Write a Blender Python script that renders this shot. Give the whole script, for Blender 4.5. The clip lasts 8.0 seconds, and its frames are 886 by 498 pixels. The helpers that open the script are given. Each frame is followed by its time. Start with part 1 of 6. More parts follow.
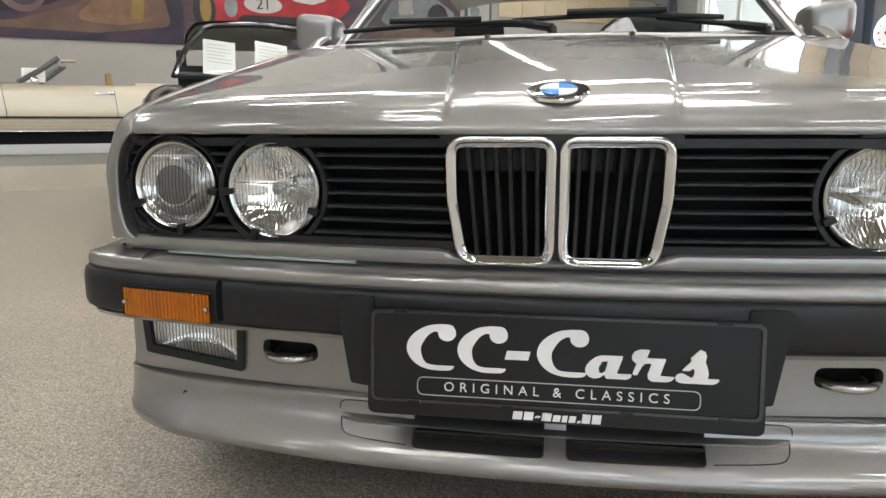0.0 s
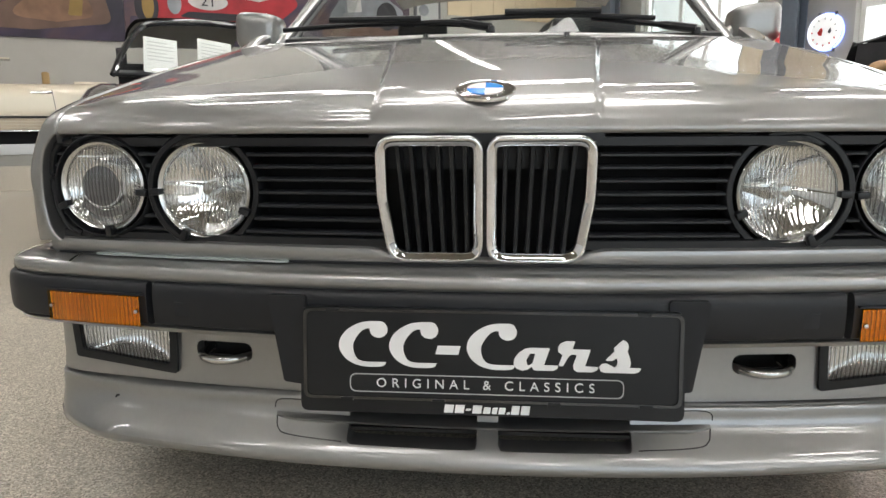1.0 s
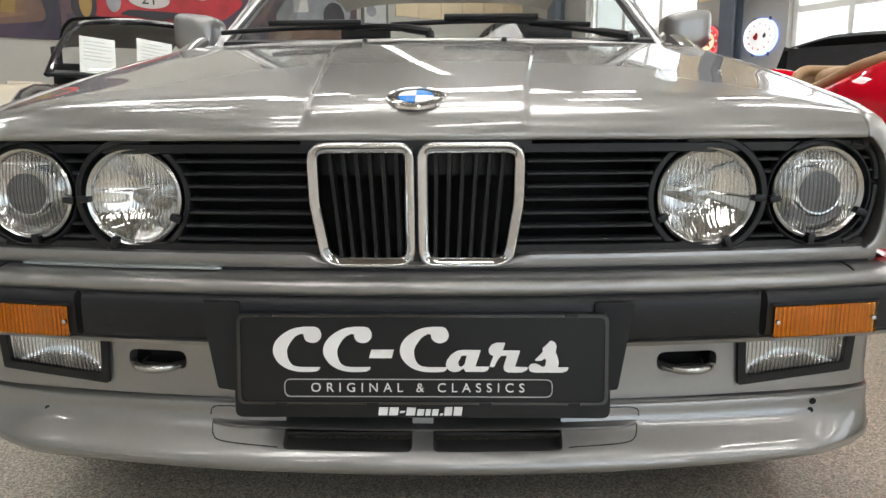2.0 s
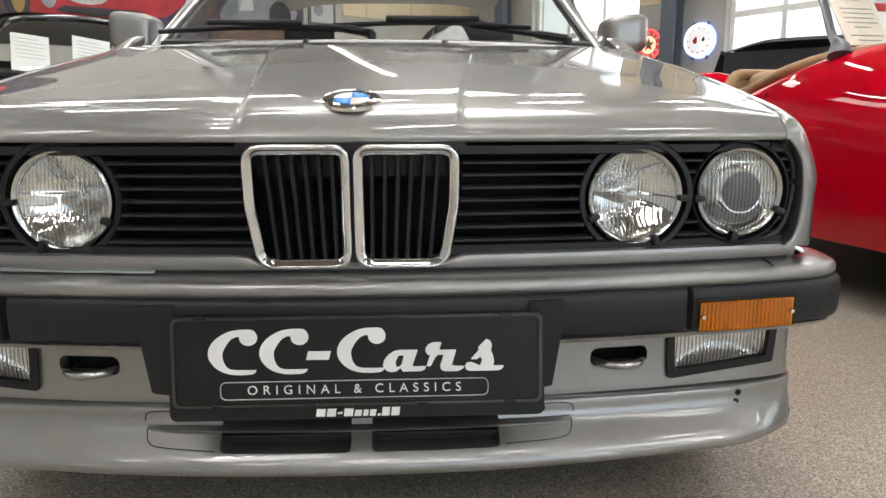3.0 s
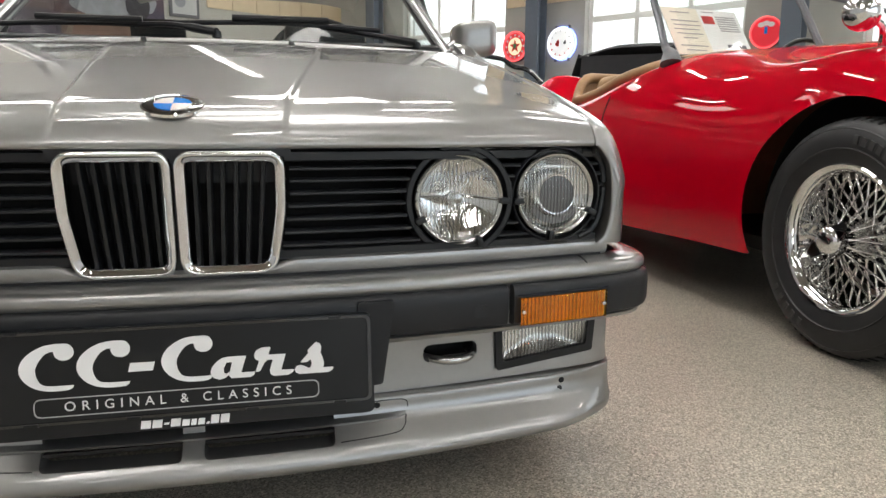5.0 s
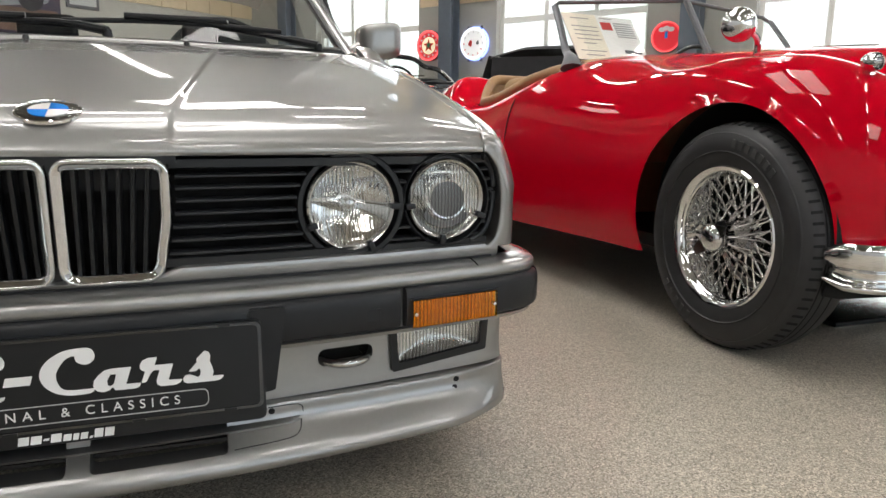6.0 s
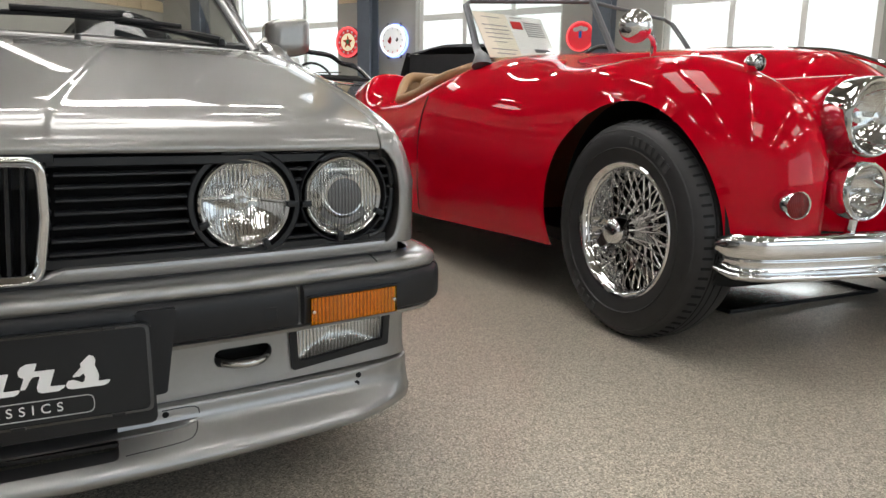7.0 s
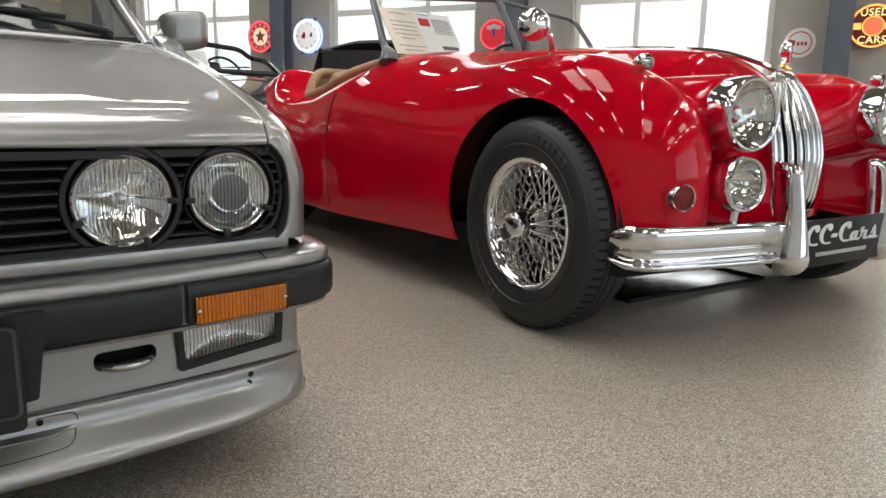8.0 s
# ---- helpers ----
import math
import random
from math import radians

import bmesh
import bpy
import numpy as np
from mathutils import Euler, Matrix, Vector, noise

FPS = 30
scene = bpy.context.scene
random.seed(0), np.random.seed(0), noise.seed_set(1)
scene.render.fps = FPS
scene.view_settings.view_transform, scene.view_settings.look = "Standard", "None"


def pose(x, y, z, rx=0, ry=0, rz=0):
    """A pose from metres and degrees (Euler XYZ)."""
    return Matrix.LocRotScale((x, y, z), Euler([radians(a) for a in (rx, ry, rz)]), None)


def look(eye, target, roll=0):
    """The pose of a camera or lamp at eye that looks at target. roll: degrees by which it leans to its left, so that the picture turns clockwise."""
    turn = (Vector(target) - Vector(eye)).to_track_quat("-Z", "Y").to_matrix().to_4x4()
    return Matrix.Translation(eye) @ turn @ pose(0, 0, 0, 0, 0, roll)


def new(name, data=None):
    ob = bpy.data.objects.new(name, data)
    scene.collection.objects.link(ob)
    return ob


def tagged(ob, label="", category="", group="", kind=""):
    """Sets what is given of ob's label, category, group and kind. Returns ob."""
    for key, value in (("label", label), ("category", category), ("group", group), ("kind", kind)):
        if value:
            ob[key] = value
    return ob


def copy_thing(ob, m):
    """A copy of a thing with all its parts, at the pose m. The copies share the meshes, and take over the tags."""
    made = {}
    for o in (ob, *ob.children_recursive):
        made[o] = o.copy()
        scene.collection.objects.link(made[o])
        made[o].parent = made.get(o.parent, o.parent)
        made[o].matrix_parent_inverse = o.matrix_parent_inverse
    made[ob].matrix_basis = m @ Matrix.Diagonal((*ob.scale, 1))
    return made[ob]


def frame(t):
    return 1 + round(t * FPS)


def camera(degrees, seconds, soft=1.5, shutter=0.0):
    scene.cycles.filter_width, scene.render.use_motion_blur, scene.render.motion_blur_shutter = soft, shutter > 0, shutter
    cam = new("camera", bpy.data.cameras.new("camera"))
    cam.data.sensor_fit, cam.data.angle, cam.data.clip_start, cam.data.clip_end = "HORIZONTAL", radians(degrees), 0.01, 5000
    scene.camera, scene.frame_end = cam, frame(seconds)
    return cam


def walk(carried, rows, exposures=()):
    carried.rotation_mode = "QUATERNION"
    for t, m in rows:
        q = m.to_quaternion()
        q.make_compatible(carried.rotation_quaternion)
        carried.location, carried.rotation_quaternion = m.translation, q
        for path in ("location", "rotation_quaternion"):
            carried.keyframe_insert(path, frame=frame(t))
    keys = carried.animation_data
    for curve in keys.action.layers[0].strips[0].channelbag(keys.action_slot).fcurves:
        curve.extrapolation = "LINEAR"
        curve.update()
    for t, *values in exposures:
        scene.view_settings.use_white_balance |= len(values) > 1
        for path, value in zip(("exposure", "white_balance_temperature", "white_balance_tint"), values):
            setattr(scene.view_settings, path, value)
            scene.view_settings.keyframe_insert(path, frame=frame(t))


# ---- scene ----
cam = camera(64.7, 8.0)
PATH = [
    (0, (-0.006, -0.946, 0.657), (-0.313, 0.999, 0.306), -0.1),
    (0.5, (0.012, -0.951, 0.653), (-0.232, 1.003, 0.3), -0.2),
    (1, (0.03, -0.957, 0.658), (-0.148, 1.003, 0.302), -0.3),
    (1.5, (0.046, -0.966, 0.665), (-0.063, 0.999, 0.309), -0.3),
    (3, (0.081, -0.983, 0.67), (0.179, 0.983, 0.315), -0.1),
    (3.5, (0.093, -0.993, 0.682), (0.265, 0.968, 0.327), 0.0),
    (4, (0.111, -1.002, 0.684), (0.355, 0.951, 0.326), 0.1),
    (5.5, (0.176, -1.037, 0.689), (0.72, 0.852, 0.324), 0.5),
    (6, (0.193, -1.055, 0.701), (0.847, 0.799, 0.334), 0.7),
    (6.5, (0.209, -1.068, 0.704), (0.964, 0.747, 0.336), 0.8),
    (7, (0.234, -1.086, 0.702), (1.082, 0.687, 0.33), 0.8),
    (7.5, (0.26, -1.103, 0.701), (1.202, 0.621, 0.326), 0.8),
    (8, (0.28, -1.12, 0.7), (1.321, 0.546, 0.323), 1.0),
]
walk(cam, [(t, look(eye, target, roll)) for t, eye, target, roll in PATH], [(0, 0.40), (4, 0.36), (6, 0.24), (8, 0.02)])

# world, light, exposure
world = bpy.data.worlds.new("sky")
scene.world = world
world.use_nodes = True
wn = world.node_tree.nodes
sky = wn.new("ShaderNodeTexSky")
sky.sky_type = "NISHITA"
sky.sun_disc = False
sky.sun_elevation, sky.sun_rotation = radians(32), radians(100)
wn["Background"].inputs["Strength"].default_value = 0.12
world.node_tree.links.new(sky.outputs[0], wn["Background"].inputs["Color"])

# the building's own axes: E1 runs towards the window wall, E2 towards the mural wall
BUILD_AZ = radians(56)
E1 = Vector((math.sin(BUILD_AZ), math.cos(BUILD_AZ), 0))
E2 = Vector((-math.cos(BUILD_AZ), math.sin(BUILD_AZ), 0))
ROOM = Matrix(((E1.x, E2.x, 0, 0), (E1.y, E2.y, 0, 0), (0, 0, 1, 0), (0, 0, 0, 1)))
WALL_1, WALL_2, WALL_3, WALL_4, CEIL = 9.1, 11.0, -9.0, -9.0, 5.0

# ---- materials ----
def mat(name, base, rough=0.5, metal=0.0, coat=0.0, noise=0.0, scale=20.0, bump=0.0, bump_scale=200.0, emit=None, power=0.0, glass=0.0, ior=1.45, rough_var=0.0, spec=0.5, coat_rough=0.03):
    """A node material: base colour varied at two scales, roughness variation and fine relief."""
    m = bpy.data.materials.new(name)
    m.use_nodes = True
    nt = m.node_tree
    b = nt.nodes["Principled BSDF"]
    b.inputs["Base Color"].default_value = (*base, 1)
    b.inputs["Roughness"].default_value = rough
    b.inputs["Metallic"].default_value = metal
    b.inputs["Coat Weight"].default_value = coat
    b.inputs["Coat Roughness"].default_value = coat_rough
    b.inputs["Transmission Weight"].default_value = glass
    b.inputs["IOR"].default_value = ior
    b.inputs["Specular IOR Level"].default_value = spec
    tc = nt.nodes.new("ShaderNodeTexCoord")
    if noise:
        n1 = nt.nodes.new("ShaderNodeTexNoise")
        n1.inputs["Scale"].default_value, n1.inputs["Detail"].default_value = scale, 6
        n2 = nt.nodes.new("ShaderNodeTexNoise")
        n2.inputs["Scale"].default_value, n2.inputs["Detail"].default_value = scale * 0.12, 3
        for n in (n1, n2):
            nt.links.new(tc.outputs["Object"], n.inputs["Vector"])
        add = nt.nodes.new("ShaderNodeMath")
        add.operation = "ADD"
        nt.links.new(n1.outputs["Fac"], add.inputs[0])
        nt.links.new(n2.outputs["Fac"], add.inputs[1])
        ramp = nt.nodes.new("ShaderNodeMapRange")
        ramp.inputs["From Min"].default_value, ramp.inputs["From Max"].default_value = 0.6, 1.4
        ramp.inputs["To Min"].default_value, ramp.inputs["To Max"].default_value = 1 - noise, 1 + noise
        nt.links.new(add.outputs[0], ramp.inputs["Value"])
        mul = nt.nodes.new("ShaderNodeVectorMath")
        mul.operation = "SCALE"
        mul.inputs[0].default_value = base
        nt.links.new(ramp.outputs[0], mul.inputs["Scale"])
        nt.links.new(mul.outputs[0], b.inputs["Base Color"])
        if rough_var:
            r2 = nt.nodes.new("ShaderNodeMapRange")
            r2.inputs["From Min"].default_value, r2.inputs["From Max"].default_value = 0.3, 0.7
            r2.inputs["To Min"].default_value, r2.inputs["To Max"].default_value = max(0.01, rough - rough_var), rough + rough_var
            nt.links.new(n2.outputs["Fac"], r2.inputs["Value"])
            nt.links.new(r2.outputs[0], b.inputs["Roughness"])
    if bump:
        nb = nt.nodes.new("ShaderNodeTexNoise")
        nb.inputs["Scale"].default_value, nb.inputs["Detail"].default_value = bump_scale, 3
        nt.links.new(tc.outputs["Object"], nb.inputs["Vector"])
        bp = nt.nodes.new("ShaderNodeBump")
        bp.inputs["Strength"].default_value, bp.inputs["Distance"].default_value = bump, 0.002
        nt.links.new(nb.outputs["Fac"], bp.inputs["Height"])
        nt.links.new(bp.outputs[0], b.inputs["Normal"])
    if emit:
        b.inputs["Emission Color"].default_value = (*emit, 1)
        b.inputs["Emission Strength"].default_value = power
    return m


def fluted(name, base, glass, rough, wave_scale, strength, direction="X", ior=1.45, metal=0.0, mottle=0.0):
    """Pressed lamp glass: fine upright flutes as relief."""
    m = mat(name, base, rough, metal, 0, glass=glass, ior=ior)
    nt = m.node_tree
    tc = nt.nodes.new("ShaderNodeTexCoord")
    w = nt.nodes.new("ShaderNodeTexWave")
    w.bands_direction = direction
    w.inputs["Scale"].default_value, w.inputs["Distortion"].default_value = wave_scale, mottle
    nt.links.new(tc.outputs["Object"], w.inputs["Vector"])
    bp = nt.nodes.new("ShaderNodeBump")
    bp.inputs["Strength"].default_value, bp.inputs["Distance"].default_value = strength, 0.002
    nt.links.new(w.outputs["Fac"], bp.inputs["Height"])
    nt.links.new(bp.outputs[0], nt.nodes["Principled BSDF"].inputs["Normal"])
    return m


def thin_glass(name, tint=(1, 1, 1), wave=0.0, strength=0.0, mottle=0.0, valley=1.0):
    """A thin sheet of glass: clear, with a gloss that grows towards grazing; optional pressed flutes."""
    m = bpy.data.materials.new(name)
    m.use_nodes = True
    nt = m.node_tree
    nt.nodes.remove(nt.nodes["Principled BSDF"])
    tr, gl, mx, fr, po, ma = (nt.nodes.new(k) for k in ("ShaderNodeBsdfTransparent", "ShaderNodeBsdfGlossy", "ShaderNodeMixShader", "ShaderNodeLayerWeight", "ShaderNodeMath", "ShaderNodeMath"))
    tr.inputs["Color"].default_value = (*tint, 1)
    gl.inputs["Roughness"].default_value = 0.02
    fr.inputs["Blend"].default_value = 0.5
    po.operation, ma.operation = "POWER", "MULTIPLY_ADD"
    po.inputs[1].default_value, ma.inputs[1].default_value, ma.inputs[2].default_value = 5.0, 0.95, 0.045
    nt.links.new(fr.outputs["Facing"], po.inputs[0])
    nt.links.new(po.outputs[0], ma.inputs[0])
    if wave:
        tc, w, bp = (nt.nodes.new(k) for k in ("ShaderNodeTexCoord", "ShaderNodeTexWave", "ShaderNodeBump"))
        w.bands_direction = "X"
        w.inputs["Scale"].default_value, w.inputs["Distortion"].default_value = wave, mottle
        nt.links.new(tc.outputs["Object"], w.inputs["Vector"])
        bp.inputs["Strength"].default_value, bp.inputs["Distance"].default_value = strength, 0.003
        nt.links.new(w.outputs["Fac"], bp.inputs["Height"])
        nt.links.new(bp.outputs[0], gl.inputs["Normal"])
        nt.links.new(bp.outputs[0], fr.inputs["Normal"])
        # refraction painted in: the tint darkens along the valleys between the flutes
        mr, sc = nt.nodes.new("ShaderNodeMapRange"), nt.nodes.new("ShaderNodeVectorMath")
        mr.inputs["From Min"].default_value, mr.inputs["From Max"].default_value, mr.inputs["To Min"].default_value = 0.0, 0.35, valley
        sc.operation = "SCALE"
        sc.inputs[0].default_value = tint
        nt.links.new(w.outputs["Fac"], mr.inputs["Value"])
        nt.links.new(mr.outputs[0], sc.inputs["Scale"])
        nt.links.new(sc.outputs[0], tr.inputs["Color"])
    nt.links.new(ma.outputs[0], mx.inputs[0])
    nt.links.new(tr.outputs[0], mx.inputs[1])
    nt.links.new(gl.outputs[0], mx.inputs[2])
    nt.links.new(mx.outputs[0], nt.nodes["Material Output"].inputs["Surface"])
    return m


def floor_material():
    m = mat("floor_resin", (0.3, 0.28, 0.25), 0.38)
    nt = m.node_tree
    b = nt.nodes["Principled BSDF"]
    tc = nt.nodes.new("ShaderNodeTexCoord")
    v = nt.nodes.new("ShaderNodeTexVoronoi")
    v.inputs["Scale"].default_value = 330
    n = nt.nodes.new("ShaderNodeTexNoise")
    n.inputs["Scale"].default_value, n.inputs["Detail"].default_value = 1.3, 5
    n3 = nt.nodes.new("ShaderNodeTexNoise")
    n3.inputs["Scale"].default_value, n3.inputs["Detail"].default_value = 70, 4
    for q in (v, n, n3):
        nt.links.new(tc.outputs["Object"], q.inputs["Vector"])
    ramp = nt.nodes.new("ShaderNodeValToRGB")
    el = ramp.color_ramp.elements
    el[0].position, el[0].color = 0.0, (0.155, 0.132, 0.10, 1)
    el[1].position, el[1].color = 1.0, (0.75, 0.68, 0.58, 1)
    for p, c in ((0.3, (0.345, 0.308, 0.25, 1)), (0.7, (0.46, 0.415, 0.34, 1))):
        e = el.new(p)
        e.color = c
    sep = nt.nodes.new("ShaderNodeSeparateColor")
    nt.links.new(v.outputs["Color"], sep.inputs[0])
    nt.links.new(sep.outputs[0], ramp.inputs[0])
    mr = nt.nodes.new("ShaderNodeMapRange")
    mr.inputs["From Min"].default_value, mr.inputs["From Max"].default_value = 0.3, 0.7
    mr.inputs["To Min"].default_value, mr.inputs["To Max"].default_value = 0.88, 1.1
    nt.links.new(n.outputs["Fac"], mr.inputs["Value"])
    mul = nt.nodes.new("ShaderNodeVectorMath")
    mul.operation = "SCALE"
    nt.links.new(ramp.outputs[0], mul.inputs[0])
    nt.links.new(mr.outputs[0], mul.inputs["Scale"])
    nt.links.new(mul.outputs[0], b.inputs["Base Color"])
    r = nt.nodes.new("ShaderNodeMapRange")
    r.inputs["To Min"].default_value, r.inputs["To Max"].default_value = 0.22, 0.42
    nt.links.new(n.outputs["Fac"], r.inputs["Value"])
    nt.links.new(r.outputs[0], b.inputs["Roughness"])
    bp = nt.nodes.new("ShaderNodeBump")
    bp.inputs["Strength"].default_value, bp.inputs["Distance"].default_value = 0.35, 0.002
    nt.links.new(n3.outputs["Fac"], bp.inputs["Height"])
    nt.links.new(bp.outputs[0], b.inputs["Normal"])
    return m


def mural_material():
    """A printed mural: soft painted blotches in browns, violets and reds."""
    m = mat("mural_print", (0.2, 0.1, 0.1), 0.5)
    nt = m.node_tree
    tc = nt.nodes.new("ShaderNodeTexCoord")
    n = nt.nodes.new("ShaderNodeTexNoise")
    n.inputs["Scale"].default_value, n.inputs["Detail"].default_value, n.inputs["Distortion"].default_value = 0.8, 4, 1.2
    nt.links.new(tc.outputs["Object"], n.inputs["Vector"])
    ramp = nt.nodes.new("ShaderNodeValToRGB")
    el = ramp.color_ramp.elements
    el[0].position, el[0].color = 0.3, (0.02, 0.018, 0.03, 1)
    el[1].position, el[1].color = 0.75, (0.17, 0.09, 0.065, 1)
    for p, c in ((0.45, (0.045, 0.032, 0.06, 1)), (0.58, (0.09, 0.048, 0.052, 1))):
        e = el.new(p)
        e.color = c
    nt.links.new(n.outputs["Fac"], ramp.inputs[0])
    nt.links.new(ramp.outputs[0], nt.nodes["Principled BSDF"].inputs["Base Color"])
    return m


SILVER = mat("silver_paint", (0.265, 0.261, 0.257), 0.40, 0.8, 1.0, noise=0.03, scale=900, coat_rough=0.0, spec=0.4)
SILVER.node_tree.nodes["Principled BSDF"].inputs["Coat IOR"].default_value = 1.6
RED = mat("red_paint", (0.52, 0.0002, 0.012), 0.6, 0.0, 0.72, noise=0.02, scale=60, spec=0.0, coat_rough=0.0)
RED.node_tree.nodes["Principled BSDF"].inputs["Coat IOR"].default_value = 1.5
CREAM = mat("champagne_paint", (0.62, 0.55, 0.43), 0.3, 0.3, 0.9, noise=0.02, scale=60)
BLACKPAINT = mat("black_paint", (0.012, 0.012, 0.014), 0.25, 0, 1.0, noise=0.1, scale=60)
RUBBER = mat("black_rubber", (0.0100, 0.0108, 0.0130), 0.42, spec=0.4, noise=0.15, scale=60, bump=0.06, bump_scale=900, rough_var=0.06)
PLASTIC = mat("black_plastic", (0.0085, 0.0092, 0.0108), 0.34, spec=0.42, noise=0.15, scale=80, bump=0.03, bump_scale=700)
SLATBLACK = mat("satin_black_slat", (0.016, 0.017, 0.019), 0.3, noise=0.15, scale=80)
# near-black: the shade of gaps and recesses is put into this colour
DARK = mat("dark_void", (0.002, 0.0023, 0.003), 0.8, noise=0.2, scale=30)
SATIN = mat("satin_plate", (0.0075, 0.0078, 0.0088), 0.34, spec=0.4, noise=0.1, scale=40, bump=0.02, bump_scale=600)
CHROME = mat("chrome", (0.76, 0.765, 0.77), 0.035, 1.0, noise=0.03, scale=40)
DULLCHROME = mat("dull_metal", (0.55, 0.55, 0.54), 0.22, 1.0, noise=0.05, scale=60)
STEELGREY = mat("grey_steel", (0.13, 0.135, 0.142), 0.42, 0.6, noise=0.06, scale=60)
TYRE = mat("tyre_rubber", (0.021, 0.021, 0.0225), 0.5, noise=0.2, scale=30, bump=0.08, bump_scale=300)
TAN = mat("tan_leather", (0.36, 0.22, 0.11), 0.5, noise=0.12, scale=30, bump=0.12, bump_scale=260)
BLACKCLOTH = mat("black_soft_top", (0.016, 0.016, 0.018), 0.85, noise=0.2, scale=120, bump=0.15, bump_scale=900)
PRINT = mat("white_print", (0.76, 0.76, 0.76), 0.45)
INK = mat("printed_ink", (0.10, 0.10, 0.11), 0.6)
INKLIGHT = mat("pale_ink", (0.45, 0.45, 0.45), 0.6)
PAPER = mat("white_paper", (0.82, 0.82, 0.80), 0.5, noise=0.02, scale=9)
CREAMPAPER = mat("cream_paper", (0.78, 0.72, 0.60), 0.5, noise=0.03, scale=9)
WHITE_ENAMEL = mat("white_enamel", (0.8, 0.8, 0.8), 0.2, 0, 0.8)
BLUE_ENAMEL = mat("blue_enamel", (0.01, 0.20, 0.70), 0.2, 0, 0.8)
BLACK_ENAMEL = mat("black_enamel", (0.01, 0.01, 0.01), 0.15, 0, 1.0)
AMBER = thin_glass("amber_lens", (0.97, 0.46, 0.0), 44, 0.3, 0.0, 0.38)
RED_LENS = fluted("red_lens", (0.16, 0.004, 0.004), 0.0, 0.12, 60, 0.5)
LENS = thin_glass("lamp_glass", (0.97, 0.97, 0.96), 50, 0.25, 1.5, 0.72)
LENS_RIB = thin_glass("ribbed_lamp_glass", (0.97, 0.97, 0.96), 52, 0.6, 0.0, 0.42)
REFLECT_RIB = mat("ribbed_reflector", (0.86, 0.87, 0.87), 0.09, 0.97, noise=0.08, scale=60)
REFLECTOR = mat("lamp_reflector", (0.82, 0.82, 0.81), 0.06, 1.0, noise=0.08, scale=60)
GLASS = thin_glass("window_glass", (0.93, 0.96, 0.95))
WALLPAINT = mat("grey_wall_paint", (0.36, 0.355, 0.33), 0.75, noise=0.04, scale=6, bump=0.08, bump_scale=120)
WALLCREAM = mat("cream_wall_paint", (0.40, 0.385, 0.35), 0.75, noise=0.04, scale=6, bump=0.08, bump_scale=120)
CEILPAINT = mat("grey_steel_deck", (0.20, 0.18, 0.15), 0.5, noise=0.05, scale=4)
WHITEWALL = mat("pale_wall_paint", (0.58, 0.60, 0.62), 0.75, noise=0.04, scale=6)
WOOD = mat("pale_wood_board", (0.62, 0.50, 0.34), 0.55, noise=0.1, scale=8, bump=0.05, bump_scale=80)
COLUMN = mat("slate_blue_steel", (0.10, 0.12, 0.15), 0.45, noise=0.12, scale=20)
FRAMEWHITE = mat("white_window_frame", (0.78, 0.78, 0.76), 0.4, noise=0.03, scale=30)
TUBE = mat("lamp_diffuser", (0.9, 0.9, 0.9), 0.4, emit=(1.0, 0.978, 0.945), power=50.0)
OUTSIDE = mat("bright_overcast", (0.9, 0.9, 0.9), 0.9, emit=(0.98, 0.99, 1.0), power=0.85)
NEON_RED = mat("neon_red", (0.9, 0.1, 0.05), 0.3, emit=(1.0, 0.09, 0.12), power=1.2)
NEON_WHITE = mat("neon_white", (0.9, 0.9, 0.95), 0.3, emit=(0.85, 0.9, 1.0), power=1.2)
NEON_BLUE = mat("neon_blue", (0.2, 0.3, 0.9), 0.3, emit=(0.25, 0.35, 1.0), power=2.5)
NEON_ORANGE = mat("neon_orange", (0.9, 0.4, 0.1), 0.3, emit=(1.0, 0.36, 0.06), power=1.6)
SIGN_DARK = mat("sign_dark_red", (0.16, 0.02, 0.02), 0.4, noise=0.1, scale=30)
SIGN_RED = mat("sign_red", (0.55, 0.03, 0.03), 0.4, noise=0.05, scale=30)
SIGN_CREAM = mat("sign_cream", (0.8, 0.76, 0.6), 0.4, emit=(1.0, 0.85, 0.5), power=0.5)
ROOFLIGHT_FILL = mat("rooflight_fill_sheet", (0.85, 0.85, 0.85), 0.6, emit=(1.0, 0.98, 0.94), power=5.0)
FLOOR = floor_material()
MURAL = mural_material()


# ---- building helpers ----
def thing(name, label, category, m=None, group="", kind=""):
    ob = new(name)
    ob.empty_display_size = 0.1
    if m is not None:
        ob.matrix_world = m
    return tagged(ob, label, category, group, kind)


def mesh_of(name, verts, faces, material, smooth=True):
    me = bpy.data.meshes.new(name)
    me.from_pydata([tuple(v) for v in verts], [], [tuple(f) for f in faces])
    me.materials.append(material)
    if smooth:
        me.polygons.foreach_set("use_smooth", [True] * len(me.polygons))
    me.update()
    return me


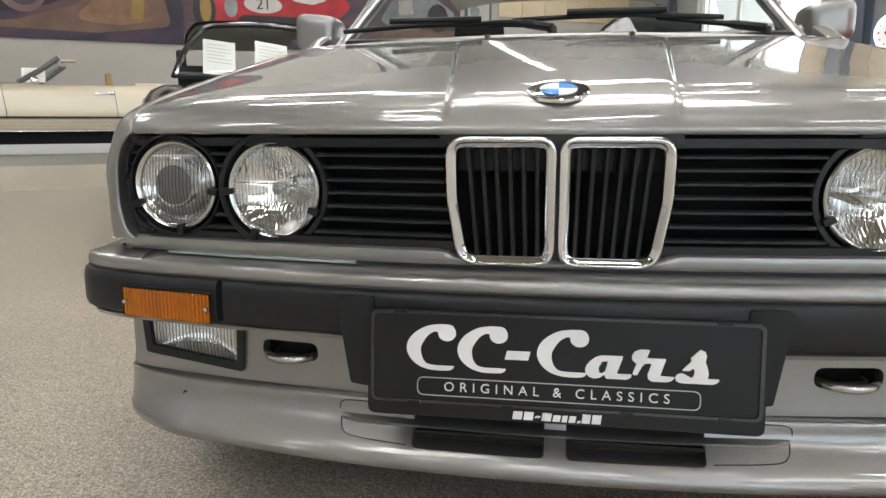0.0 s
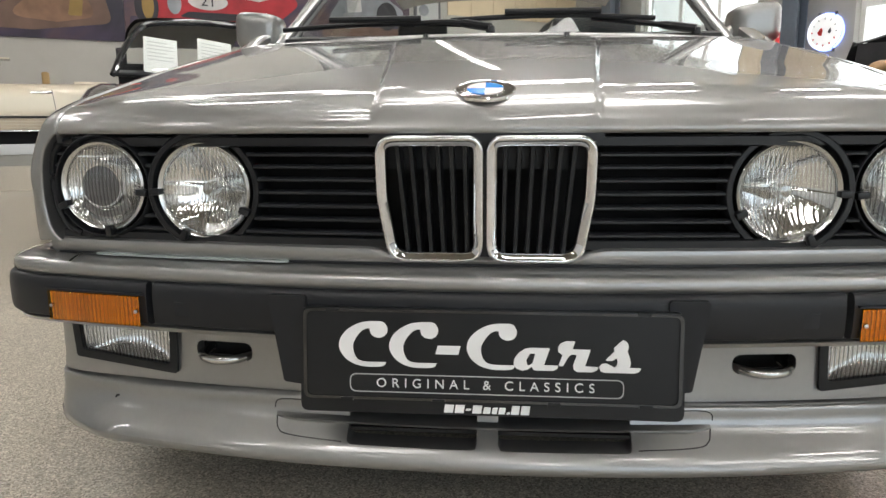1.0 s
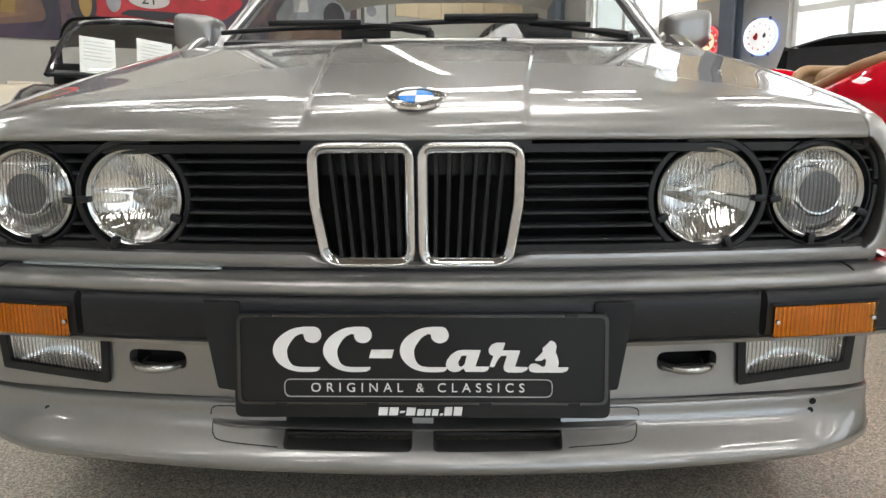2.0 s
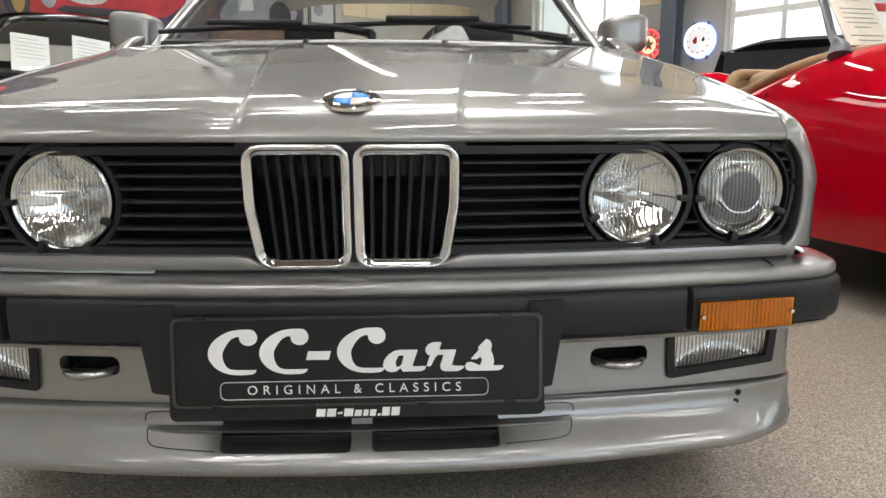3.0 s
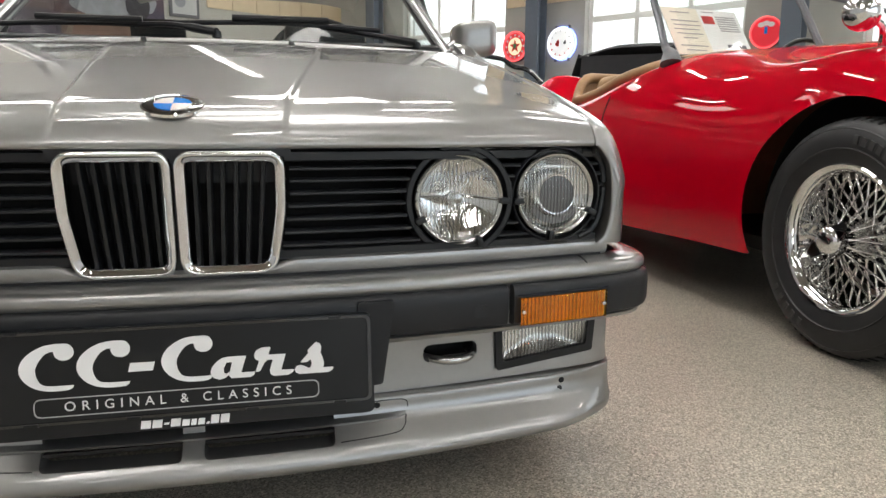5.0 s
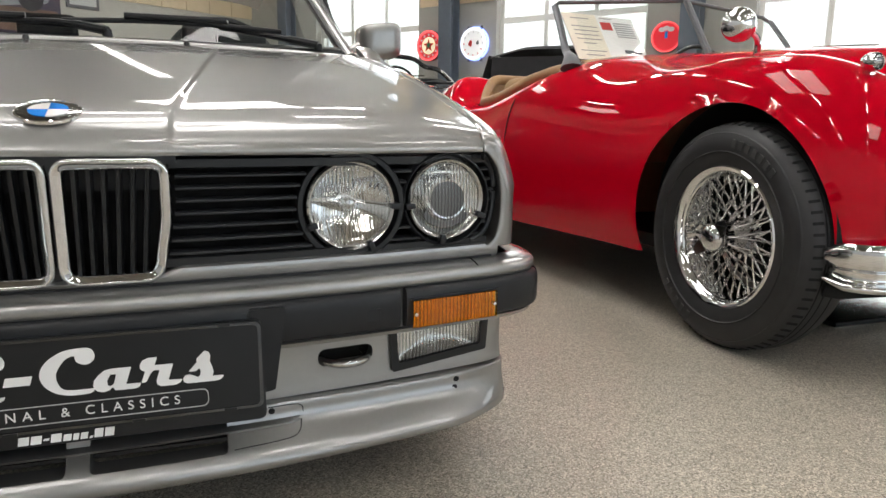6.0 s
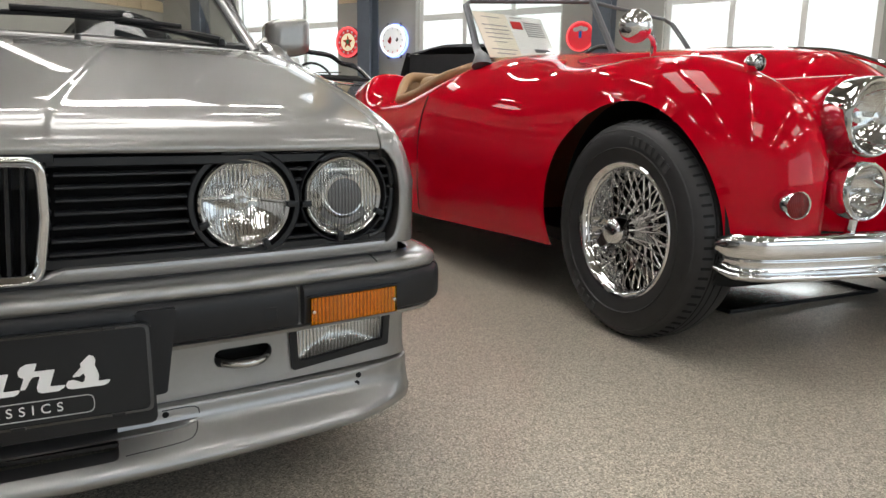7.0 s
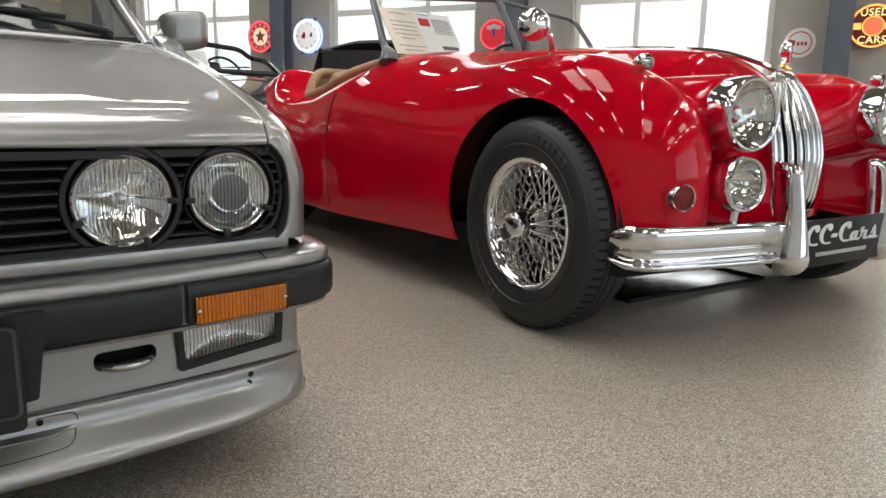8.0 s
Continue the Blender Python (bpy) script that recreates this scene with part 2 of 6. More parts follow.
def part(name, bm, material, parent, label="", smooth=True, m=None, sharp=40):
    """Links a bmesh, a mesh or (verts, faces) as one mesh object under its parent."""
    if isinstance(bm, bmesh.types.BMesh):
        bmesh.ops.recalc_face_normals(bm, faces=bm.faces)
        me = bpy.data.meshes.new(name)
        bm.to_mesh(me)
        bm.free()
        me.materials.append(material)
        if smooth:
            me.polygons.foreach_set("use_smooth", [True] * len(me.polygons))
            me.set_sharp_from_angle(angle=radians(sharp))
    elif isinstance(bm, tuple):
        me = mesh_of(name, bm[0], bm[1], material, smooth)
        if smooth:
            me.set_sharp_from_angle(angle=radians(sharp))
    else:
        me = bm
    ob = new(name, me)
    if parent is not None:
        ob.parent = parent
    if m is not None:
        ob.matrix_local = m
    if label:
        ob["label"] = label
    return ob


def setting(name, bm, material, label, m=None, smooth=False):
    ob = part(name, bm, material, None, "", smooth, m)
    return tagged(ob, label, "structure", kind="structure")


def box(x0, x1, y0, y1, z0, z1, bevel=0.0, seg=2):
    bm = bmesh.new()
    bmesh.ops.create_cube(bm, size=1)
    for v in bm.verts:
        v.co = Vector(((x0 + x1) / 2 + v.co.x * (x1 - x0), (y0 + y1) / 2 + v.co.y * (y1 - y0), (z0 + z1) / 2 + v.co.z * (z1 - z0)))
    if bevel:
        bmesh.ops.bevel(bm, geom=bm.edges[:], offset=bevel, segments=seg, affect="EDGES", profile=0.6)
    return bm


def join(*bms):
    out = bms[0]
    for b in bms[1:]:
        me = bpy.data.meshes.new("tmp")
        b.to_mesh(me)
        b.free()
        out.from_mesh(me)
        bpy.data.meshes.remove(me)
    return out


def moved(bm, m):
    bmesh.ops.transform(bm, matrix=m, verts=bm.verts)
    return bm


def cr(pts, n):
    """n points on a Catmull-Rom curve through pts."""
    p = np.array(pts, float)
    d = np.r_[0, np.cumsum(np.linalg.norm(np.diff(p, axis=0), axis=1) ** 0.5)]
    out = []
    for s in np.linspace(0, d[-1], n):
        i = min(max(int(np.searchsorted(d, s)) - 1, 0), len(p) - 2)
        t = (s - d[i]) / (d[i + 1] - d[i])
        h = d[i + 1] - d[i]
        m0 = (p[i + 1] - p[i - 1]) / (d[i + 1] - d[i - 1]) * h if i > 0 else p[i + 1] - p[i]
        m1 = (p[i + 2] - p[i]) / (d[i + 2] - d[i]) * h if i + 2 < len(p) else p[i + 1] - p[i]
        out.append((2 * t**3 - 3 * t**2 + 1) * p[i] + (t**3 - 2 * t**2 + t) * m0 + (-2 * t**3 + 3 * t**2) * p[i + 1] + (t**3 - t**2) * m1)
    return np.array(out)


def grid_faces(nu, nv, wrap_u=False, wrap_v=False):
    """Faces of a grid of nu rows with nv points each."""
    f = []
    for i in range(nu if wrap_u else nu - 1):
        for j in range(nv if wrap_v else nv - 1):
            a, b = i * nv + j, i * nv + (j + 1) % nv
            c, d = ((i + 1) % nu) * nv + (j + 1) % nv, ((i + 1) % nu) * nv + j
            f.append((a, b, c, d))
    return f


def grid(rows, wrap_u=False, wrap_v=False):
    rows = np.asarray(rows, float)
    return rows.reshape(-1, 3), grid_faces(rows.shape[0], rows.shape[1], wrap_u, wrap_v)


def lathe(profile, n=48, axis="y"):
    """Turns (radius, along) pairs about an axis."""
    rows = []
    for a in np.linspace(0, 2 * math.pi, n, endpoint=False):
        c, s = math.cos(a), math.sin(a)
        rows.append([(r * c, h, r * s) if axis == "y" else (h, r * c, r * s) if axis == "x" else (r * c, r * s, h) for r, h in profile])
    return grid(rows, wrap_u=True)


def tube(points, r, n=10, closed=False, flat=1.0, up=(0, 0, 1)):
    """A round bar along points; r may be a list."""
    p = [Vector(q) for q in points]
    rows = []
    up = Vector(up)
    for i, q in enumerate(p):
        a = p[i - 1] if (i or closed) else p[i]
        b = p[(i + 1) % len(p)] if (i < len(p) - 1 or closed) else p[i]
        t = (b - a).normalized()
        s = t.cross(up)
        s = s.normalized() if s.length > 1e-4 else Vector((1, 0, 0))
        w = s.cross(t)
        rr = r[i] if isinstance(r, (list, tuple, np.ndarray)) else r
        rows.append([q + s * (rr * math.cos(k)) + w * (rr * flat * math.sin(k)) for k in (float(c) for c in np.linspace(0, 2 * math.pi, n, endpoint=False))])
    v, f = grid([[tuple(c) for c in row] for row in rows], wrap_u=closed, wrap_v=True)
    if not closed:
        f += [tuple(range(n)), tuple(range((len(p) - 1) * n, len(p) * n))]
    return v, f


def prism(outline, y0, y1):
    """An outline in (x, z) made solid between y0 and y1."""
    n = len(outline)
    v = [(x, y0, z) for x, z in outline] + [(x, y1, z) for x, z in outline]
    f = [tuple(range(n)), tuple(range(2 * n - 1, n - 1, -1))] + [(i, (i + 1) % n, n + (i + 1) % n, n + i) for i in range(n)]
    bm = bmesh.new()
    vs = [bm.verts.new(c) for c in v]
    for q in f:
        bm.faces.new([vs[i] for i in q])
    bmesh.ops.recalc_face_normals(bm, faces=bm.faces)
    return bm


def rounded(pts, r, n=6):
    """A polygon with rounded corners."""
    out, k = [], len(pts)
    for i in range(k):
        p, a, b = Vector(pts[i]), Vector(pts[i - 1]), Vector(pts[(i + 1) % k])
        u, w = (a - p).normalized(), (b - p).normalized()
        rr = r[i] if isinstance(r, (list, tuple)) else r
        half = math.acos(max(-1, min(1, u.dot(w)))) / 2
        d = min(rr / math.tan(half), (a - p).length * 0.49, (b - p).length * 0.49)
        for t in (float(c) for c in np.linspace(0, 1, n)):
            q = (1 - t) ** 2 * (p + u * d) + 2 * t * (1 - t) * p + t * t * (p + w * d)
            out.append((q.x, q.y))
    return out


def ellipse(cx, cz, a, b, n=32):
    return [(cx + a * math.cos(t), cz + b * math.sin(t)) for t in np.linspace(0, 2 * math.pi, n, endpoint=False)]


def ring_outline(outer, inner, y0, y1):
    """A flat frame between two outlines with the same count of points, solid from y0 (front) to y1."""
    n = len(outer)
    rows = [[(x, y1, z) for x, z in outer], [(x, y0, z) for x, z in outer], [(x, y0, z) for x, z in inner], [(x, y1, z) for x, z in inner]]
    return grid(rows, wrap_v=True)


def cut(ob, cutter):
    """Takes the bmesh cutter out of ob for good."""
    me = bpy.data.meshes.new("cut")
    cutter.to_mesh(me)
    cutter.free()
    c = new("cut", me)
    md = ob.modifiers.new("cut", "BOOLEAN")
    md.operation, md.object, md.solver = "DIFFERENCE", c, "EXACT"
    bpy.context.view_layer.update()
    got = bpy.data.meshes.new_from_object(ob.evaluated_get(bpy.context.evaluated_depsgraph_get()))
    ob.modifiers.clear()
    ob.data = got
    bpy.data.objects.remove(c)
    bpy.data.meshes.remove(me)
    return ob


def text(name, body, size, material, parent, m, label="", extrude=0.0004, space=1.0):
    cu = bpy.data.curves.new(name, "FONT")
    cu.body, cu.size, cu.align_x, cu.align_y, cu.extrude, cu.space_character = body, size, "CENTER", "CENTER", extrude, space
    tmp = new("tmp_text", cu)
    bpy.context.view_layer.update()
    me = bpy.data.meshes.new_from_object(tmp.evaluated_get(bpy.context.evaluated_depsgraph_get()))
    bpy.data.objects.remove(tmp)
    me.materials.clear()
    me.materials.append(material)
    return part(name, me, material, parent, label, m=m)

# ---- the showroom ----
def room_box(a0, a1, b0, b1, z0, z1, bevel=0.0):
    return moved(box(a0, a1, b0, b1, z0, z1, bevel), ROOM)


setting("floor", room_box(WALL_3 - 0.3, WALL_1 + 0.3, WALL_4 - 0.3, WALL_2 + 0.3, -0.2, 0.0), FLOOR, "speckled beige grey resin showroom floor")
# corrugated steel deck, ribs along E2
rows = []
a = WALL_3 - 0.3
while a < WALL_1 + 0.3:
    for da, dz in ((0, 0), (0.11, 0), (0.15, 0.08), (0.26, 0.08)):
        rows.append([tuple(ROOM @ Vector((a + da, b, CEIL + dz))) for b in (WALL_4 - 0.3, WALL_2 + 0.3)])
    a += 0.30
setting("ceiling", grid(rows), CEILPAINT, "grey corrugated steel roof deck")
setting("roof", room_box(WALL_3 - 0.3, WALL_1 + 0.6, WALL_4 - 0.3, WALL_2 + 0.3, CEIL + 0.15, CEIL + 0.3), CEILPAINT, "closed roof above the steel deck")
# northern sheets are rooflights; overhead and southern ones are added fill light
for a, b in ((-3.6, 8.2), (1.4, 8.6), (6.0, 7.6), (6.4, 1.5), (1.5, 0.9), (1.5, 2.2), (-3.6, -2.0), (1.4, -6.2), (-3.6, -6.2), (6.4, -4.4)):
    setting("rooflight_fill", room_box(a - 1.3, a + 1.3, b - 0.45, b + 0.45, CEIL - 0.03, CEIL - 0.008), ROOFLIGHT_FILL, "bright ceiling sheet, rooflights in the north, others added as fill")
setting("wall_north", room_box(WALL_3 - 0.3, WALL_1 + 0.3, WALL_2, WALL_2 + 0.3, 0, CEIL), WALLCREAM, "cream painted wall behind the mural")
setting("wall_west", room_box(WALL_3 - 0.3, WALL_3, WALL_4, WALL_2, 0, CEIL), WHITEWALL, "plain pale grey painted wall")
# south wall with a wide glazed front
GLAZED = (-6.0, 3.0, 0.6, 3.9)
pieces = [room_box(WALL_3 - 0.3, GLAZED[0], WALL_4 - 0.3, WALL_4, 0, CEIL), room_box(GLAZED[1], WALL_1 + 0.3, WALL_4 - 0.3, WALL_4, 0, CEIL),
          room_box(GLAZED[0], GLAZED[1], WALL_4 - 0.3, WALL_4, 0, GLAZED[2]), room_box(GLAZED[0], GLAZED[1], WALL_4 - 0.3, WALL_4, GLAZED[3], CEIL)]
setting("wall_south", join(*pieces), WHITEWALL, "plain pale grey painted wall with a wide opening")
front = tagged(new("window_6"), "wide white framed shop window", "window", kind="structure")
for k in range(7):
    a = GLAZED[0] + 1.5 * k
    part("mullion", room_box(a - 0.04, a + 0.04, WALL_4 - 0.2, WALL_4 - 0.12, GLAZED[2], GLAZED[3]), FRAMEWHITE, front, smooth=False)
lamp = bpy.data.lights.new("window_daylight", "AREA")
lamp.shape, lamp.size, lamp.size_y, lamp.energy, lamp.color = "RECTANGLE", GLAZED[1] - GLAZED[0], GLAZED[3] - GLAZED[2], 115, (0.86, 0.94, 1.0)
lo = new("window_daylight", lamp)
p = ROOM @ Vector(((GLAZED[0] + GLAZED[1]) / 2, WALL_4 - 0.28, (GLAZED[2] + GLAZED[3]) / 2))
lo.matrix_world = look(p, p + E2)

# window wall: openings along E2
OPENINGS = [(6.65, 9.11), (2.70, 5.11), (-1.10, 1.32), (-5.05, -2.70), (-8.6, -6.5)]
SILL, HEAD = 0.95, 4.2
edges = [WALL_4] + [e for o in sorted(OPENINGS) for e in o] + [WALL_2]
pieces = [room_box(WALL_1, WALL_1 + 0.3, edges[i], edges[i + 1], 0, CEIL) for i in range(0, len(edges), 2)]
pieces += [room_box(WALL_1, WALL_1 + 0.3, a, b, 0, SILL) for a, b in OPENINGS] + [room_box(WALL_1, WALL_1 + 0.3, a, b, HEAD, CEIL) for a, b in OPENINGS]
setting("wall_east", join(*pieces), WALLPAINT, "grey painted window wall with deep openings")


def window(i, a, b):
    ob = tagged(new("window_%d" % i), "white framed window with bright panes", "window", kind="structure")
    mid = WALL_1 + 0.12
    rails = [room_box(mid, mid + 0.07, a, a + 0.07, SILL, HEAD), room_box(mid, mid + 0.07, b - 0.07, b, SILL, HEAD),
             room_box(mid, mid + 0.07, a + 0.07, b - 0.07, SILL, SILL + 0.07), room_box(mid, mid + 0.07, a + 0.07, b - 0.07, HEAD - 0.07, HEAD)]
    part("window_frame", join(*rails), FRAMEWHITE, ob, smooth=False)
    w = (b - a) / 3
    for k in (1, 2):
        part("mullion", room_box(mid + 0.003, mid + 0.067, a + w * k - 0.035, a + w * k + 0.035, SILL + 0.07, HEAD - 0.07), FRAMEWHITE, ob, smooth=False)
    for k in range(3):
        lo, hi = a + w * k + (0.07 if k == 0 else 0.035), a + w * (k + 1) - (0.07 if k == 2 else 0.035)
        part("transom", room_box(mid + 0.006, mid + 0.064, lo, hi, 2.16, 2.25), FRAMEWHITE, ob, smooth=False)
        for z0, z1 in ((SILL + 0.07, 2.16), (2.25, HEAD - 0.07)):
            g = part("pane", ([tuple(ROOM @ Vector(q)) for q in ((mid + 0.033, lo, z0), (mid + 0.033, hi, z0), (mid + 0.033, hi, z1), (mid + 0.033, lo, z1))], [(0, 1, 2, 3)]), GLASS, ob, smooth=False)
            g.visible_shadow = False
    part("window_sill", room_box(WALL_1 - 0.06, WALL_1 + 0.118, a + 0.003, b - 0.003, SILL - 0.03, SILL + 0.004), FRAMEWHITE, ob, smooth=False)


for i, (a, b) in enumerate(OPENINGS):
    window(i + 1, a, b)
setting("backdrop", room_box(WALL_1 + 2.0, WALL_1 + 2.05, WALL_4 - 3, WALL_2 + 3, -1, 7), OUTSIDE, "white overcast daylight outside the windows")
for i, (a, b) in enumerate(OPENINGS):
    lamp = bpy.data.lights.new("window_daylight", "AREA")
    lamp.shape, lamp.size, lamp.size_y, lamp.energy, lamp.color = "RECTANGLE", b - a - 0.2, HEAD - SILL - 0.2, 30, (0.92, 0.96, 1.0)
    lo = new("window_daylight", lamp)
    p = ROOM @ Vector((WALL_1 + 0.31, (a + b) / 2, (SILL + HEAD) / 2))
    lo.matrix_world = look(p, p - E1)

# pale wood boards above the piers, and the slate columns
for a, b, n in ((5.16, 6.60, 4), (1.24, 2.65, 4), (-2.65, -1.15, 4)):
    ob = tagged(new("trim_wood"), "pale wood boards above the grey wall", "panelling", kind="structure")
    w = (b - a) / n
    for k in range(n):
        part("board", room_box(WALL_1 - 0.03, WALL_1 - 0.004, a + w * k + 0.004, a + w * (k + 1) - 0.004, 2.50, CEIL - 0.02, 0.003), WOOD, ob, smooth=False)


def column(b):
    ob = thing("column", "slate blue painted steel column at the window wall", "column", Matrix.Translation(ROOM @ Vector((WALL_1 - 0.25, b, 0))) @ ROOM)
    part("web", box(-0.10, 0.10, -0.008, 0.008, 0.025, CEIL), COLUMN, ob, smooth=False)
    for s in (-1, 1):
        part("flange", box(s * 0.11 - 0.01, s * 0.11 + 0.01, -0.12, 0.12, 0.025, CEIL), COLUMN, ob, smooth=False)
    part("base_plate", box(-0.16, 0.16, -0.16, 0.16, 0.0, 0.025), COLUMN, ob, smooth=False)
    tagged(ob, group="steel columns")


for b in (9.65, 5.84, 2.02, -1.78, -5.6):
    column(b)

# rows of strip lights under the ceiling
strip = thing("strip_light", "long white fluorescent strip light under the ceiling", "ceiling light", Matrix.Translation(ROOM @ Vector((0, 0, CEIL))) @ ROOM, "strip lights")
part("housing", box(-0.62, 0.62, -0.05, 0.05, -0.07, -0.002, 0.004), FRAMEWHITE, strip)
part("tube", box(-0.60, 0.60, -0.03, 0.03, -0.105, -0.072, 0.01), TUBE, strip, "glowing white diffuser")
for a in (-6.0, -3.2, -0.4, 2.4, 5.2, 8.0):
    for b in (-7.0, -4.2, -1.4, 1.4, 4.2, 7.0):
        if (a, b) != (-6.0, -7.0):
            copy_thing(strip, Matrix.Translation(ROOM @ Vector((a, b, CEIL))) @ ROOM)
strip.matrix_world = Matrix.Translation(ROOM @ Vector((-6.0, -7.0, CEIL))) @ ROOM

# wood boards beside the mural
ob = tagged(new("trim_wood"), "pale wood boards on the wall beside the mural", "panelling", kind="structure")
for k in range(6):
    part("board", room_box(6.1 + 0.5 * k + 0.004, 6.1 + 0.5 * (k + 1) - 0.004, WALL_2 - 0.03, WALL_2 - 0.004, 2.62, CEIL - 0.02, 0.003), WOOD, ob, smooth=False)

# mural along the north wall
GOLD = mat("painted_gold", (0.24, 0.15, 0.035), 0.5, noise=0.2, scale=5)
PINK = mat("painted_pink", (0.15, 0.095, 0.095), 0.5, noise=0.4, scale=6)
OCHRE = mat("painted_ochre", (0.12, 0.068, 0.048), 0.5, noise=0.5, scale=3)
PRED = mat("painted_red", (0.34, 0.014, 0.022), 0.5, noise=0.5, scale=4)
GREYP = mat("painted_grey", (0.22, 0.23, 0.25), 0.5, noise=0.4, scale=4)


def mural(a, b, z0, shapes):
    mid = (a + b) / 2
    ob = thing("mural_panel", "large dark printed mural of racing cars", "mural", Matrix.Translation(ROOM @ Vector((mid, WALL_2 - 0.03, 0))) @ ROOM, "mural panels")
    part("print", box(a - mid, b - mid, -0.01, 0.026, z0, 3.25, 0.004), MURAL, ob)
    for k, (name, outline, material) in enumerate(shapes):
        part(name, prism([(x - mid, z) for x, z in outline], -0.0135 - 0.003 * k, -0.0115 - 0.003 * k), material, ob, smooth=False)
    return ob


ROADLIGHT = mat("painted_light_road", (0.20, 0.105, 0.060), 0.5, noise=0.5, scale=5)
VIOLET = mat("painted_violet", (0.050, 0.034, 0.058), 0.5, noise=0.5, scale=3)
PDARK = mat("painted_black", (0.016, 0.014, 0.02), 0.5, noise=0.4, scale=5)
PWHITE = mat("painted_white", (0.5, 0.48, 0.47), 0.5, noise=0.15, scale=9)
mural(-5.6, 0.582, 1.87, [
    ("painted_road", rounded([(-2.4, 2.02), (-1.6, 2.12), (-0.9, 2.35), (-0.5, 2.62), (0.30, 2.66), (0.42, 2.12), (-0.6, 1.98)], 0.12), OCHRE),
    ("painted_light", rounded([(-0.95, 2.16), (-0.55, 2.5), (0.05, 2.55), (0.22, 2.2), (-0.3, 2.10)], 0.12), ROADLIGHT),
    ("painted_body", rounded([(-2.9, 2.3), (-2.5, 2.9), (-1.0, 3.2), (-0.5, 2.9), (-0.62, 2.62), (-1.2, 2.34), (-2.1, 2.14)], 0.14), PDARK),
    ("painted_rim", ellipse(-1.52, 2.52, 0.30, 0.30), PINK),
    ("painted_hub", ellipse(-1.50, 2.56, 0.24, 0.25), VIOLET),
    ("painted_stripe", rounded([(-0.16, 2.20), (-0.10, 2.52), (0.06, 2.52), (0.02, 2.20)], 0.03), GOLD),
    ("painted_car", rounded([(-0.2, 2.60), (0.0, 2.68), (0.42, 2.70), (0.46, 2.60)], 0.03), SIGN_RED)])
racer = mural(0.586, 3.584, 1.87, [
    ("painted_road", rounded([(0.64, 1.95), (0.66, 2.25), (3.5, 2.30), (3.5, 1.95)], 0.05), VIOLET),
    ("painted_body", rounded([(0.70, 2.62), (0.9, 2.95), (1.6, 3.1), (2.7, 3.0), (3.3, 2.6), (2.95, 2.32), (1.9, 2.20), (1.15, 2.22), (0.85, 2.30)], 0.12), PRED),
    ("painted_tyre", ellipse(0.90, 2.40, 0.17, 0.28), PDARK),
    ("painted_rim", ellipse(0.92, 2.42, 0.085, 0.21), GOLD),
    ("painted_disc", ellipse(1.80, 2.53, 0.30, 0.13), PWHITE),
    ("painted_lamp", ellipse(1.30, 2.47, 0.10, 0.16), GREYP),
    ("painted_mouth", rounded([(1.35, 2.28), (1.5, 2.36), (2.5, 2.37), (2.7, 2.30), (1.9, 2.24)], 0.02), PDARK),
    ("painted_light", rounded([(2.2, 2.62), (2.5, 2.75), (2.9, 2.68), (2.6, 2.58)], 0.04), PWHITE)])
text("lettering", "21", 0.24, PDARK, racer, pose(1.80 - 2.085, -0.042, 2.53, 90, 0, 0), "dark racing number", 0.001)
mural(3.588, 5.30, 1.87, [
    ("painted_road", rounded([(3.64, 1.95), (3.66, 2.3), (5.25, 2.3), (5.25, 1.95)], 0.05), OCHRE),
    ("painted_body", rounded([(3.75, 2.40), (4.0, 2.75), (4.7, 2.9), (5.2, 2.6), (5.1, 2.4), (4.1, 2.25)], 0.1), GREYP),
    ("painted_disc", rounded([(4.12, 2.52), (4.38, 2.55), (4.36, 2.78), (4.10, 2.75)], 0.02), PWHITE),
    ("painted_tyre", ellipse(4.85, 2.5, 0.2, 0.24), PDARK)])
clockframe = thing("framed_print", "framed pale print with round dials beside the mural", "picture", Matrix.Translation(ROOM @ Vector((5.67, WALL_2 - 0.03, 0))) @ ROOM)
part("frame", box(-0.27, 0.27, -0.012, 0.026, 2.4, 3.6, 0.01), INK, clockframe)
part("print", box(-0.22, 0.22, -0.016, -0.0125, 2.45, 3.55), INKLIGHT, clockframe, smooth=False)
for k in range(3):
    part("dial", lathe([(0.0, -0.019), (0.09, -0.019), (0.1, -0.0165)], 30), GREYP, clockframe, m=Matrix.Translation((-0.08, 0, 2.66 + 0.3 * k)))

# ---- the silver saloon: x across, y back from the bumper's face, z up ----
saloon = thing("silver_car", "silver metallic two door car with twin round headlamps", "car", pose(0, 0, 0))
HALF_PLAN = [(0, 0), (0.2, 0.0062), (0.4, 0.0248), (0.55, 0.0469), (0.66, 0.0675), (0.73, 0.085), (0.775, 0.108), (0.803, 0.145), (0.815, 0.20), (0.818, 0.32), (0.82, 0.62)]
PLAN = cr([(-x, y) for x, y in HALF_PLAN[:0:-1]] + HALF_PLAN, 481)


def plan_xy(i):
    a, b = PLAN[max(i - 1, 0)], PLAN[min(i + 1, len(PLAN) - 1)]
    t = (b - a) / np.linalg.norm(b - a)
    return PLAN[i], np.array((t[1], -t[0]))


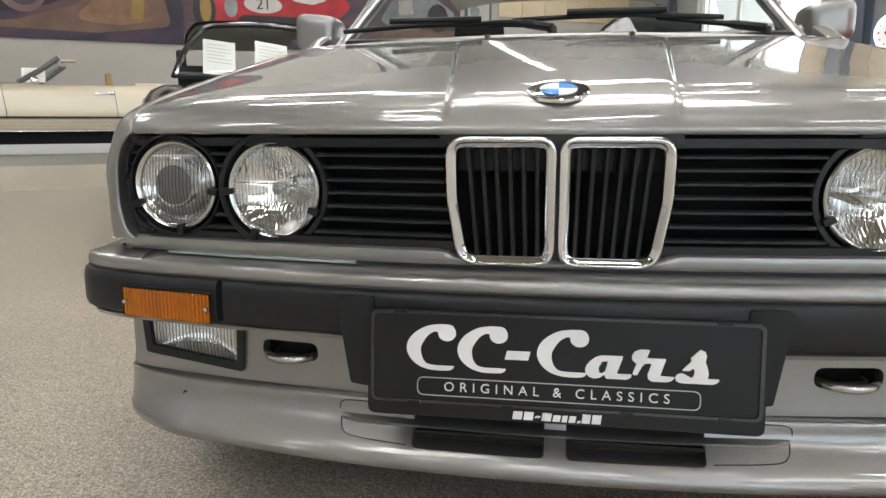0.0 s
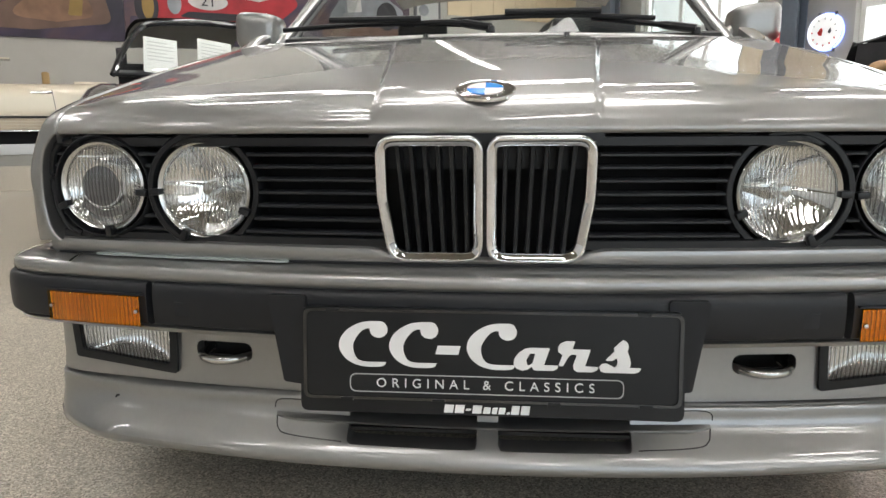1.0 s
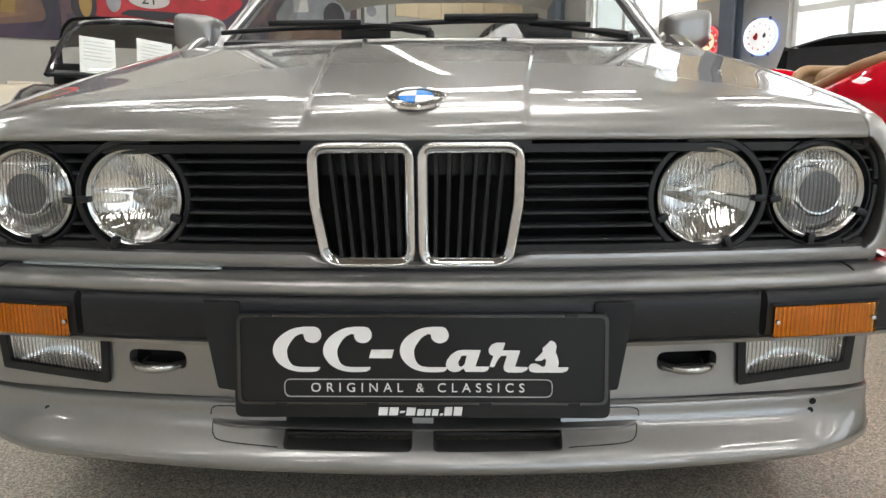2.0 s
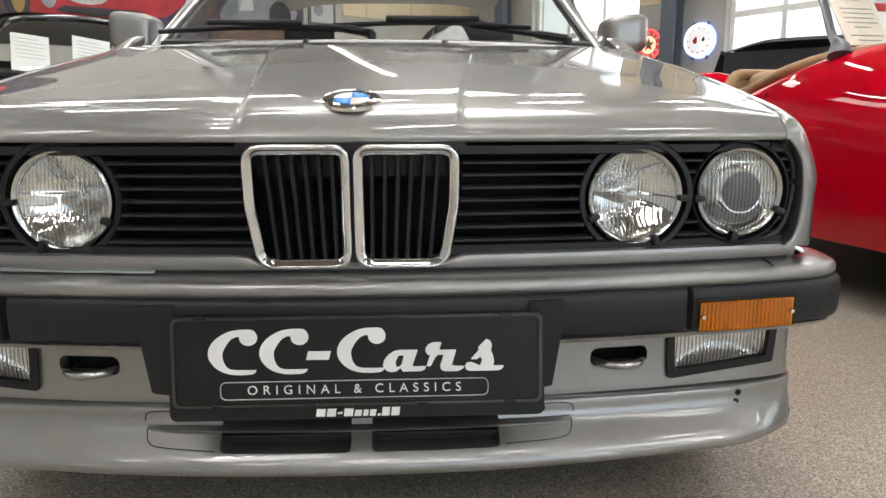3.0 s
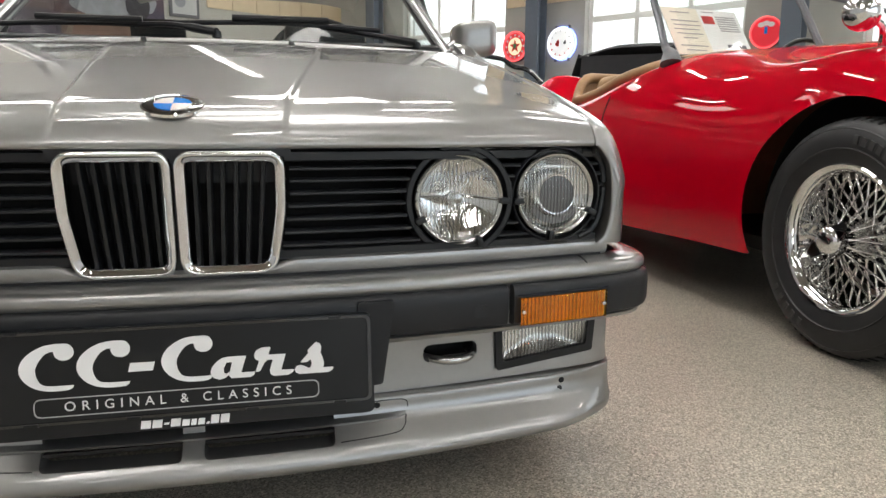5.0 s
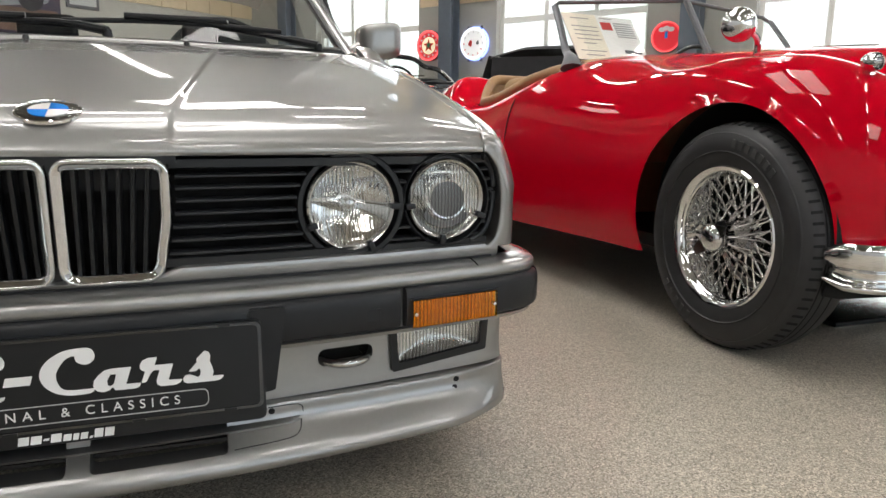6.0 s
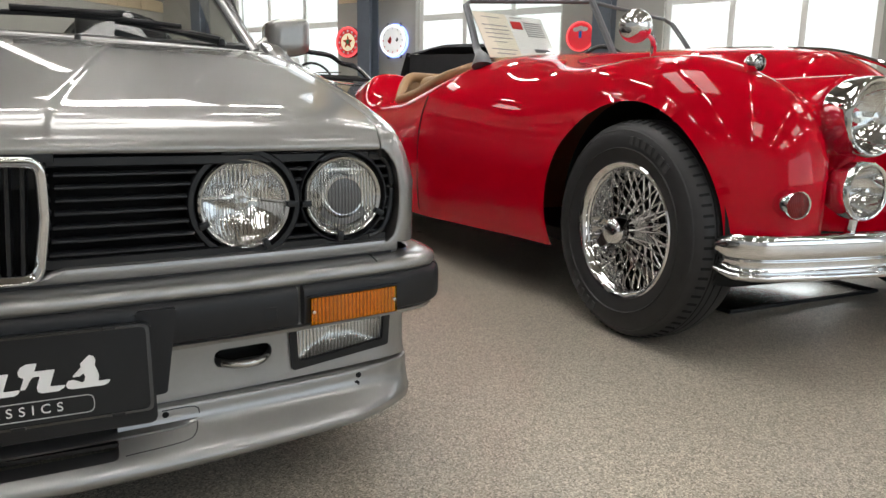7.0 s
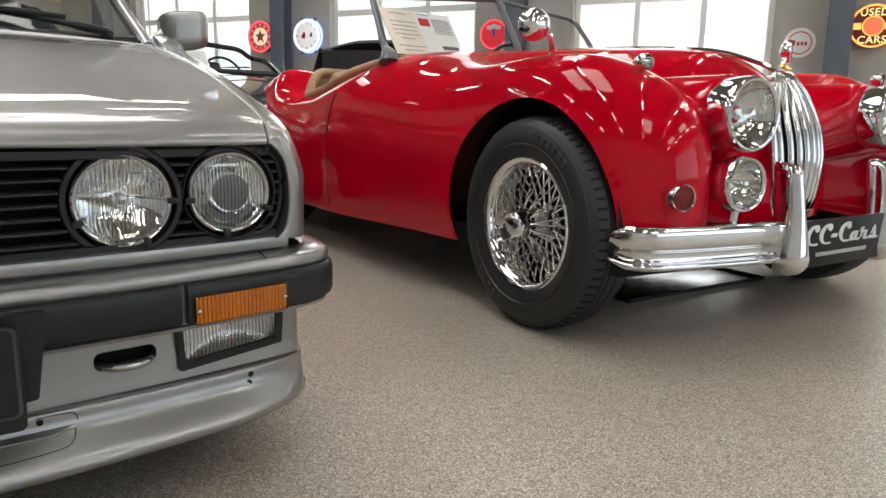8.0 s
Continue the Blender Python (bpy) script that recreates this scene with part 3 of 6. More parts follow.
def sweep(profile, keep=lambda x, y: True, closed=True, fade=None):
    """Draws a profile of (outward, z) along the plan of the car's front."""
    rows = []
    for i in range(len(PLAN)):
        p, n = plan_xy(i)
        if keep(p[0], p[1]):
            k = fade(p[0], p[1]) if fade else (1, 0)
            rows.append([(p[0] + n[0] * d * k[0], p[1] + n[1] * d * k[0], z + k[1]) for d, z in profile])
    v, f = grid(rows, wrap_v=closed)
    if closed:
        m = len(profile)
        f = f + [tuple(range(m - 1, -1, -1)), tuple(range((len(rows) - 1) * m, len(rows) * m))]
    return v, f


def closed_bm(vf):
    bm = bmesh.new()
    vs = [bm.verts.new(c) for c in vf[0]]
    for q in vf[1]:
        bm.faces.new([vs[i] for i in q])
    bmesh.ops.recalc_face_normals(bm, faces=bm.faces)
    return bm


def curve_y(x, d=0.0):
    return 0.155 * x * x - d


# bonnet
HALF_CURVE = cr([(0, 0.672), (0.03, 0.676), (0.12, 0.689), (0.3, 0.699), (0.6, 0.706), (0.85, 0.700), (1.1, 0.685)], 120)


def bonnet_half(u):
    return np.interp(u, HALF_CURVE[:, 0], HALF_CURVE[:, 1])


CREASE = cr([(0, 0.158), (0.08, 0.163), (0.2, 0.176), (0.5, 0.212), (0.8, 0.249), (1.1, 0.285)], 120)


def crease(u):
    return np.interp(u, CREASE[:, 0], CREASE[:, 1])


def ease(t):
    t = min(1.0, max(0.0, t))
    return t * t * (3 - 2 * t)


def bonnet_z(x, u):
    z = 0.650 + 0.043 * (1 - math.exp(-u / 0.026)) + 0.006 * (1 - math.exp(-u / 0.15)) + 0.203 * u - 0.006 * u * u
    ax = abs(x)
    # raised middle: a rounded field that ends before the scuttle, with a narrow step round it
    a, b, r = ax - float(crease(u)), u - 0.925, 0.09
    d = math.hypot(max(a + r, 0), max(b + r, 0)) - r + min(max(a + r, b + r), 0)
    step = 1 / (1 + math.exp(max(-40, min(40, d / 0.0024))))
    side = 0.012 * (ax / 0.7) ** 2 * ease(u / 0.4)
    edge = 0.014 * max(0, (ax - 0.54) / 0.15) ** 2 * ease(u / 0.09) * (1 - 0.82 * ease(u / 0.45))
    return z + 0.0065 * ease(u / 0.02) * (step - 1) - side - edge


US = np.r_[np.linspace(0, 0.05, 26), np.linspace(0.058, 0.15, 14), np.linspace(0.17, 0.90, 44), np.linspace(0.906, 0.945, 16), np.linspace(0.955, 1.0, 5)]
rows = []
for u in US:
    h, c = float(bonnet_half(u)), float(crease(u))
    right = np.r_[np.linspace(0, c - 0.013, 22), np.linspace(c - 0.0115, c + 0.0115, 20), np.linspace(c + 0.014, h, 40)]
    rows.append([(x, curve_y(x) * (1 - 0.6 * u) + 0.026 + u, bonnet_z(x, u)) for x in np.r_[-right[:0:-1], right]])
under = [[(x, y + 0.010, z - 0.002) for x, y, z in rows[0]], [(x, y + 0.004, z - 0.007) for x, y, z in rows[0]], [(x, y + 0.001, z - 0.005) for x, y, z in rows[0]]]
bonnet = part("bonnet", grid(under + rows), SILVER, saloon, sharp=60)

# front wings: lofted from the rounded front edge back over the shoulder to the bonnet's edge
FRONT_EDGE = [(0.688, 0.474), (0.704, 0.488), (0.713, 0.525), (0.714, 0.570), (0.707, 0.611), (0.694, 0.632), (0.6775, 0.6455), (0.6765, 0.630)]
STATIONS = []
for k, dy in ((0.93, 0.085), (0.955, 0.030), (0.985, 0.008), (1.0, 0.0)):
    STATIONS.append([(0.60 + (x - 0.60) * k, curve_y(x) + 0.029 + dy, 0.56 + (z - 0.56) * k) for x, z in FRONT_EDGE])
for u, wx, wy, wz in ((0.012, 0.7265, 0.109, 0.57), (0.03, 0.741, 0.121, 0.58), (0.08, 0.758, 0.150, 0.59), (0.16, 0.771, 0.205, 0.60), (0.30, 0.782, 0.33, 0.62), (0.5, 0.793, 0.54, 0.66), (0.75, 0.805, 0.80, 0.70), (1.0, 0.812, 1.06, 0.735), (1.14, 0.814, 1.20, 0.745)):
    x = float(bonnet_half(u))
    tx, ty, tz = x + 0.0035, curve_y(x) * (1 - 0.6 * u) + 0.026 + u, float(bonnet_z(x, u)) - 0.0015 + (0.02 * max(0, u - 1.0) / 0.14)
    low = 0.470 if u > 0.02 else 0.472
    STATIONS.append([(wx - 0.012 * math.exp(-u / 0.03), wy, low), (wx - 0.004 * math.exp(-u / 0.03), wy, 0.495), (wx, wy, wz - 0.03), (wx, wy, wz), (wx - 0.012 - 0.1 * (wx - tx), wy + (ty - wy) * 0.25, wz + (tz - wz) * 0.62), (tx + 0.45 * (wx - tx), wy + (ty - wy) * 0.6, tz - 0.010), (tx, ty, tz), (tx - 0.001, ty + 0.001, tz - 0.02)])
flat = cr([[c for q in st for c in q] for st in STATIONS], 110)
for s in (-1, 1):
    rows = []
    for st in flat:
        rows.append([(s * x, y, z) for x, y, z in cr(st.reshape(-1, 3), 30)])
    part("front_wing", grid(rows), SILVER, saloon, sharp=70)

# scuttle panel between bonnet and screen
rows = []
for u, dz in ((0.985, -0.03), (0.99, -0.006), (1.0, 0.0), (1.06, 0.008), (1.12, 0.014), (1.17, 0.016), (1.20, -0.02)):
    rows.append([(x, 0.026 + u + 0.06 * x * x, 0.897 + dz - 0.022 * (x / 0.7) ** 2) for x in np.linspace(-0.69, 0.69, 40)])
part("scuttle", grid(rows), SILVER, saloon, sharp=60)
for x in (-0.19, 0.185):
    part("washer_jet", lathe([(0.0, 0.012), (0.006, 0.011), (0.008, 0.006), (0.009, 0.0)], 12, "z"), PLASTIC, saloon, "black washer jet", m=Matrix.Translation((x, 0.985, 0.882)))

# near-black sheet behind the grille, the shade in there put into its colour
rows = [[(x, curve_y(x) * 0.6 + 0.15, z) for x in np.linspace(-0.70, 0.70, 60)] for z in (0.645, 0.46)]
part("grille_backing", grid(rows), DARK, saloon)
# upper bar under the bonnet and the lower sill of the grille
bar = [(0.0, 0.625), (0.0, 0.637), (-0.004, 0.639), (-0.03, 0.639), (-0.03, 0.624), (-0.004, 0.623)]


def front_strip(profile, x0, x1, n=40):
    rows = [[(x, curve_y(x) - d, z) for d, z in profile] for x in np.linspace(x0, x1, n)]
    v, f = grid(rows, wrap_v=True)
    m = len(profile)
    return v, f + [tuple(range(m - 1, -1, -1)), tuple(range((n - 1) * m, n * m))]


for s in (-1, 1):
    part("grille_top_bar", front_strip([(d - 0.043, z) for d, z in bar], *sorted((s * 0.155, s * 0.70))), PLASTIC, saloon)
    part("grille_lower_bar", front_strip([(d - 0.043, z - 0.148) for d, z in bar], *sorted((s * 0.135, s * 0.69))), PLASTIC, saloon)

LAMPS = ((0.4315, 0.558, 0.075, 0.060), (0.6035, 0.5625, 0.071, 0.078))


def slat_ends(z, x0, x1):
    """The stretches of a slat between the lamp rings."""
    spans = [(x0, x1)]
    for cx, cz, r, _ in LAMPS:
        rr = r + (0.017 if cx < 0.5 else 0.0105)
        if abs(z - cz) < rr:
            w = math.sqrt(rr * rr - (z - cz) ** 2)
            spans = [q for a, b in spans for q in ((a, min(b, cx - w)), (max(a, cx + w), b)) if q[1] - q[0] > 0.008]
    return spans


SLAT = [(-0.004, 0.0034), (0.0, 0.0028), (0.0018, 0.0008), (0.0018, -0.0012), (0.0, -0.0026), (-0.028, -0.001), (-0.028, 0.0026)]
for s in (-1, 1):
    for z in (0.612, 0.594, 0.575, 0.556, 0.536, 0.516, 0.496):
        inner = 0.158 - max(0, 0.57 - z) * 0.17 + 0.004
        for a, b in slat_ends(z, inner, 0.703 - max(0, (0.52 - z)) * 0.6 - max(0, z - 0.60) * 0.5):
            part("grille_slat", front_strip([(d - 0.046, z + h) for d, h in SLAT], *sorted((s * a, s * b)), 12), SLATBLACK, saloon)
    # curved outer end of the grille, beside the wing
    pts = cr([(0.655, 0.634), (0.683, 0.628), (0.699, 0.605), (0.703, 0.57), (0.697, 0.525), (0.682, 0.497), (0.655, 0.484)], 24)
    part("grille_end", tube([(s * x, curve_y(x) + 0.046, z) for x, z in pts], 0.006, 8), PLASTIC, saloon)


DARK_OPTIC = mat("dark_optic", (0.15, 0.15, 0.155), 0.38, 0.8, noise=0.1, scale=60)


def headlamp(s, cx, cz, r, y, low):
    lamp = part("headlamp", lathe([(r - 0.0095, 0.004), (r - 0.008, 0.0), (r - 0.003, -0.003), (r, 0.0), (r + 0.0005, 0.006), (r - 0.001, 0.02), (r - 0.009, 0.02)], 64), DULLCHROME, saloon, "round headlamp with a dull metal rim", m=pose(s * cx, y, cz, 0, 0, s * 3))
    ri = r - 0.0085
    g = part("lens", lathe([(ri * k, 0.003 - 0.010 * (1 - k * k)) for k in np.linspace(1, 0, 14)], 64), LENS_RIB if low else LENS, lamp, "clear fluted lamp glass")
    g.visible_shadow = False
    # pressed optics: a bowl with real upright flutes, finer in the middle block
    rows = []
    for k in np.linspace(1, 0, 40):
        row = []
        for a in np.linspace(0, 2 * math.pi, 240, endpoint=False):
            x, z = ri * k * math.cos(a), ri * k * math.sin(a)
            bowl = 0.008 + (0.030 if low else 0.038) * (1 - k * k)
            if low:
                relief = -0.0014 * abs(math.sin(math.pi * x / 0.0056)) * (0.4 if z > 0.045 else 1.0) + 0.0022 * (z > 0.0455)
            else:
                pitch = 0.0048 if abs(z) < 0.022 else 0.0072
                relief = 0.00040 * math.cos(2 * math.pi * x / pitch + 1.5 * math.sin(z * 130)) * (1.0 if abs(x + 0.012) < 0.034 else 0.45)
                relief += 0.0022 * math.sin(x * 52 + 1.1 + 0.9 * math.sin(z * 60)) * math.sin(z * 64 + 0.7) + 0.0016 * math.tanh((z - 0.004 + 0.1 * x) / 0.0022)
            row.append((x, bowl + relief * min(1, k * 4), z))
        rows.append(row)
    part("reflector", grid(rows, wrap_v=True), REFLECT_RIB if low else REFLECTOR, lamp, sharp=180)
    if low:
        part("projector", lathe([(0.0350, 0.03), (0.0350, -0.001), (0.0336, -0.0035), (0.0318, -0.0030), (0.0310, 0.001)], 48), REFLECTOR, lamp)
        shade = [(rr * math.cos(t), rr * math.sin(t)) for rr, ts in ((0.0395, np.linspace(radians(207), radians(333), 20)), (0.0510, np.linspace(radians(325), radians(215), 20))) for t in ts]
        part("lower_shade", prism(shade, 0.006, 0.009), DARK_OPTIC, lamp, "dark fluted crescent under the projector", smooth=False)
        disc = [[(0.0312 * k * math.cos(a), -0.001 * (1 - k * k) - 0.0012 * abs(math.sin(math.pi * 0.0312 * k * math.cos(a) / 0.0056)), 0.0312 * k * math.sin(a)) for a in np.linspace(0, 2 * math.pi, 72, endpoint=False)] for k in np.linspace(1, 0, 16)]
        part("projector_lens", grid(disc, wrap_v=True), DARK_OPTIC, lamp, "dark fluted projector lens", sharp=180)
    else:
        part("bulb_shield", lathe([(0.0, 0.012), (0.008, 0.014), (0.011, 0.020), (0.011, 0.05)], 24), DULLCHROME, lamp)
    # black ring of the housing and its three clips
    rw = 0.011 if low else 0.017
    part("housing_ring", lathe([(r + 0.005, 0.03), (r + 0.005, -0.002), (r + 0.007, -0.005), (r + rw - 0.003, -0.005), (r + rw, -0.001), (r + rw + 0.001, 0.03)], 64), PLASTIC, saloon, m=pose(s * cx, y + 0.004, cz, 0, 0, s * 3))
    for a in (205, 295, 358) if not low else (188, 262, 335):
        a = radians(a if s > 0 else 180 - a)
        part("clip", box(-0.008, 0.009, -0.011, 0.006, -0.005, 0.005, 0.002), PLASTIC, lamp, m=Matrix.Translation(((r - 0.001) * math.cos(a), 0, (r - 0.001) * math.sin(a))) @ Matrix.Rotation(-a, 4, "Y"))


for s in (-1, 1):
    for k, (cx, cz, r, y) in enumerate(LAMPS):
        headlamp(s, cx, cz, r, y + 0.014, k == 1)
    part("mask_web", box(s * 0.518 - 0.006, s * 0.518 + 0.006, 0.090, 0.12, 0.535, 0.585), PLASTIC, saloon, smooth=False)


# kidney grilles
def kid_y(z):
    return 0.026 + (0.639 - z) * 0.085


for s in (-1, 1):
    outline = rounded([(0.0012, 0.641), (0.157, 0.641), (0.1560, 0.552), (0.141, 0.456), (0.0012, 0.456)], [0.026, 0.030, 0.13, 0.036, 0.030], 10)
    cen = np.mean(outline, axis=0)
    rows = []
    n = len(outline)
    section = [(0.0, 0.024), (0.0, 0.004), (0.0008, -0.003), (0.0025, -0.0062), (0.0050, -0.0072), (0.0066, -0.0066), (0.0076, -0.0052), (0.0150, -0.0022), (0.0158, 0.0006), (0.0160, 0.024)]
    for i in range(n):
        a, b, p = np.array(outline[i - 1]), np.array(outline[(i + 1) % n]), np.array(outline[i])
        t = (b - a) / np.linalg.norm(b - a)
        nrm = np.array((t[1], -t[0]))
        if np.dot(nrm, cen - p) < 0:
            nrm = -nrm
        rows.append([(s * (p + nrm * d)[0], kid_y(p[1]) + y, (p + nrm * d)[1]) for d, y in section])
    kid = part("kidney_frame", grid(rows, wrap_u=True), CHROME, saloon, "polished chrome kidney grille surround", sharp=80)
    for k in range(6):
        xt, xb = 0.0290 + k * 0.0194, 0.0265 + k * 0.0174
        v = []
        for x, z in ((xt, 0.628), (xb, 0.470)):
            for dx, dy in ((-0.0026, 0.0), (0.0026, 0.0), (0.0034, 0.004), (0.0030, 0.03), (-0.0030, 0.03), (-0.0034, 0.004)):
                v.append((s * (x + dx), kid_y(z) + 0.012 + dy, z))
        f = [(j, (j + 1) % 6, 6 + (j + 1) % 6, 6 + j) for j in range(6)]
        part("kidney_slat", (v, f), PLASTIC, kid, smooth=False)
    part("kidney_backing", prism([(s * x, z) for x, z in ((0.01, 0.635), (0.148, 0.635), (0.145, 0.590), (0.01, 0.590))], 0.085, 0.09), PLASTIC, kid, smooth=False)
part("kidney_web", box(-0.009, 0.009, 0.046, 0.08, 0.460, 0.640), PLASTIC, saloon, smooth=False)
part("kidney_cowl", front_strip([(-0.03, 0.632), (-0.03, 0.644), (-0.05, 0.644), (-0.05, 0.632)], -0.165, 0.165), PLASTIC, saloon, smooth=False)

# silver strip below the grille
rows = []
for x in np.linspace(-0.712, 0.712, 90):
    dip = 0.014 * (1 / (1 + math.exp((abs(x) - 0.146) / 0.006)))
    rows.append([(x, curve_y(x) + dy, z) for dy, z in ((0.075, 0.480 - dip), (0.042, 0.479 - dip), (0.036, 0.476 - dip), (0.034, 0.470 - dip * 0.6), (0.036, 0.458), (0.041, 0.452), (0.062, 0.440), (0.09, 0.430))])
part("front_panel", grid(rows), SILVER, saloon)

# thin black strip drawn in as the shadow gap above the bumper
part("bumper_gap_shade", front_strip([(-0.0370, 0.4520), (-0.0368, 0.4558), (-0.05, 0.4558), (-0.05, 0.4520)], -0.70, 0.70, 60), RUBBER, saloon, "black strip painted as the shadow gap above the bumper")
AMBER_PAN = mat("prism_sheet", (0.80, 0.80, 0.78), 0.22, 0.85, noise=0.05, scale=80)
# bumper: painted upper face, rubber strips, corner pieces
BUMPER = [(-0.055, 0.450), (-0.045, 0.4535), (-0.018, 0.4475), (-0.008, 0.4450), (-0.003, 0.4420), (0.0, 0.4370), (0.0008, 0.430), (-0.001, 0.4235), (-0.008, 0.418), (-0.008, 0.352), (-0.002, 0.349), (-0.006, 0.342), (-0.03, 0.338), (-0.06, 0.340), (-0.06, 0.40)]
bumper = part("bumper", sweep(BUMPER), SILVER, saloon, sharp=50)
STRIP = [(-0.012, 0.422), (0.001, 0.421), (0.006, 0.417), (0.008, 0.410), (0.009, 0.40), (0.0085, 0.365), (0.006, 0.357), (0.001, 0.354), (-0.012, 0.354)]
part("rubber_strip", sweep(STRIP, lambda x, y: abs(x) < 0.505), RUBBER, bumper, "black rubber bumper strip")
for s in (-1, 1):
    part("corner_strip", sweep([(d + 0.0005, z) for d, z in STRIP], lambda x, y: x * s > 0.509 and y < 0.135), RUBBER, bumper, "black rubber bumper corner")
    part("side_strip", sweep([(d, z) for d, z in STRIP], lambda x, y: x * s > 0.5 and y >= 0.138), RUBBER, bumper, "black rubber bumper side")
    # indicator lens with two screws
    lens = []
    for x in np.linspace(0.5225, 0.6900, 241):
        rib = 0.0005 * math.cos(2 * math.pi * x / 0.0078) if 0.534 < x < 0.680 else 0.0002
        lens.append([(s * x, curve_y(x) - d - (rib if inner else 0.0), z) for d, z, inner in ((0.006, 0.4010, 0), (0.0160, 0.4000, 0), (0.0165, 0.396, 1), (0.0165, 0.358, 1), (0.0160, 0.3535, 0), (0.006, 0.3525, 0))])
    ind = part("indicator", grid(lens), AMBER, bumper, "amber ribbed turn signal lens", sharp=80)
    pan = []
    for x in np.linspace(0.525, 0.688, 220):
        pan.append([(s * x, curve_y(x) - 0.0115 - 0.0012 * abs(math.sin(math.pi * x / 0.0062)) - 0.0006 * (z > 0.372), z) for z in np.linspace(0.354, 0.3995, 40)])
    part("indicator_reflector", grid(pan), AMBER_PAN, ind, "silvered prism sheet behind the amber lens", sharp=180)
    ind.visible_shadow = False
    part("indicator_frame", front_strip([(0.0150, 0.4045), (0.0150, 0.4015), (0.004, 0.4015), (0.004, 0.4045)], *sorted((s * 0.519, s * 0.694)), 20), RUBBER, bumper)
    gap = [(s * 0.652 + s * 0.0006 * k, curve_y(0.652) + 0.047 - 0.0072 * k, 0.4535 - 0.0002 * k * k) for k in range(7)]
    part("panel_gap", tube(gap, 0.0013, 6), DARK, bumper)
    for x in (0.529, 0.684):
        part("screw", lathe([(0.0, -0.002), (0.003, -0.0015), (0.0035, 0.001)], 12), DULLCHROME, ind, m=Matrix.Translation((s * x, curve_y(x) - 0.0168, 0.377)))
    part("jack_cover", box(s * 0.452 - 0.014, s * 0.452 + 0.014, curve_y(0.452) - 0.0100, curve_y(0.452) + 0.0, 0.372, 0.394, 0.001), RUBBER, bumper, m=Matrix.Identity(4), smooth=False)

# plate bracket of black plastic, hanging below the strip
for s in (-1, 1):
    part("plate_bracket", prism(rounded([(s * 0.255, 0.415), (s * 0.312, 0.415), (s * 0.302, 0.352), (s * 0.292, 0.285), (s * 0.255, 0.280)], 0.006), -0.004, 0.06), RUBBER, bumper, "black plastic number plate bracket", smooth=False)
part("plate_back", box(-0.256, 0.276, 0.0, 0.03, 0.262, 0.41, 0.004), RUBBER, bumper)

FOG_BOWL = mat("silvered_bowl", (0.78, 0.79, 0.79), 0.13, 0.97, noise=0.06, scale=120)
SURROUND = mat("matt_black_surround", (0.006, 0.0065, 0.0075), 0.6, noise=0.1, scale=80)
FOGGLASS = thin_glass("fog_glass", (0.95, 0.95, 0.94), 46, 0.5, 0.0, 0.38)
# valance with fog lamps and towing eyes
VAL = [(-0.061, 0.356), (-0.0625, 0.345), (-0.0625, 0.262), (-0.061, 0.250), (-0.0605, 0.243), (-0.0605, 0.2385), (-0.09, 0.2385), (-0.09, 0.356)]
valance = part("valance", closed_bm(sweep(VAL, lambda x, y: y < 0.5)), SILVER, saloon, sharp=50)
for s in (-1, 1):
    cut(valance, prism(rounded([(s * 0.372, 0.312), (s * 0.372, 0.281), (s * 0.470, 0.281), (s * 0.470, 0.312)], 0.0154, 8), 0.0, 0.3))
    # black sheet closes the pocket, painted as the shade inside
    part("pocket_shade", prism(ellipse(s * 0.421, 0.2965, 0.055, 0.022), 0.145, 0.15), DARK, valance, smooth=False)
    pts = [(s * (0.421 + 0.042 * math.cos(a)), 0.115 - 0.045 * math.sin(-a), 0.288) for a in np.linspace(math.pi, 2 * math.pi, 20)]
    part("towing_eye", tube([(s * 0.379, 0.15, 0.288)] + pts + [(s * 0.463, 0.15, 0.288)], 0.0075, 10), DULLCHROME, valance, "grey painted steel towing eye")
    rim = [(0.501, 0.346), (0.707, 0.346), (0.701, 0.267), (0.506, 0.253)]
    inn = [(0.514, 0.345), (0.692, 0.345), (0.687, 0.280), (0.5175, 0.268)]
    cut(valance, prism([(s * x, z) for x, z in rounded([(0.514, 0.36), (0.692, 0.36), (0.688, 0.278), (0.517, 0.266)], 0.004)], -0.2, 0.24))
    mk = lambda p, d: [(s * x, curve_y(x) + 0.0625 - d, z) for x, z in rounded(p, 0.006, 5)]
    fog = part("fog_lamp", grid([mk(rim, -0.01), mk(rim, 0.006), mk(inn, 0.007), mk(inn, -0.004)], wrap_v=True), SURROUND, saloon, "rectangular fog lamp in a black surround", sharp=30)
    rows = []
    for t in np.linspace(0, 1, 12):
        row = []
        for q in np.linspace(0, 1, 80):
            x = 0.5130 + q * 0.180
            zb = 0.2655 + q * 0.0125
            row.append((s * x, curve_y(x) + 0.0605 - 0.004 * (1 - (2 * t - 1) ** 2) - 0.0003 * math.cos(q * 2 * math.pi * 30), zb + (0.348 - zb) * t))
        rows.append(row)
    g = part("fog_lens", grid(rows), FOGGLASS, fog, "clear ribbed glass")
    g.visible_shadow = False
    rows = []
    for t in np.linspace(-1, 1, 16):
        row = []
        for q in np.linspace(-1, 1, 330):
            x = 0.603 + q * 0.091
            row.append((s * x, curve_y(x) + 0.090 - 0.024 * max(t * t, q * q * 0.9) - 0.0022 * abs(math.sin(math.pi * x / 0.0066)) + 0.0012 * math.sin(x * 90) * math.sin(t * 3.1), 0.309 + t * 0.044))
        rows.append(row)
    part("fog_reflector", grid(rows), FOG_BOWL, fog, sharp=180)

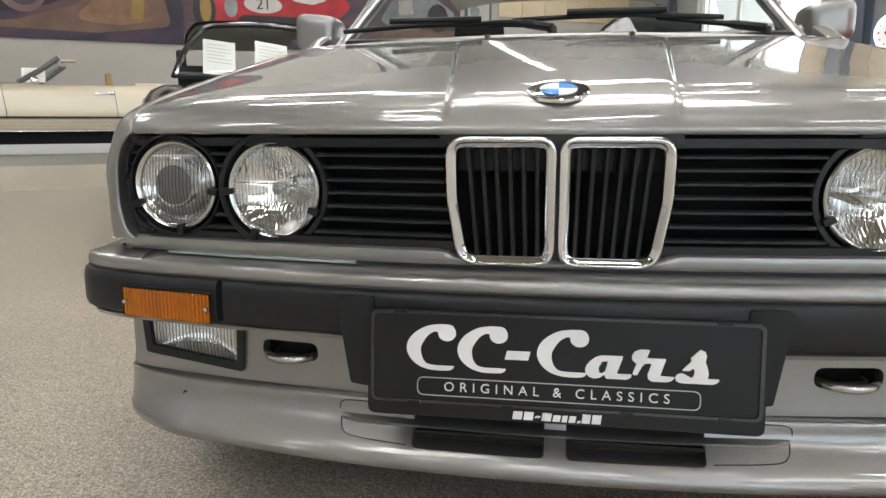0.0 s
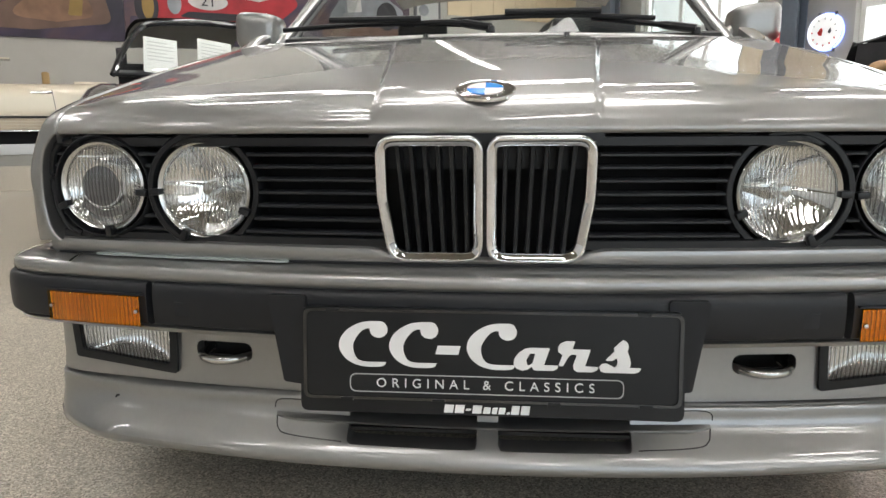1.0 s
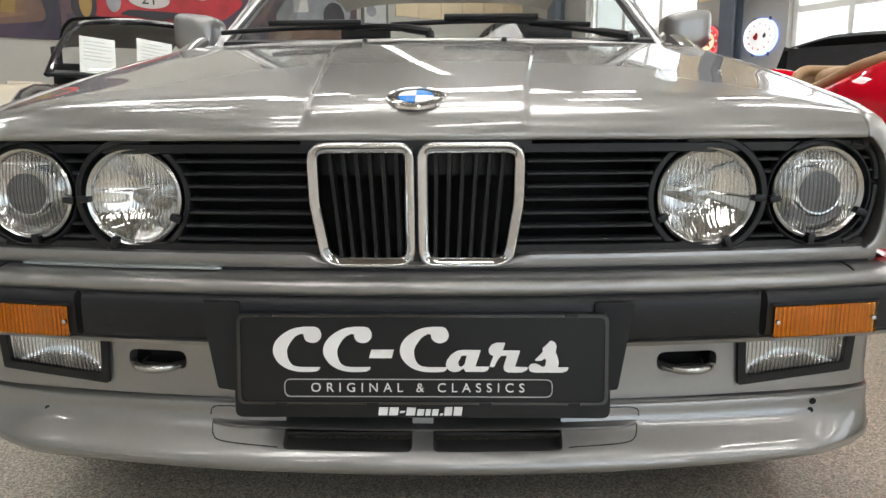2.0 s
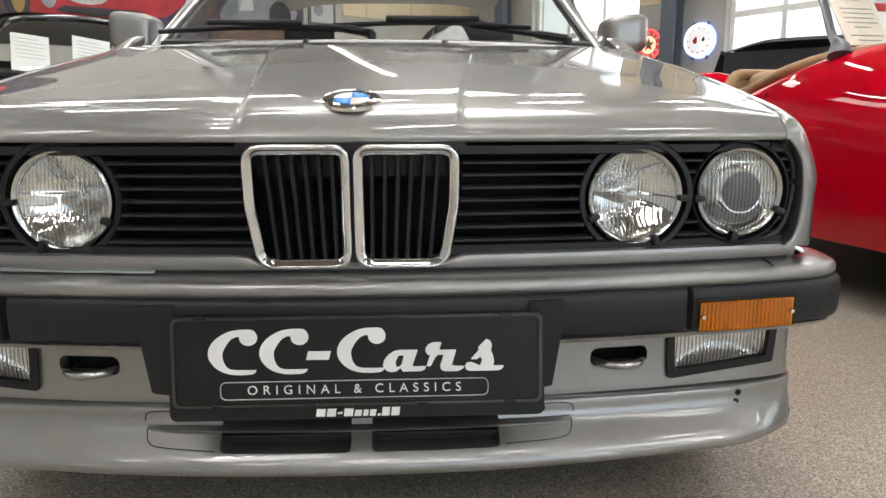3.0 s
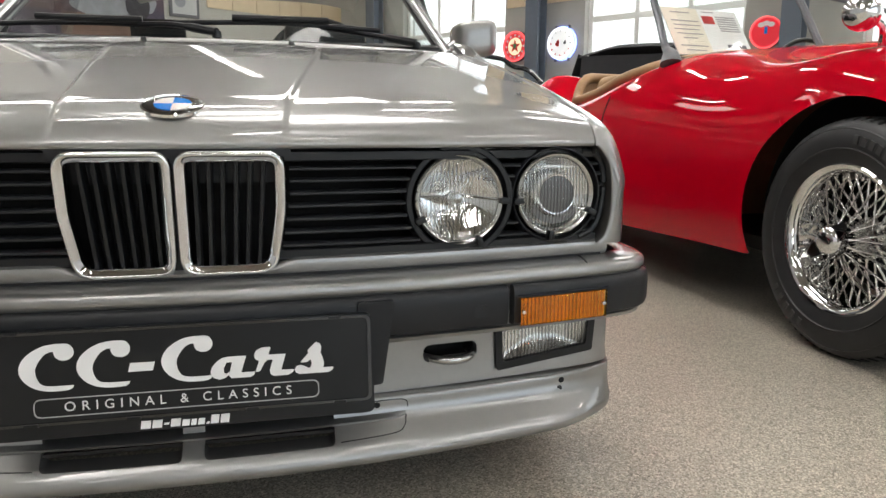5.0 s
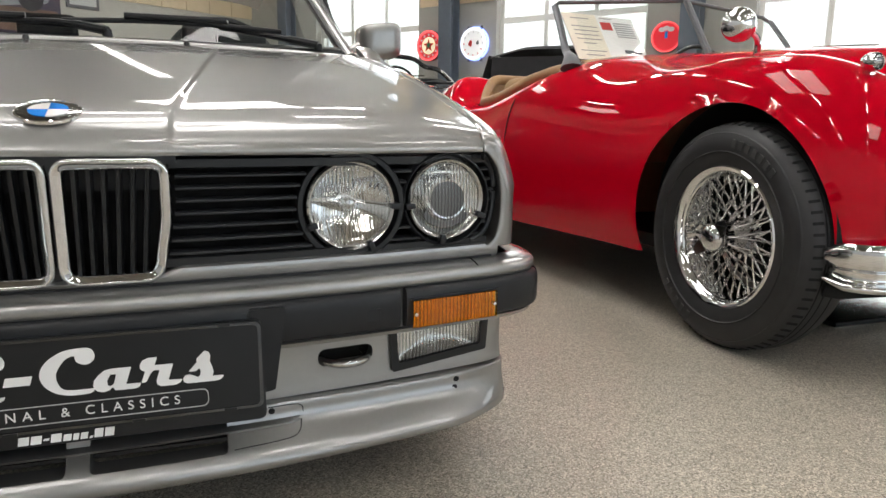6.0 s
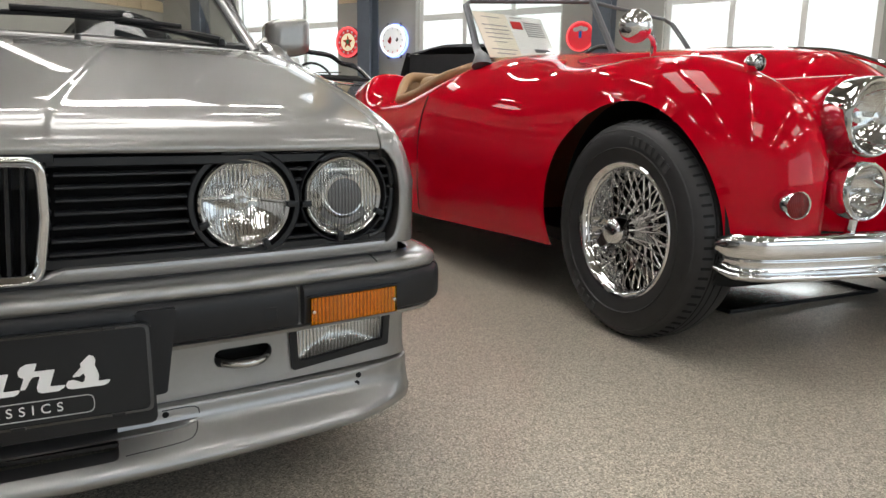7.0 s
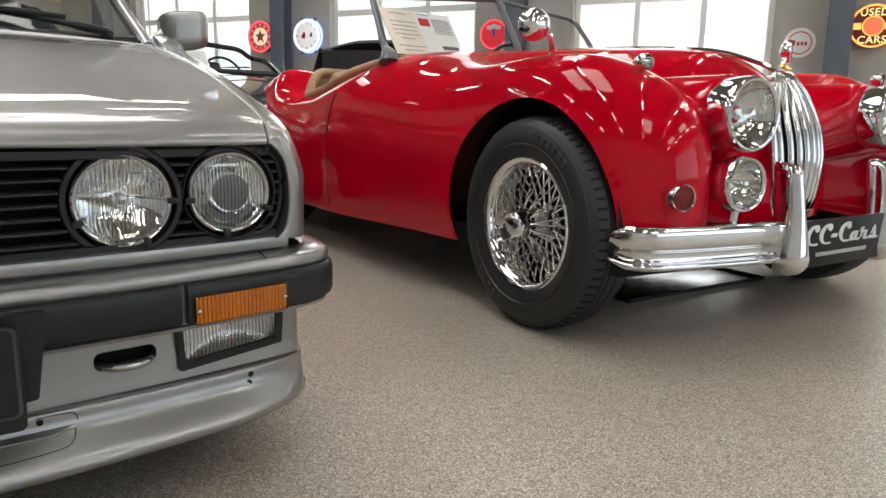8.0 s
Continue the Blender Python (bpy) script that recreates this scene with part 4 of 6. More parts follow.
# deep front spoiler
SPOIL = cr([(-0.058, 0.2375), (-0.047, 0.236), (-0.0445, 0.230), (-0.0435, 0.217), (-0.037, 0.203), (-0.022, 0.188), (-0.007, 0.173), (0.001, 0.160), (0.001, 0.150), (-0.006, 0.143)], 34)
SPOIL = [tuple(q) for q in SPOIL] + [(-0.03, 0.142), (-0.03, 0.155), (-0.075, 0.2), (-0.075, 0.2375)]


def spoiler_rows():
    rows = []
    for i in range(len(PLAN)):
        p, n = plan_xy(i)
        if p[1] < 0.45:
            t = min(1, max(0, (abs(p[0]) - 0.3) / 0.5))
            pull = -0.050 * ease((abs(p[0]) - 0.60) / 0.2)
            rows.append([(p[0] + n[0] * (d + pull * max(0, d + 0.058) / 0.059), p[1] + n[1] * (d + pull * max(0, d + 0.058) / 0.059), z - 0.004 * t + (0.012 * t if z < 0.16 else 0)) for d, z in SPOIL])
    v, f = grid(rows, wrap_v=True)
    m = len(SPOIL)
    return v, f + [tuple(range(m - 1, -1, -1)), tuple(range((len(rows) - 1) * m, len(rows) * m))]


spoiler = part("front_spoiler", closed_bm(spoiler_rows()), SILVER, saloon, sharp=50)
for x0, x1 in ((-0.208, -0.010), (0.022, 0.219)):
    cut(spoiler, prism(rounded([(x0, 0.232), (x1, 0.232), (x1, 0.178), (x0, 0.178)], 0.008, 5), -0.1, 0.2))
    # black sheet at the duct's back, painted as the shade inside
    part("duct_shade", box(x0 - 0.004, x1 + 0.004, 0.085, 0.09, 0.17, 0.238), DARK, spoiler, smooth=False)
    part("duct_lip", box(x0 + 0.002, x1 - 0.002, 0.040, 0.085, 0.192, 0.197), PLASTIC, spoiler, smooth=False)
# blade across the ducts
rows = []
for x in np.linspace(-0.326, 0.338, 60):
    e = min(1, (0.335 - abs(x - 0.005)) / 0.03)
    rows.append([(x, curve_y(x) + 0.043 - d * (0.25 + 0.75 * max(0, e)), z) for d, z in ((-0.02, 0.2115), (0.010, 0.2105), (0.015, 0.207), (0.012, 0.2025), (-0.01, 0.2015))])
part("spoiler_blade", grid(rows), SILVER, spoiler)
for x, z in ((-0.615, 0.207), (0.628, 0.208), (0.632, 0.223), (0.29, 0.224), (-0.012, 0.226)):
    part("screw_hole", lathe([(0.0, 0.0005), (0.0045, 0.0), (0.0055, 0.0008)], 14), DARK, spoiler, m=Matrix.Translation((x, curve_y(x) + 0.0425 - (0.0 if z < 0.215 else -0.001), z)))

# panel gaps round the recess of the spoiler
PROF = np.array(SPOIL[:34])


def spoiler_y(x, z):
    return curve_y(x) - float(np.interp(-z, -PROF[:, 1], PROF[:, 0]))


for path in ([(-0.326, 0.205), (-0.322, 0.192), (-0.306, 0.1845), (-0.216, 0.180)], [(0.338, 0.205), (0.334, 0.192), (0.318, 0.1845), (0.228, 0.181)], [(-0.330, 0.216), (-0.328, 0.226), (-0.315, 0.2305), (-0.25, 0.231)], [(0.342, 0.216), (0.340, 0.226), (0.327, 0.2305), (0.285, 0.231)]):
    part("panel_gap", tube([(x, spoiler_y(x, z) + 0.0006, z) for x, z in cr(path, 16)], 0.0010, 6), DARK, spoiler)
# thin clear protector lying on the bumper's top
part("clear_strip", sweep([(-0.050, 0.4535), (-0.030, 0.4525), (-0.0285, 0.4560), (-0.050, 0.4575)], lambda x, y: -0.63 < x < -0.292), mat("clear_film", (0.42, 0.46, 0.46), 0.15, 0.2, 0.8), bumper, "pale clear protector strip")

# bonnet badge
badge = part("badge", lathe([(0.0, -0.0030), (0.030, -0.0026), (0.0415, -0.0016), (0.043, 0.0)], 64, "y"), BLACK_ENAMEL, saloon, "round enamel badge, black ring with blue and white quarters", m=pose(-0.002, 0.0905, 0.7036, -69.7, 0, 0))
for k in range(4):
    a = np.linspace(k * math.pi / 2, (k + 1) * math.pi / 2, 14)
    part("quarter", prism([(0, 0)] + [(0.0265 * math.cos(t), 0.0265 * math.sin(t)) for t in a], -0.0040, -0.0022), BLUE_ENAMEL if k % 2 == 0 else WHITE_ENAMEL, badge, smooth=False)
part("badge_rim", lathe([(0.0415, -0.001), (0.0418, -0.0026), (0.0430, -0.0030), (0.0444, -0.0020), (0.0450, 0.0025)], 64, "y"), CHROME, badge)

# show plate in its holder, leaning a little
plate = thing("show_plate", "black dealer show plate with white script shapes in a holder", "sign", pose(0.0088, -0.0165, 0.3272, -6, 0, 0))
part("holder", prism(rounded([(-0.2675, 0.0745), (0.2650, 0.0745), (0.2665, -0.0750), (-0.2675, -0.0750)], 0.012), -0.010, 0.012), SATIN, plate, sharp=30)
rim_o = rounded([(-0.2625, 0.0735), (0.2625, 0.0735), (0.2625, -0.0555), (-0.2625, -0.0555)], 0.011)
rim_i = rounded([(-0.2575, 0.0695), (0.2575, 0.0695), (0.2575, -0.0515), (-0.2575, -0.0515)], 0.009)
part("plate_edge", ring_outline(rim_o, rim_i, -0.013, -0.009), BLACK_ENAMEL, plate, sharp=30)
for x, z in ((-0.22, 0.073), (0.21, 0.073), (-0.20, -0.0545), (-0.07, -0.0545), (0.09, -0.0545), (0.215, -0.0545)):
    part("tab", box(x - 0.009, x + 0.009, -0.015, -0.009, z - 0.0025, z + 0.0025, 0.001), SATIN, plate, smooth=False)


def script_c(x0, base):
    """The big initial of the script mark: a heavy bowl, a round knob above and a flat foot."""
    knob = [(74, 81), (81, 78), (86, 69), (85, 60), (79, 54), (70, 52), (61, 55), (56, 61), (55, 68)]
    bowl = [(49, 68), (40, 63), (31, 52), (25, 39), (26, 26), (31, 15), (39, 10), (50, 8.5)]
    back = [(67, 0), (50, 0), (36, 2), (22, 7), (10, 16), (2, 28), (0, 39), (3, 51), (11, 62), (23, 71), (38, 78), (56, 81)]
    pts = [tuple(q) for q in cr(knob, 24)] + [tuple(q) for q in cr(bowl, 22)] + [(84, 8.5), (82, 4), (77, 1)] + [tuple(q) for q in cr(back, 34)]
    return [(x0 + 0.0008 * x, base + 0.0008 * z) for x, z in pts]


def flat_mark(name, outline, label=""):
    lift = 0.00006 * len(plate.children)
    part(name, prism(outline, -0.0112 - lift, -0.0102), PRINT, plate, label, smooth=False)


def script_mark(pts, x0=-0.2116, base=-0.0088):
    """Script shapes on a raster of 0.8 mm, counted from the mark's lower left end."""
    return [(x0 + 0.0008 * x, base + 0.0008 * z) for x, z in pts]


BOWL_A = [(346, 40), (336, 40), (326, 38), (316, 31), (309, 22), (307, 14), (308, 8), (313, 3), (322, 0), (331, 2), (339, 8), (339, 13), (334, 9), (330, 11), (329, 19), (335, 30), (346, 30)]
STEM_A = [(343, 40), (369, 40), (359, 10), (384, 10), (381, 4), (375, 1), (342, 1), (338, 7), (344, 29.5)]
MARK_R = [(412, 53), (396, 53), (387, 49), (383, 42), (383, 35), (387, 31), (391, 29.5), (384, 9.5), (392, 10), (400, 25), (405, 30), (415, 30), (409, 11), (410, 4), (416, 0), (441, 0), (449, 4), (453, 9), (429, 10), (438, 39), (407, 39)]
MARK_S = [(492, 57), (477, 43), (478, 37), (463, 21), (475, 21), (482, 26), (484, 19), (482, 12), (479, 9), (474, 12), (465, 16), (457, 15), (453, 9), (455, 3), (462, 0), (513, 0), (520, 3), (524, 9), (504, 9), (506, 17), (504, 27), (500, 37), (502, 47), (499, 54)]
for x0 in (-0.2116, -0.1400, -0.0310):
    flat_mark("initial", script_c(x0, -0.0088), "white initial of the script mark")
flat_mark("dash", script_mark([(171, 25), (211, 25), (215, 40), (175, 40)]))
flat_mark("bowl", script_mark(BOWL_A))
for outline in (STEM_A, MARK_R, MARK_S):
    flat_mark("stroke", rounded(script_mark(outline), 0.0012, 4), "white stroke of the script mark")
lo = rounded([(-0.1965, -0.0190), (0.1850, -0.0190), (0.1850, -0.0452), (-0.1965, -0.0452)], 0.010)
li = rounded([(-0.1953, -0.0202), (0.1838, -0.0202), (0.1838, -0.0440), (-0.1953, -0.0440)], 0.0092)
part("lozenge", ring_outline(lo, li, -0.0112, -0.0100), INKLIGHT, plate, "thin pale outline round the small lettering", smooth=False)
text("lettering", "ORIGINAL & CLASSICS", 0.0185, PRINT, plate, pose(-0.0065, -0.0104, -0.0322, 90, 0, 0), "thin white capital letters", 0.0004, 1.72)
x = -0.0625
for w, z0, z1 in ((13, 0, 11), (13, 0, 11), (7, 3.5, 6), (13, 0, 11), (10, 0, 8.5), (7, 0, 8.5), (9, 0, 8.5), (4, 0, 2.6), (11, 0, 12), (12, 0, 12)):
    a, b = x, x + 0.00098 * w
    flat_mark("bar", [(a, -0.0712 + 0.001 * z0), (b, -0.0712 + 0.001 * z0), (b + 0.0016, -0.0712 + 0.001 * z1), (a + 0.0016, -0.0712 + 0.001 * z1)])
    x = b + 0.0024


def superellipsoid(cx, cy, cz, a, b, c, e1, e2, warp):
    """A rounded block, shaped on by warp(x, y, z)."""
    def pw(v, e):
        return math.copysign(abs(v) ** e, v)
    rows = []
    for u in np.linspace(-math.pi / 2, math.pi / 2, 30):
        rows.append([warp(cx + a * pw(math.cos(u), e1) * pw(math.cos(v), e2), cy + b * pw(math.cos(u), e1) * pw(math.sin(v), e2), cz + c * pw(math.sin(u), e1)) for v in np.linspace(0, 2 * math.pi, 48, endpoint=False)])
    return grid(rows, wrap_v=True)


# screen, pillars, wipers, cabin
def screen_point(x, t):
    """t from the foot of the screen to its head."""
    return (x * (0.665 - 0.115 * t) / 0.665, 1.185 + 0.075 * (x / 0.66) ** 2 + 0.60 * t, 0.905 + 0.40 * t - 0.012 * (x / 0.66) ** 2)


g = part("windscreen", grid([[screen_point(x, t) for x in np.linspace(-0.655, 0.655, 40)] for t in np.linspace(0, 1, 12)]), GLASS, saloon, "clear raked windscreen")
g.visible_shadow = False
part("screen_seal", tube([screen_point(x, 0.005) for x in np.linspace(-0.66, 0.66, 40)], 0.009, 8), RUBBER, saloon, "black rubber screen seal")
for s in (-1, 1):
    part("screen_pillar", tube([(s * (0.665 - 0.115 * t + 0.012), 1.262 + 0.6 * t, 0.893 + 0.40 * t) for t in np.linspace(-0.02, 1, 10)], 0.022, 10), SILVER, saloon)
    part("pillar_seal", tube([(s * (0.665 - 0.115 * t - 0.006), 1.252 + 0.6 * t, 0.900 + 0.40 * t) for t in np.linspace(0, 1, 10)], 0.007, 8), RUBBER, saloon)
    part("door_frame", tube([(s * 0.695, 1.31, 0.90), (s * 0.60, 1.84, 1.29)], 0.012, 8), PLASTIC, saloon, "black door window frame")
    q = part("side_window", ([(s * 0.70, 1.33, 0.91), (s * 0.735, 2.3, 0.915), (s * 0.60, 2.25, 1.30), (s * 0.605, 1.86, 1.29)], [(0, 1, 2, 3)]), GLASS, saloon, "clear side window")
    q.visible_shadow = False
    part("door_top", box(*sorted((s * 0.68, s * 0.80)), 1.30, 2.35, 0.80, 0.912, 0.02), SILVER, saloon)
    part("vent_pillar", tube([(s * 0.705, 1.50, 0.905), (s * 0.635, 1.72, 1.29)], 0.010, 8), PLASTIC, saloon, "black quarter light pillar")
    # mirror
    mir = part("mirror", superellipsoid(s * 0.872, 1.655, 0.984, 0.083, 0.085, 0.068, 0.42, 0.55, lambda x, y, z: (x, min(y, 1.683), z + 0.10 * s * (x - s * 0.872))), SILVER, saloon, "silver painted door mirror", sharp=80)
    part("mirror_glass", box(s * 0.868 - 0.065, s * 0.868 + 0.065, 1.684, 1.688, 0.945, 1.030, 0.001), CHROME, mir)
    part("mirror_foot", tube(cr([(s * 0.70, 1.60, 0.905), (s * 0.75, 1.61, 0.935), (s * 0.80, 1.63, 0.965)], 8), 0.026, 12, flat=0.8), SILVER, mir)
    # lower body side and wheels
    side = part("side_panel", box(*sorted((s * 0.74, s * 0.815)), 1.14, 4.1, 0.20, 0.86, 0.04), SILVER, saloon)
    hole = bmesh.new()
    bmesh.ops.create_cone(hole, cap_ends=True, segments=48, radius1=0.335, radius2=0.335, depth=0.4, matrix=pose(s * 0.78, 3.35, 0.31, 0, 90, 0))
    cut(side, hole)
    for y in (0.78, 3.35):
        w = part("wheel", lathe([(0.20, -0.085), (0.27, -0.1), (0.30, -0.08), (0.305, 0.0), (0.30, 0.08), (0.27, 0.1), (0.2, 0.085)], 48, "x"), TYRE, saloon, "black tyre on an alloy wheel", m=pose(s * 0.71, y, 0.305))
        part("rim", lathe([(0.205, s * 0.08), (0.195, s * 0.088), (0.18, s * 0.05), (0.05, s * 0.06), (0.0, s * 0.065)], 40, "x"), DULLCHROME, w)
        for k in range(16):
            part("spoke", box(s * 0.07 - 0.012, s * 0.07 + 0.012, -0.008, 0.008, 0.05, 0.19, 0.003), DULLCHROME, w, m=Matrix.Rotation(k * math.pi / 8, 4, "X"))
part("roof", grid([[(x * (1 - 0.04 * t), 1.78 + 1.35 * t, 1.305 + 0.05 * math.sin(math.pi * (0.15 + 0.7 * t)) - 0.05 * (x / 0.6) ** 4) for x in np.linspace(-0.585, 0.585, 24)] for t in np.linspace(0, 1, 12)]), SILVER, saloon)
part("boot", box(-0.78, 0.78, 3.5, 4.28, 0.35, 0.90, 0.06, 4), SILVER, saloon)
part("engine_bay", box(-0.70, 0.70, 0.27, 1.10, 0.22, 0.60), DARK, saloon, smooth=False)
part("cabin_floor", box(-0.73, 0.73, 1.10, 3.55, 0.2, 0.45), DARK, saloon, smooth=False)
part("dashboard", grid([[(x, y, z) for x in np.linspace(-0.64, 0.64, 20)] for y, z in ((1.16, 0.86), (1.19, 0.908), (1.26, 0.922), (1.40, 0.930), (1.5, 0.925), (1.56, 0.89), (1.57, 0.7), (1.55, 0.5))]), PLASTIC, saloon, "black dashboard under the windscreen")
part("instrument_hood", box(0.17, 0.43, 1.36, 1.58, 0.90, 0.985, 0.02, 3), PLASTIC, saloon)
part("steering_wheel", tube([(0.30 + 0.19 * math.cos(a), 1.66 + 0.05 * math.sin(a), 0.86 + 0.18 * math.sin(a)) for a in np.linspace(0, 2 * math.pi, 32, endpoint=False)], 0.014, 8, closed=True), PLASTIC, saloon)
for s in (-1, 1):
    part("seat_back", box(s * 0.35 - 0.24, s * 0.35 + 0.24, 2.20, 2.36, 0.45, 0.90, 0.06, 4), BLACKCLOTH, saloon)
    part("headrest", box(s * 0.35 - 0.11, s * 0.35 + 0.11, 2.24, 2.32, 0.93, 1.10, 0.035, 4), BLACKCLOTH, saloon)


def wiper(px, py, pz, tx, tz, base):
    arm = part("wiper_arm", tube(cr([(px, py, pz), (px - 0.12, py + 0.045, pz + 0.022), (tx + 0.12, py + 0.085, tz + 0.0)], 14), [0.018] * 5 + [0.012] * 9, 8, flat=0.7), PLASTIC, saloon, "black wiper arm")
    part("wiper_blade", tube([(tx + 0.30 - 0.60 * t, base + 0.02 * math.sin(math.pi * t) + 0.05 * ((tx + 0.30 - 0.6 * t) / 0.66) ** 2, tz - 0.008 + 0.012 * math.sin(math.pi * t)) for t in np.linspace(0, 1, 16)], 0.0075, 8), RUBBER, arm)
    part("blade_holder", tube([(tx + 0.14 - 0.28 * t, base + 0.005, tz + 0.014) for t in np.linspace(0, 1, 8)], 0.009, 8), PLASTIC, arm)
    part("spindle", lathe([(0.0, 0.02), (0.012, 0.018), (0.014, 0.0)], 14, "z"), PLASTIC, arm, m=Matrix.Translation((px, py, pz - 0.015)))


wiper(-0.02, 1.145, 0.928, -0.37, 0.952, 1.215)
wiper(0.565, 1.175, 0.918, 0.16, 0.965, 1.205)

# ---- the red roadster: local x across from its middle, y back, z up ----
JX = 2.55
roadster = thing("red_roadster", "glossy red classic open roadster with wire wheels", "car", pose(JX, 0, 0))


def smin(a, b, k):
    h = np.clip(0.5 + 0.5 * (b - a) / k, 0, 1)
    return b + (a - b) * h - k * h * (1 - h)


CURVES = {}


def tab(y, ys, vs):
    """Smooth table lookup."""
    key = (tuple(ys), tuple(vs))
    if key not in CURVES:
        CURVES[key] = cr(list(zip(ys, vs)), 160)
    c = CURVES[key]
    return np.interp(y, c[:, 0], c[:, 1])


def roadster_field(x, y, z):
    """Below zero inside the body."""
    ax = np.abs(x)
    # front wing: a long tube that falls towards the door
    crest = tab(y, [-0.2, 0.10, 0.20, 0.40, 0.65, 0.95, 1.4, 1.9, 2.3, 2.8], [0.835, 0.842, 0.846, 0.866, 0.908, 0.918, 0.865, 0.765, 0.66, 0.55])
    cx = tab(y, [-0.2, 0.15, 0.4, 0.8, 1.4, 2.3], [0.60, 0.60, 0.63, 0.66, 0.67, 0.66])
    hw = tab(y, [-0.2, 0.10, 0.25, 0.6, 1.2, 2.3], [0.20, 0.20, 0.205, 0.225, 0.20, 0.18])
    ahead = np.maximum(0.0, 0.60 - y) / 0.425
    zc = 0.50
    wing = (((np.abs(ax - cx) / hw) ** 2.3 + (np.abs(z - zc) / np.where(z > zc, crest - zc, 0.42)) ** 2.3 + ahead ** 2.6) ** (1 / 2.3) - 1) * 0.2 + np.maximum(0.0, y - 2.5) * 0.35
    # middle: bonnet, scuttle, tail
    top = tab(y, [-0.1, 0.22, 0.37, 0.47, 0.67, 1.25, 1.75, 1.95, 2.2, 2.5, 2.75, 2.92, 3.05, 3.3, 3.6, 4.1, 4.5], [0.86, 0.88, 0.895, 0.915, 0.958, 0.998, 1.00, 0.985, 0.935, 0.90, 0.90, 0.94, 0.965, 0.955, 0.90, 0.72, 0.5])
    mw = tab(y, [-0.1, 0.2, 0.37, 0.8, 1.5, 2.0, 2.6, 3.2, 4.2], [0.38, 0.39, 0.40, 0.44, 0.60, 0.775, 0.79, 0.70, 0.40])
    en = tab(y, [-0.1, 0.9, 1.5, 2.0, 2.6, 3.2, 4.2], [2.4, 2.4, 3.0, 4.8, 4.8, 4.2, 2.4])
    tip = 0.255 + 0.10 * np.clip((z - 0.5) / 0.35, 0, 1)
    nose = np.maximum(0.0, 0.85 - y) / (0.85 - tip)
    tail = np.maximum(0.0, y - 4.1) * 0.8
    mid = (((ax / mw) ** en + (np.abs(z - 0.45) / np.where(z > 0.45, top - 0.45, 0.3)) ** en + nose ** 4) ** (1 / en) - 1) * 0.3 + tail
    # body side
    sw = tab(y, [0.2, 0.6, 1.2, 2.0, 3.0, 3.6, 4.3], [0.70, 0.78, 0.81, 0.82, 0.83, 0.76, 0.4])
    st = tab(y, [0.2, 0.8, 1.6, 2.2, 2.8, 4.2], [0.55, 0.68, 0.83, 0.90, 0.86, 0.6])
    side = (((ax / sw) ** 5 + (np.abs(z - 0.42) / np.where(z > 0.42, st - 0.42, 0.3)) ** 4) ** 0.25 - 1) * 0.3 + np.maximum(0.0, 0.62 - y) * 1.1 + np.maximum(0.0, y - 4.0) * 0.8
    # rear wing
    rc = tab(y, [2.2, 2.6, 2.95, 3.3, 3.7, 4.2], [0.60, 0.78, 0.90, 0.93, 0.85, 0.60])
    rear = (((np.abs(ax - 0.66) / 0.19) ** 2.3 + (np.abs(z - 0.5) / np.where(z > 0.5, rc - 0.5, 0.4)) ** 2.3) ** (1 / 2.3) - 1) * 0.2 + np.maximum(0.0, 2.7 - y) * 0.3 + np.maximum(0.0, y - 3.9) * 0.6
    # headlamp pods between wing and grille
    pod = np.sqrt(((ax - 0.37) / 0.125) ** 2 + ((z - 0.715) / 0.122) ** 2 + (np.maximum(0, 0.285 - y) / 0.05) ** 2 + (np.maximum(0, y - 0.5) / 0.35) ** 2) - 1
    k = 0.12 + 0.12 * np.clip((y - 0.9) / 0.6, 0, 1)
    f = smin(wing, mid, k)
    f = smin(f, side, k * 0.65)
    f = smin(f, rear, 0.14)
    f = smin(f, pod * 0.12, 0.05)
    # the door's top dips towards its rear end
    lid = tab(y, [1.5, 1.8, 1.9, 2.0, 2.2, 2.48, 2.75, 2.9, 3.0, 3.1, 3.2, 3.35, 3.6], [1.2, 1.04, 0.965, 0.93, 0.880, 0.815, 0.785, 0.785, 0.805, 0.86, 0.925, 1.03, 1.25])
    return -smin(-f, (lid - z) * 0.8, 0.03)


def shoot(origin, way):
    """Where the body's surface is met from inside, for arrays of rays."""
    lo, hi = np.full(origin.shape[:-1], 0.02), np.full(origin.shape[:-1], 1.6)
    # first crossing from outside inwards
    steps = np.linspace(1.6, 0.02, 160)
    done = np.zeros(lo.shape, bool)
    for a, b in zip(steps[:-1], steps[1:]):
        p = origin + way * b
        inside = roadster_field(p[..., 0], p[..., 1], p[..., 2]) < 0
        hit = inside & ~done
        lo, hi = np.where(hit, b, lo), np.where(hit, a, hi)
        done |= inside
    for _ in range(30):
        m = (lo + hi) / 2
        p = origin + way * m[..., None]
        inside = roadster_field(p[..., 0], p[..., 1], p[..., 2]) < 0
        lo, hi = np.where(inside, m, lo), np.where(inside, hi, m)
    return origin + way * lo[..., None]


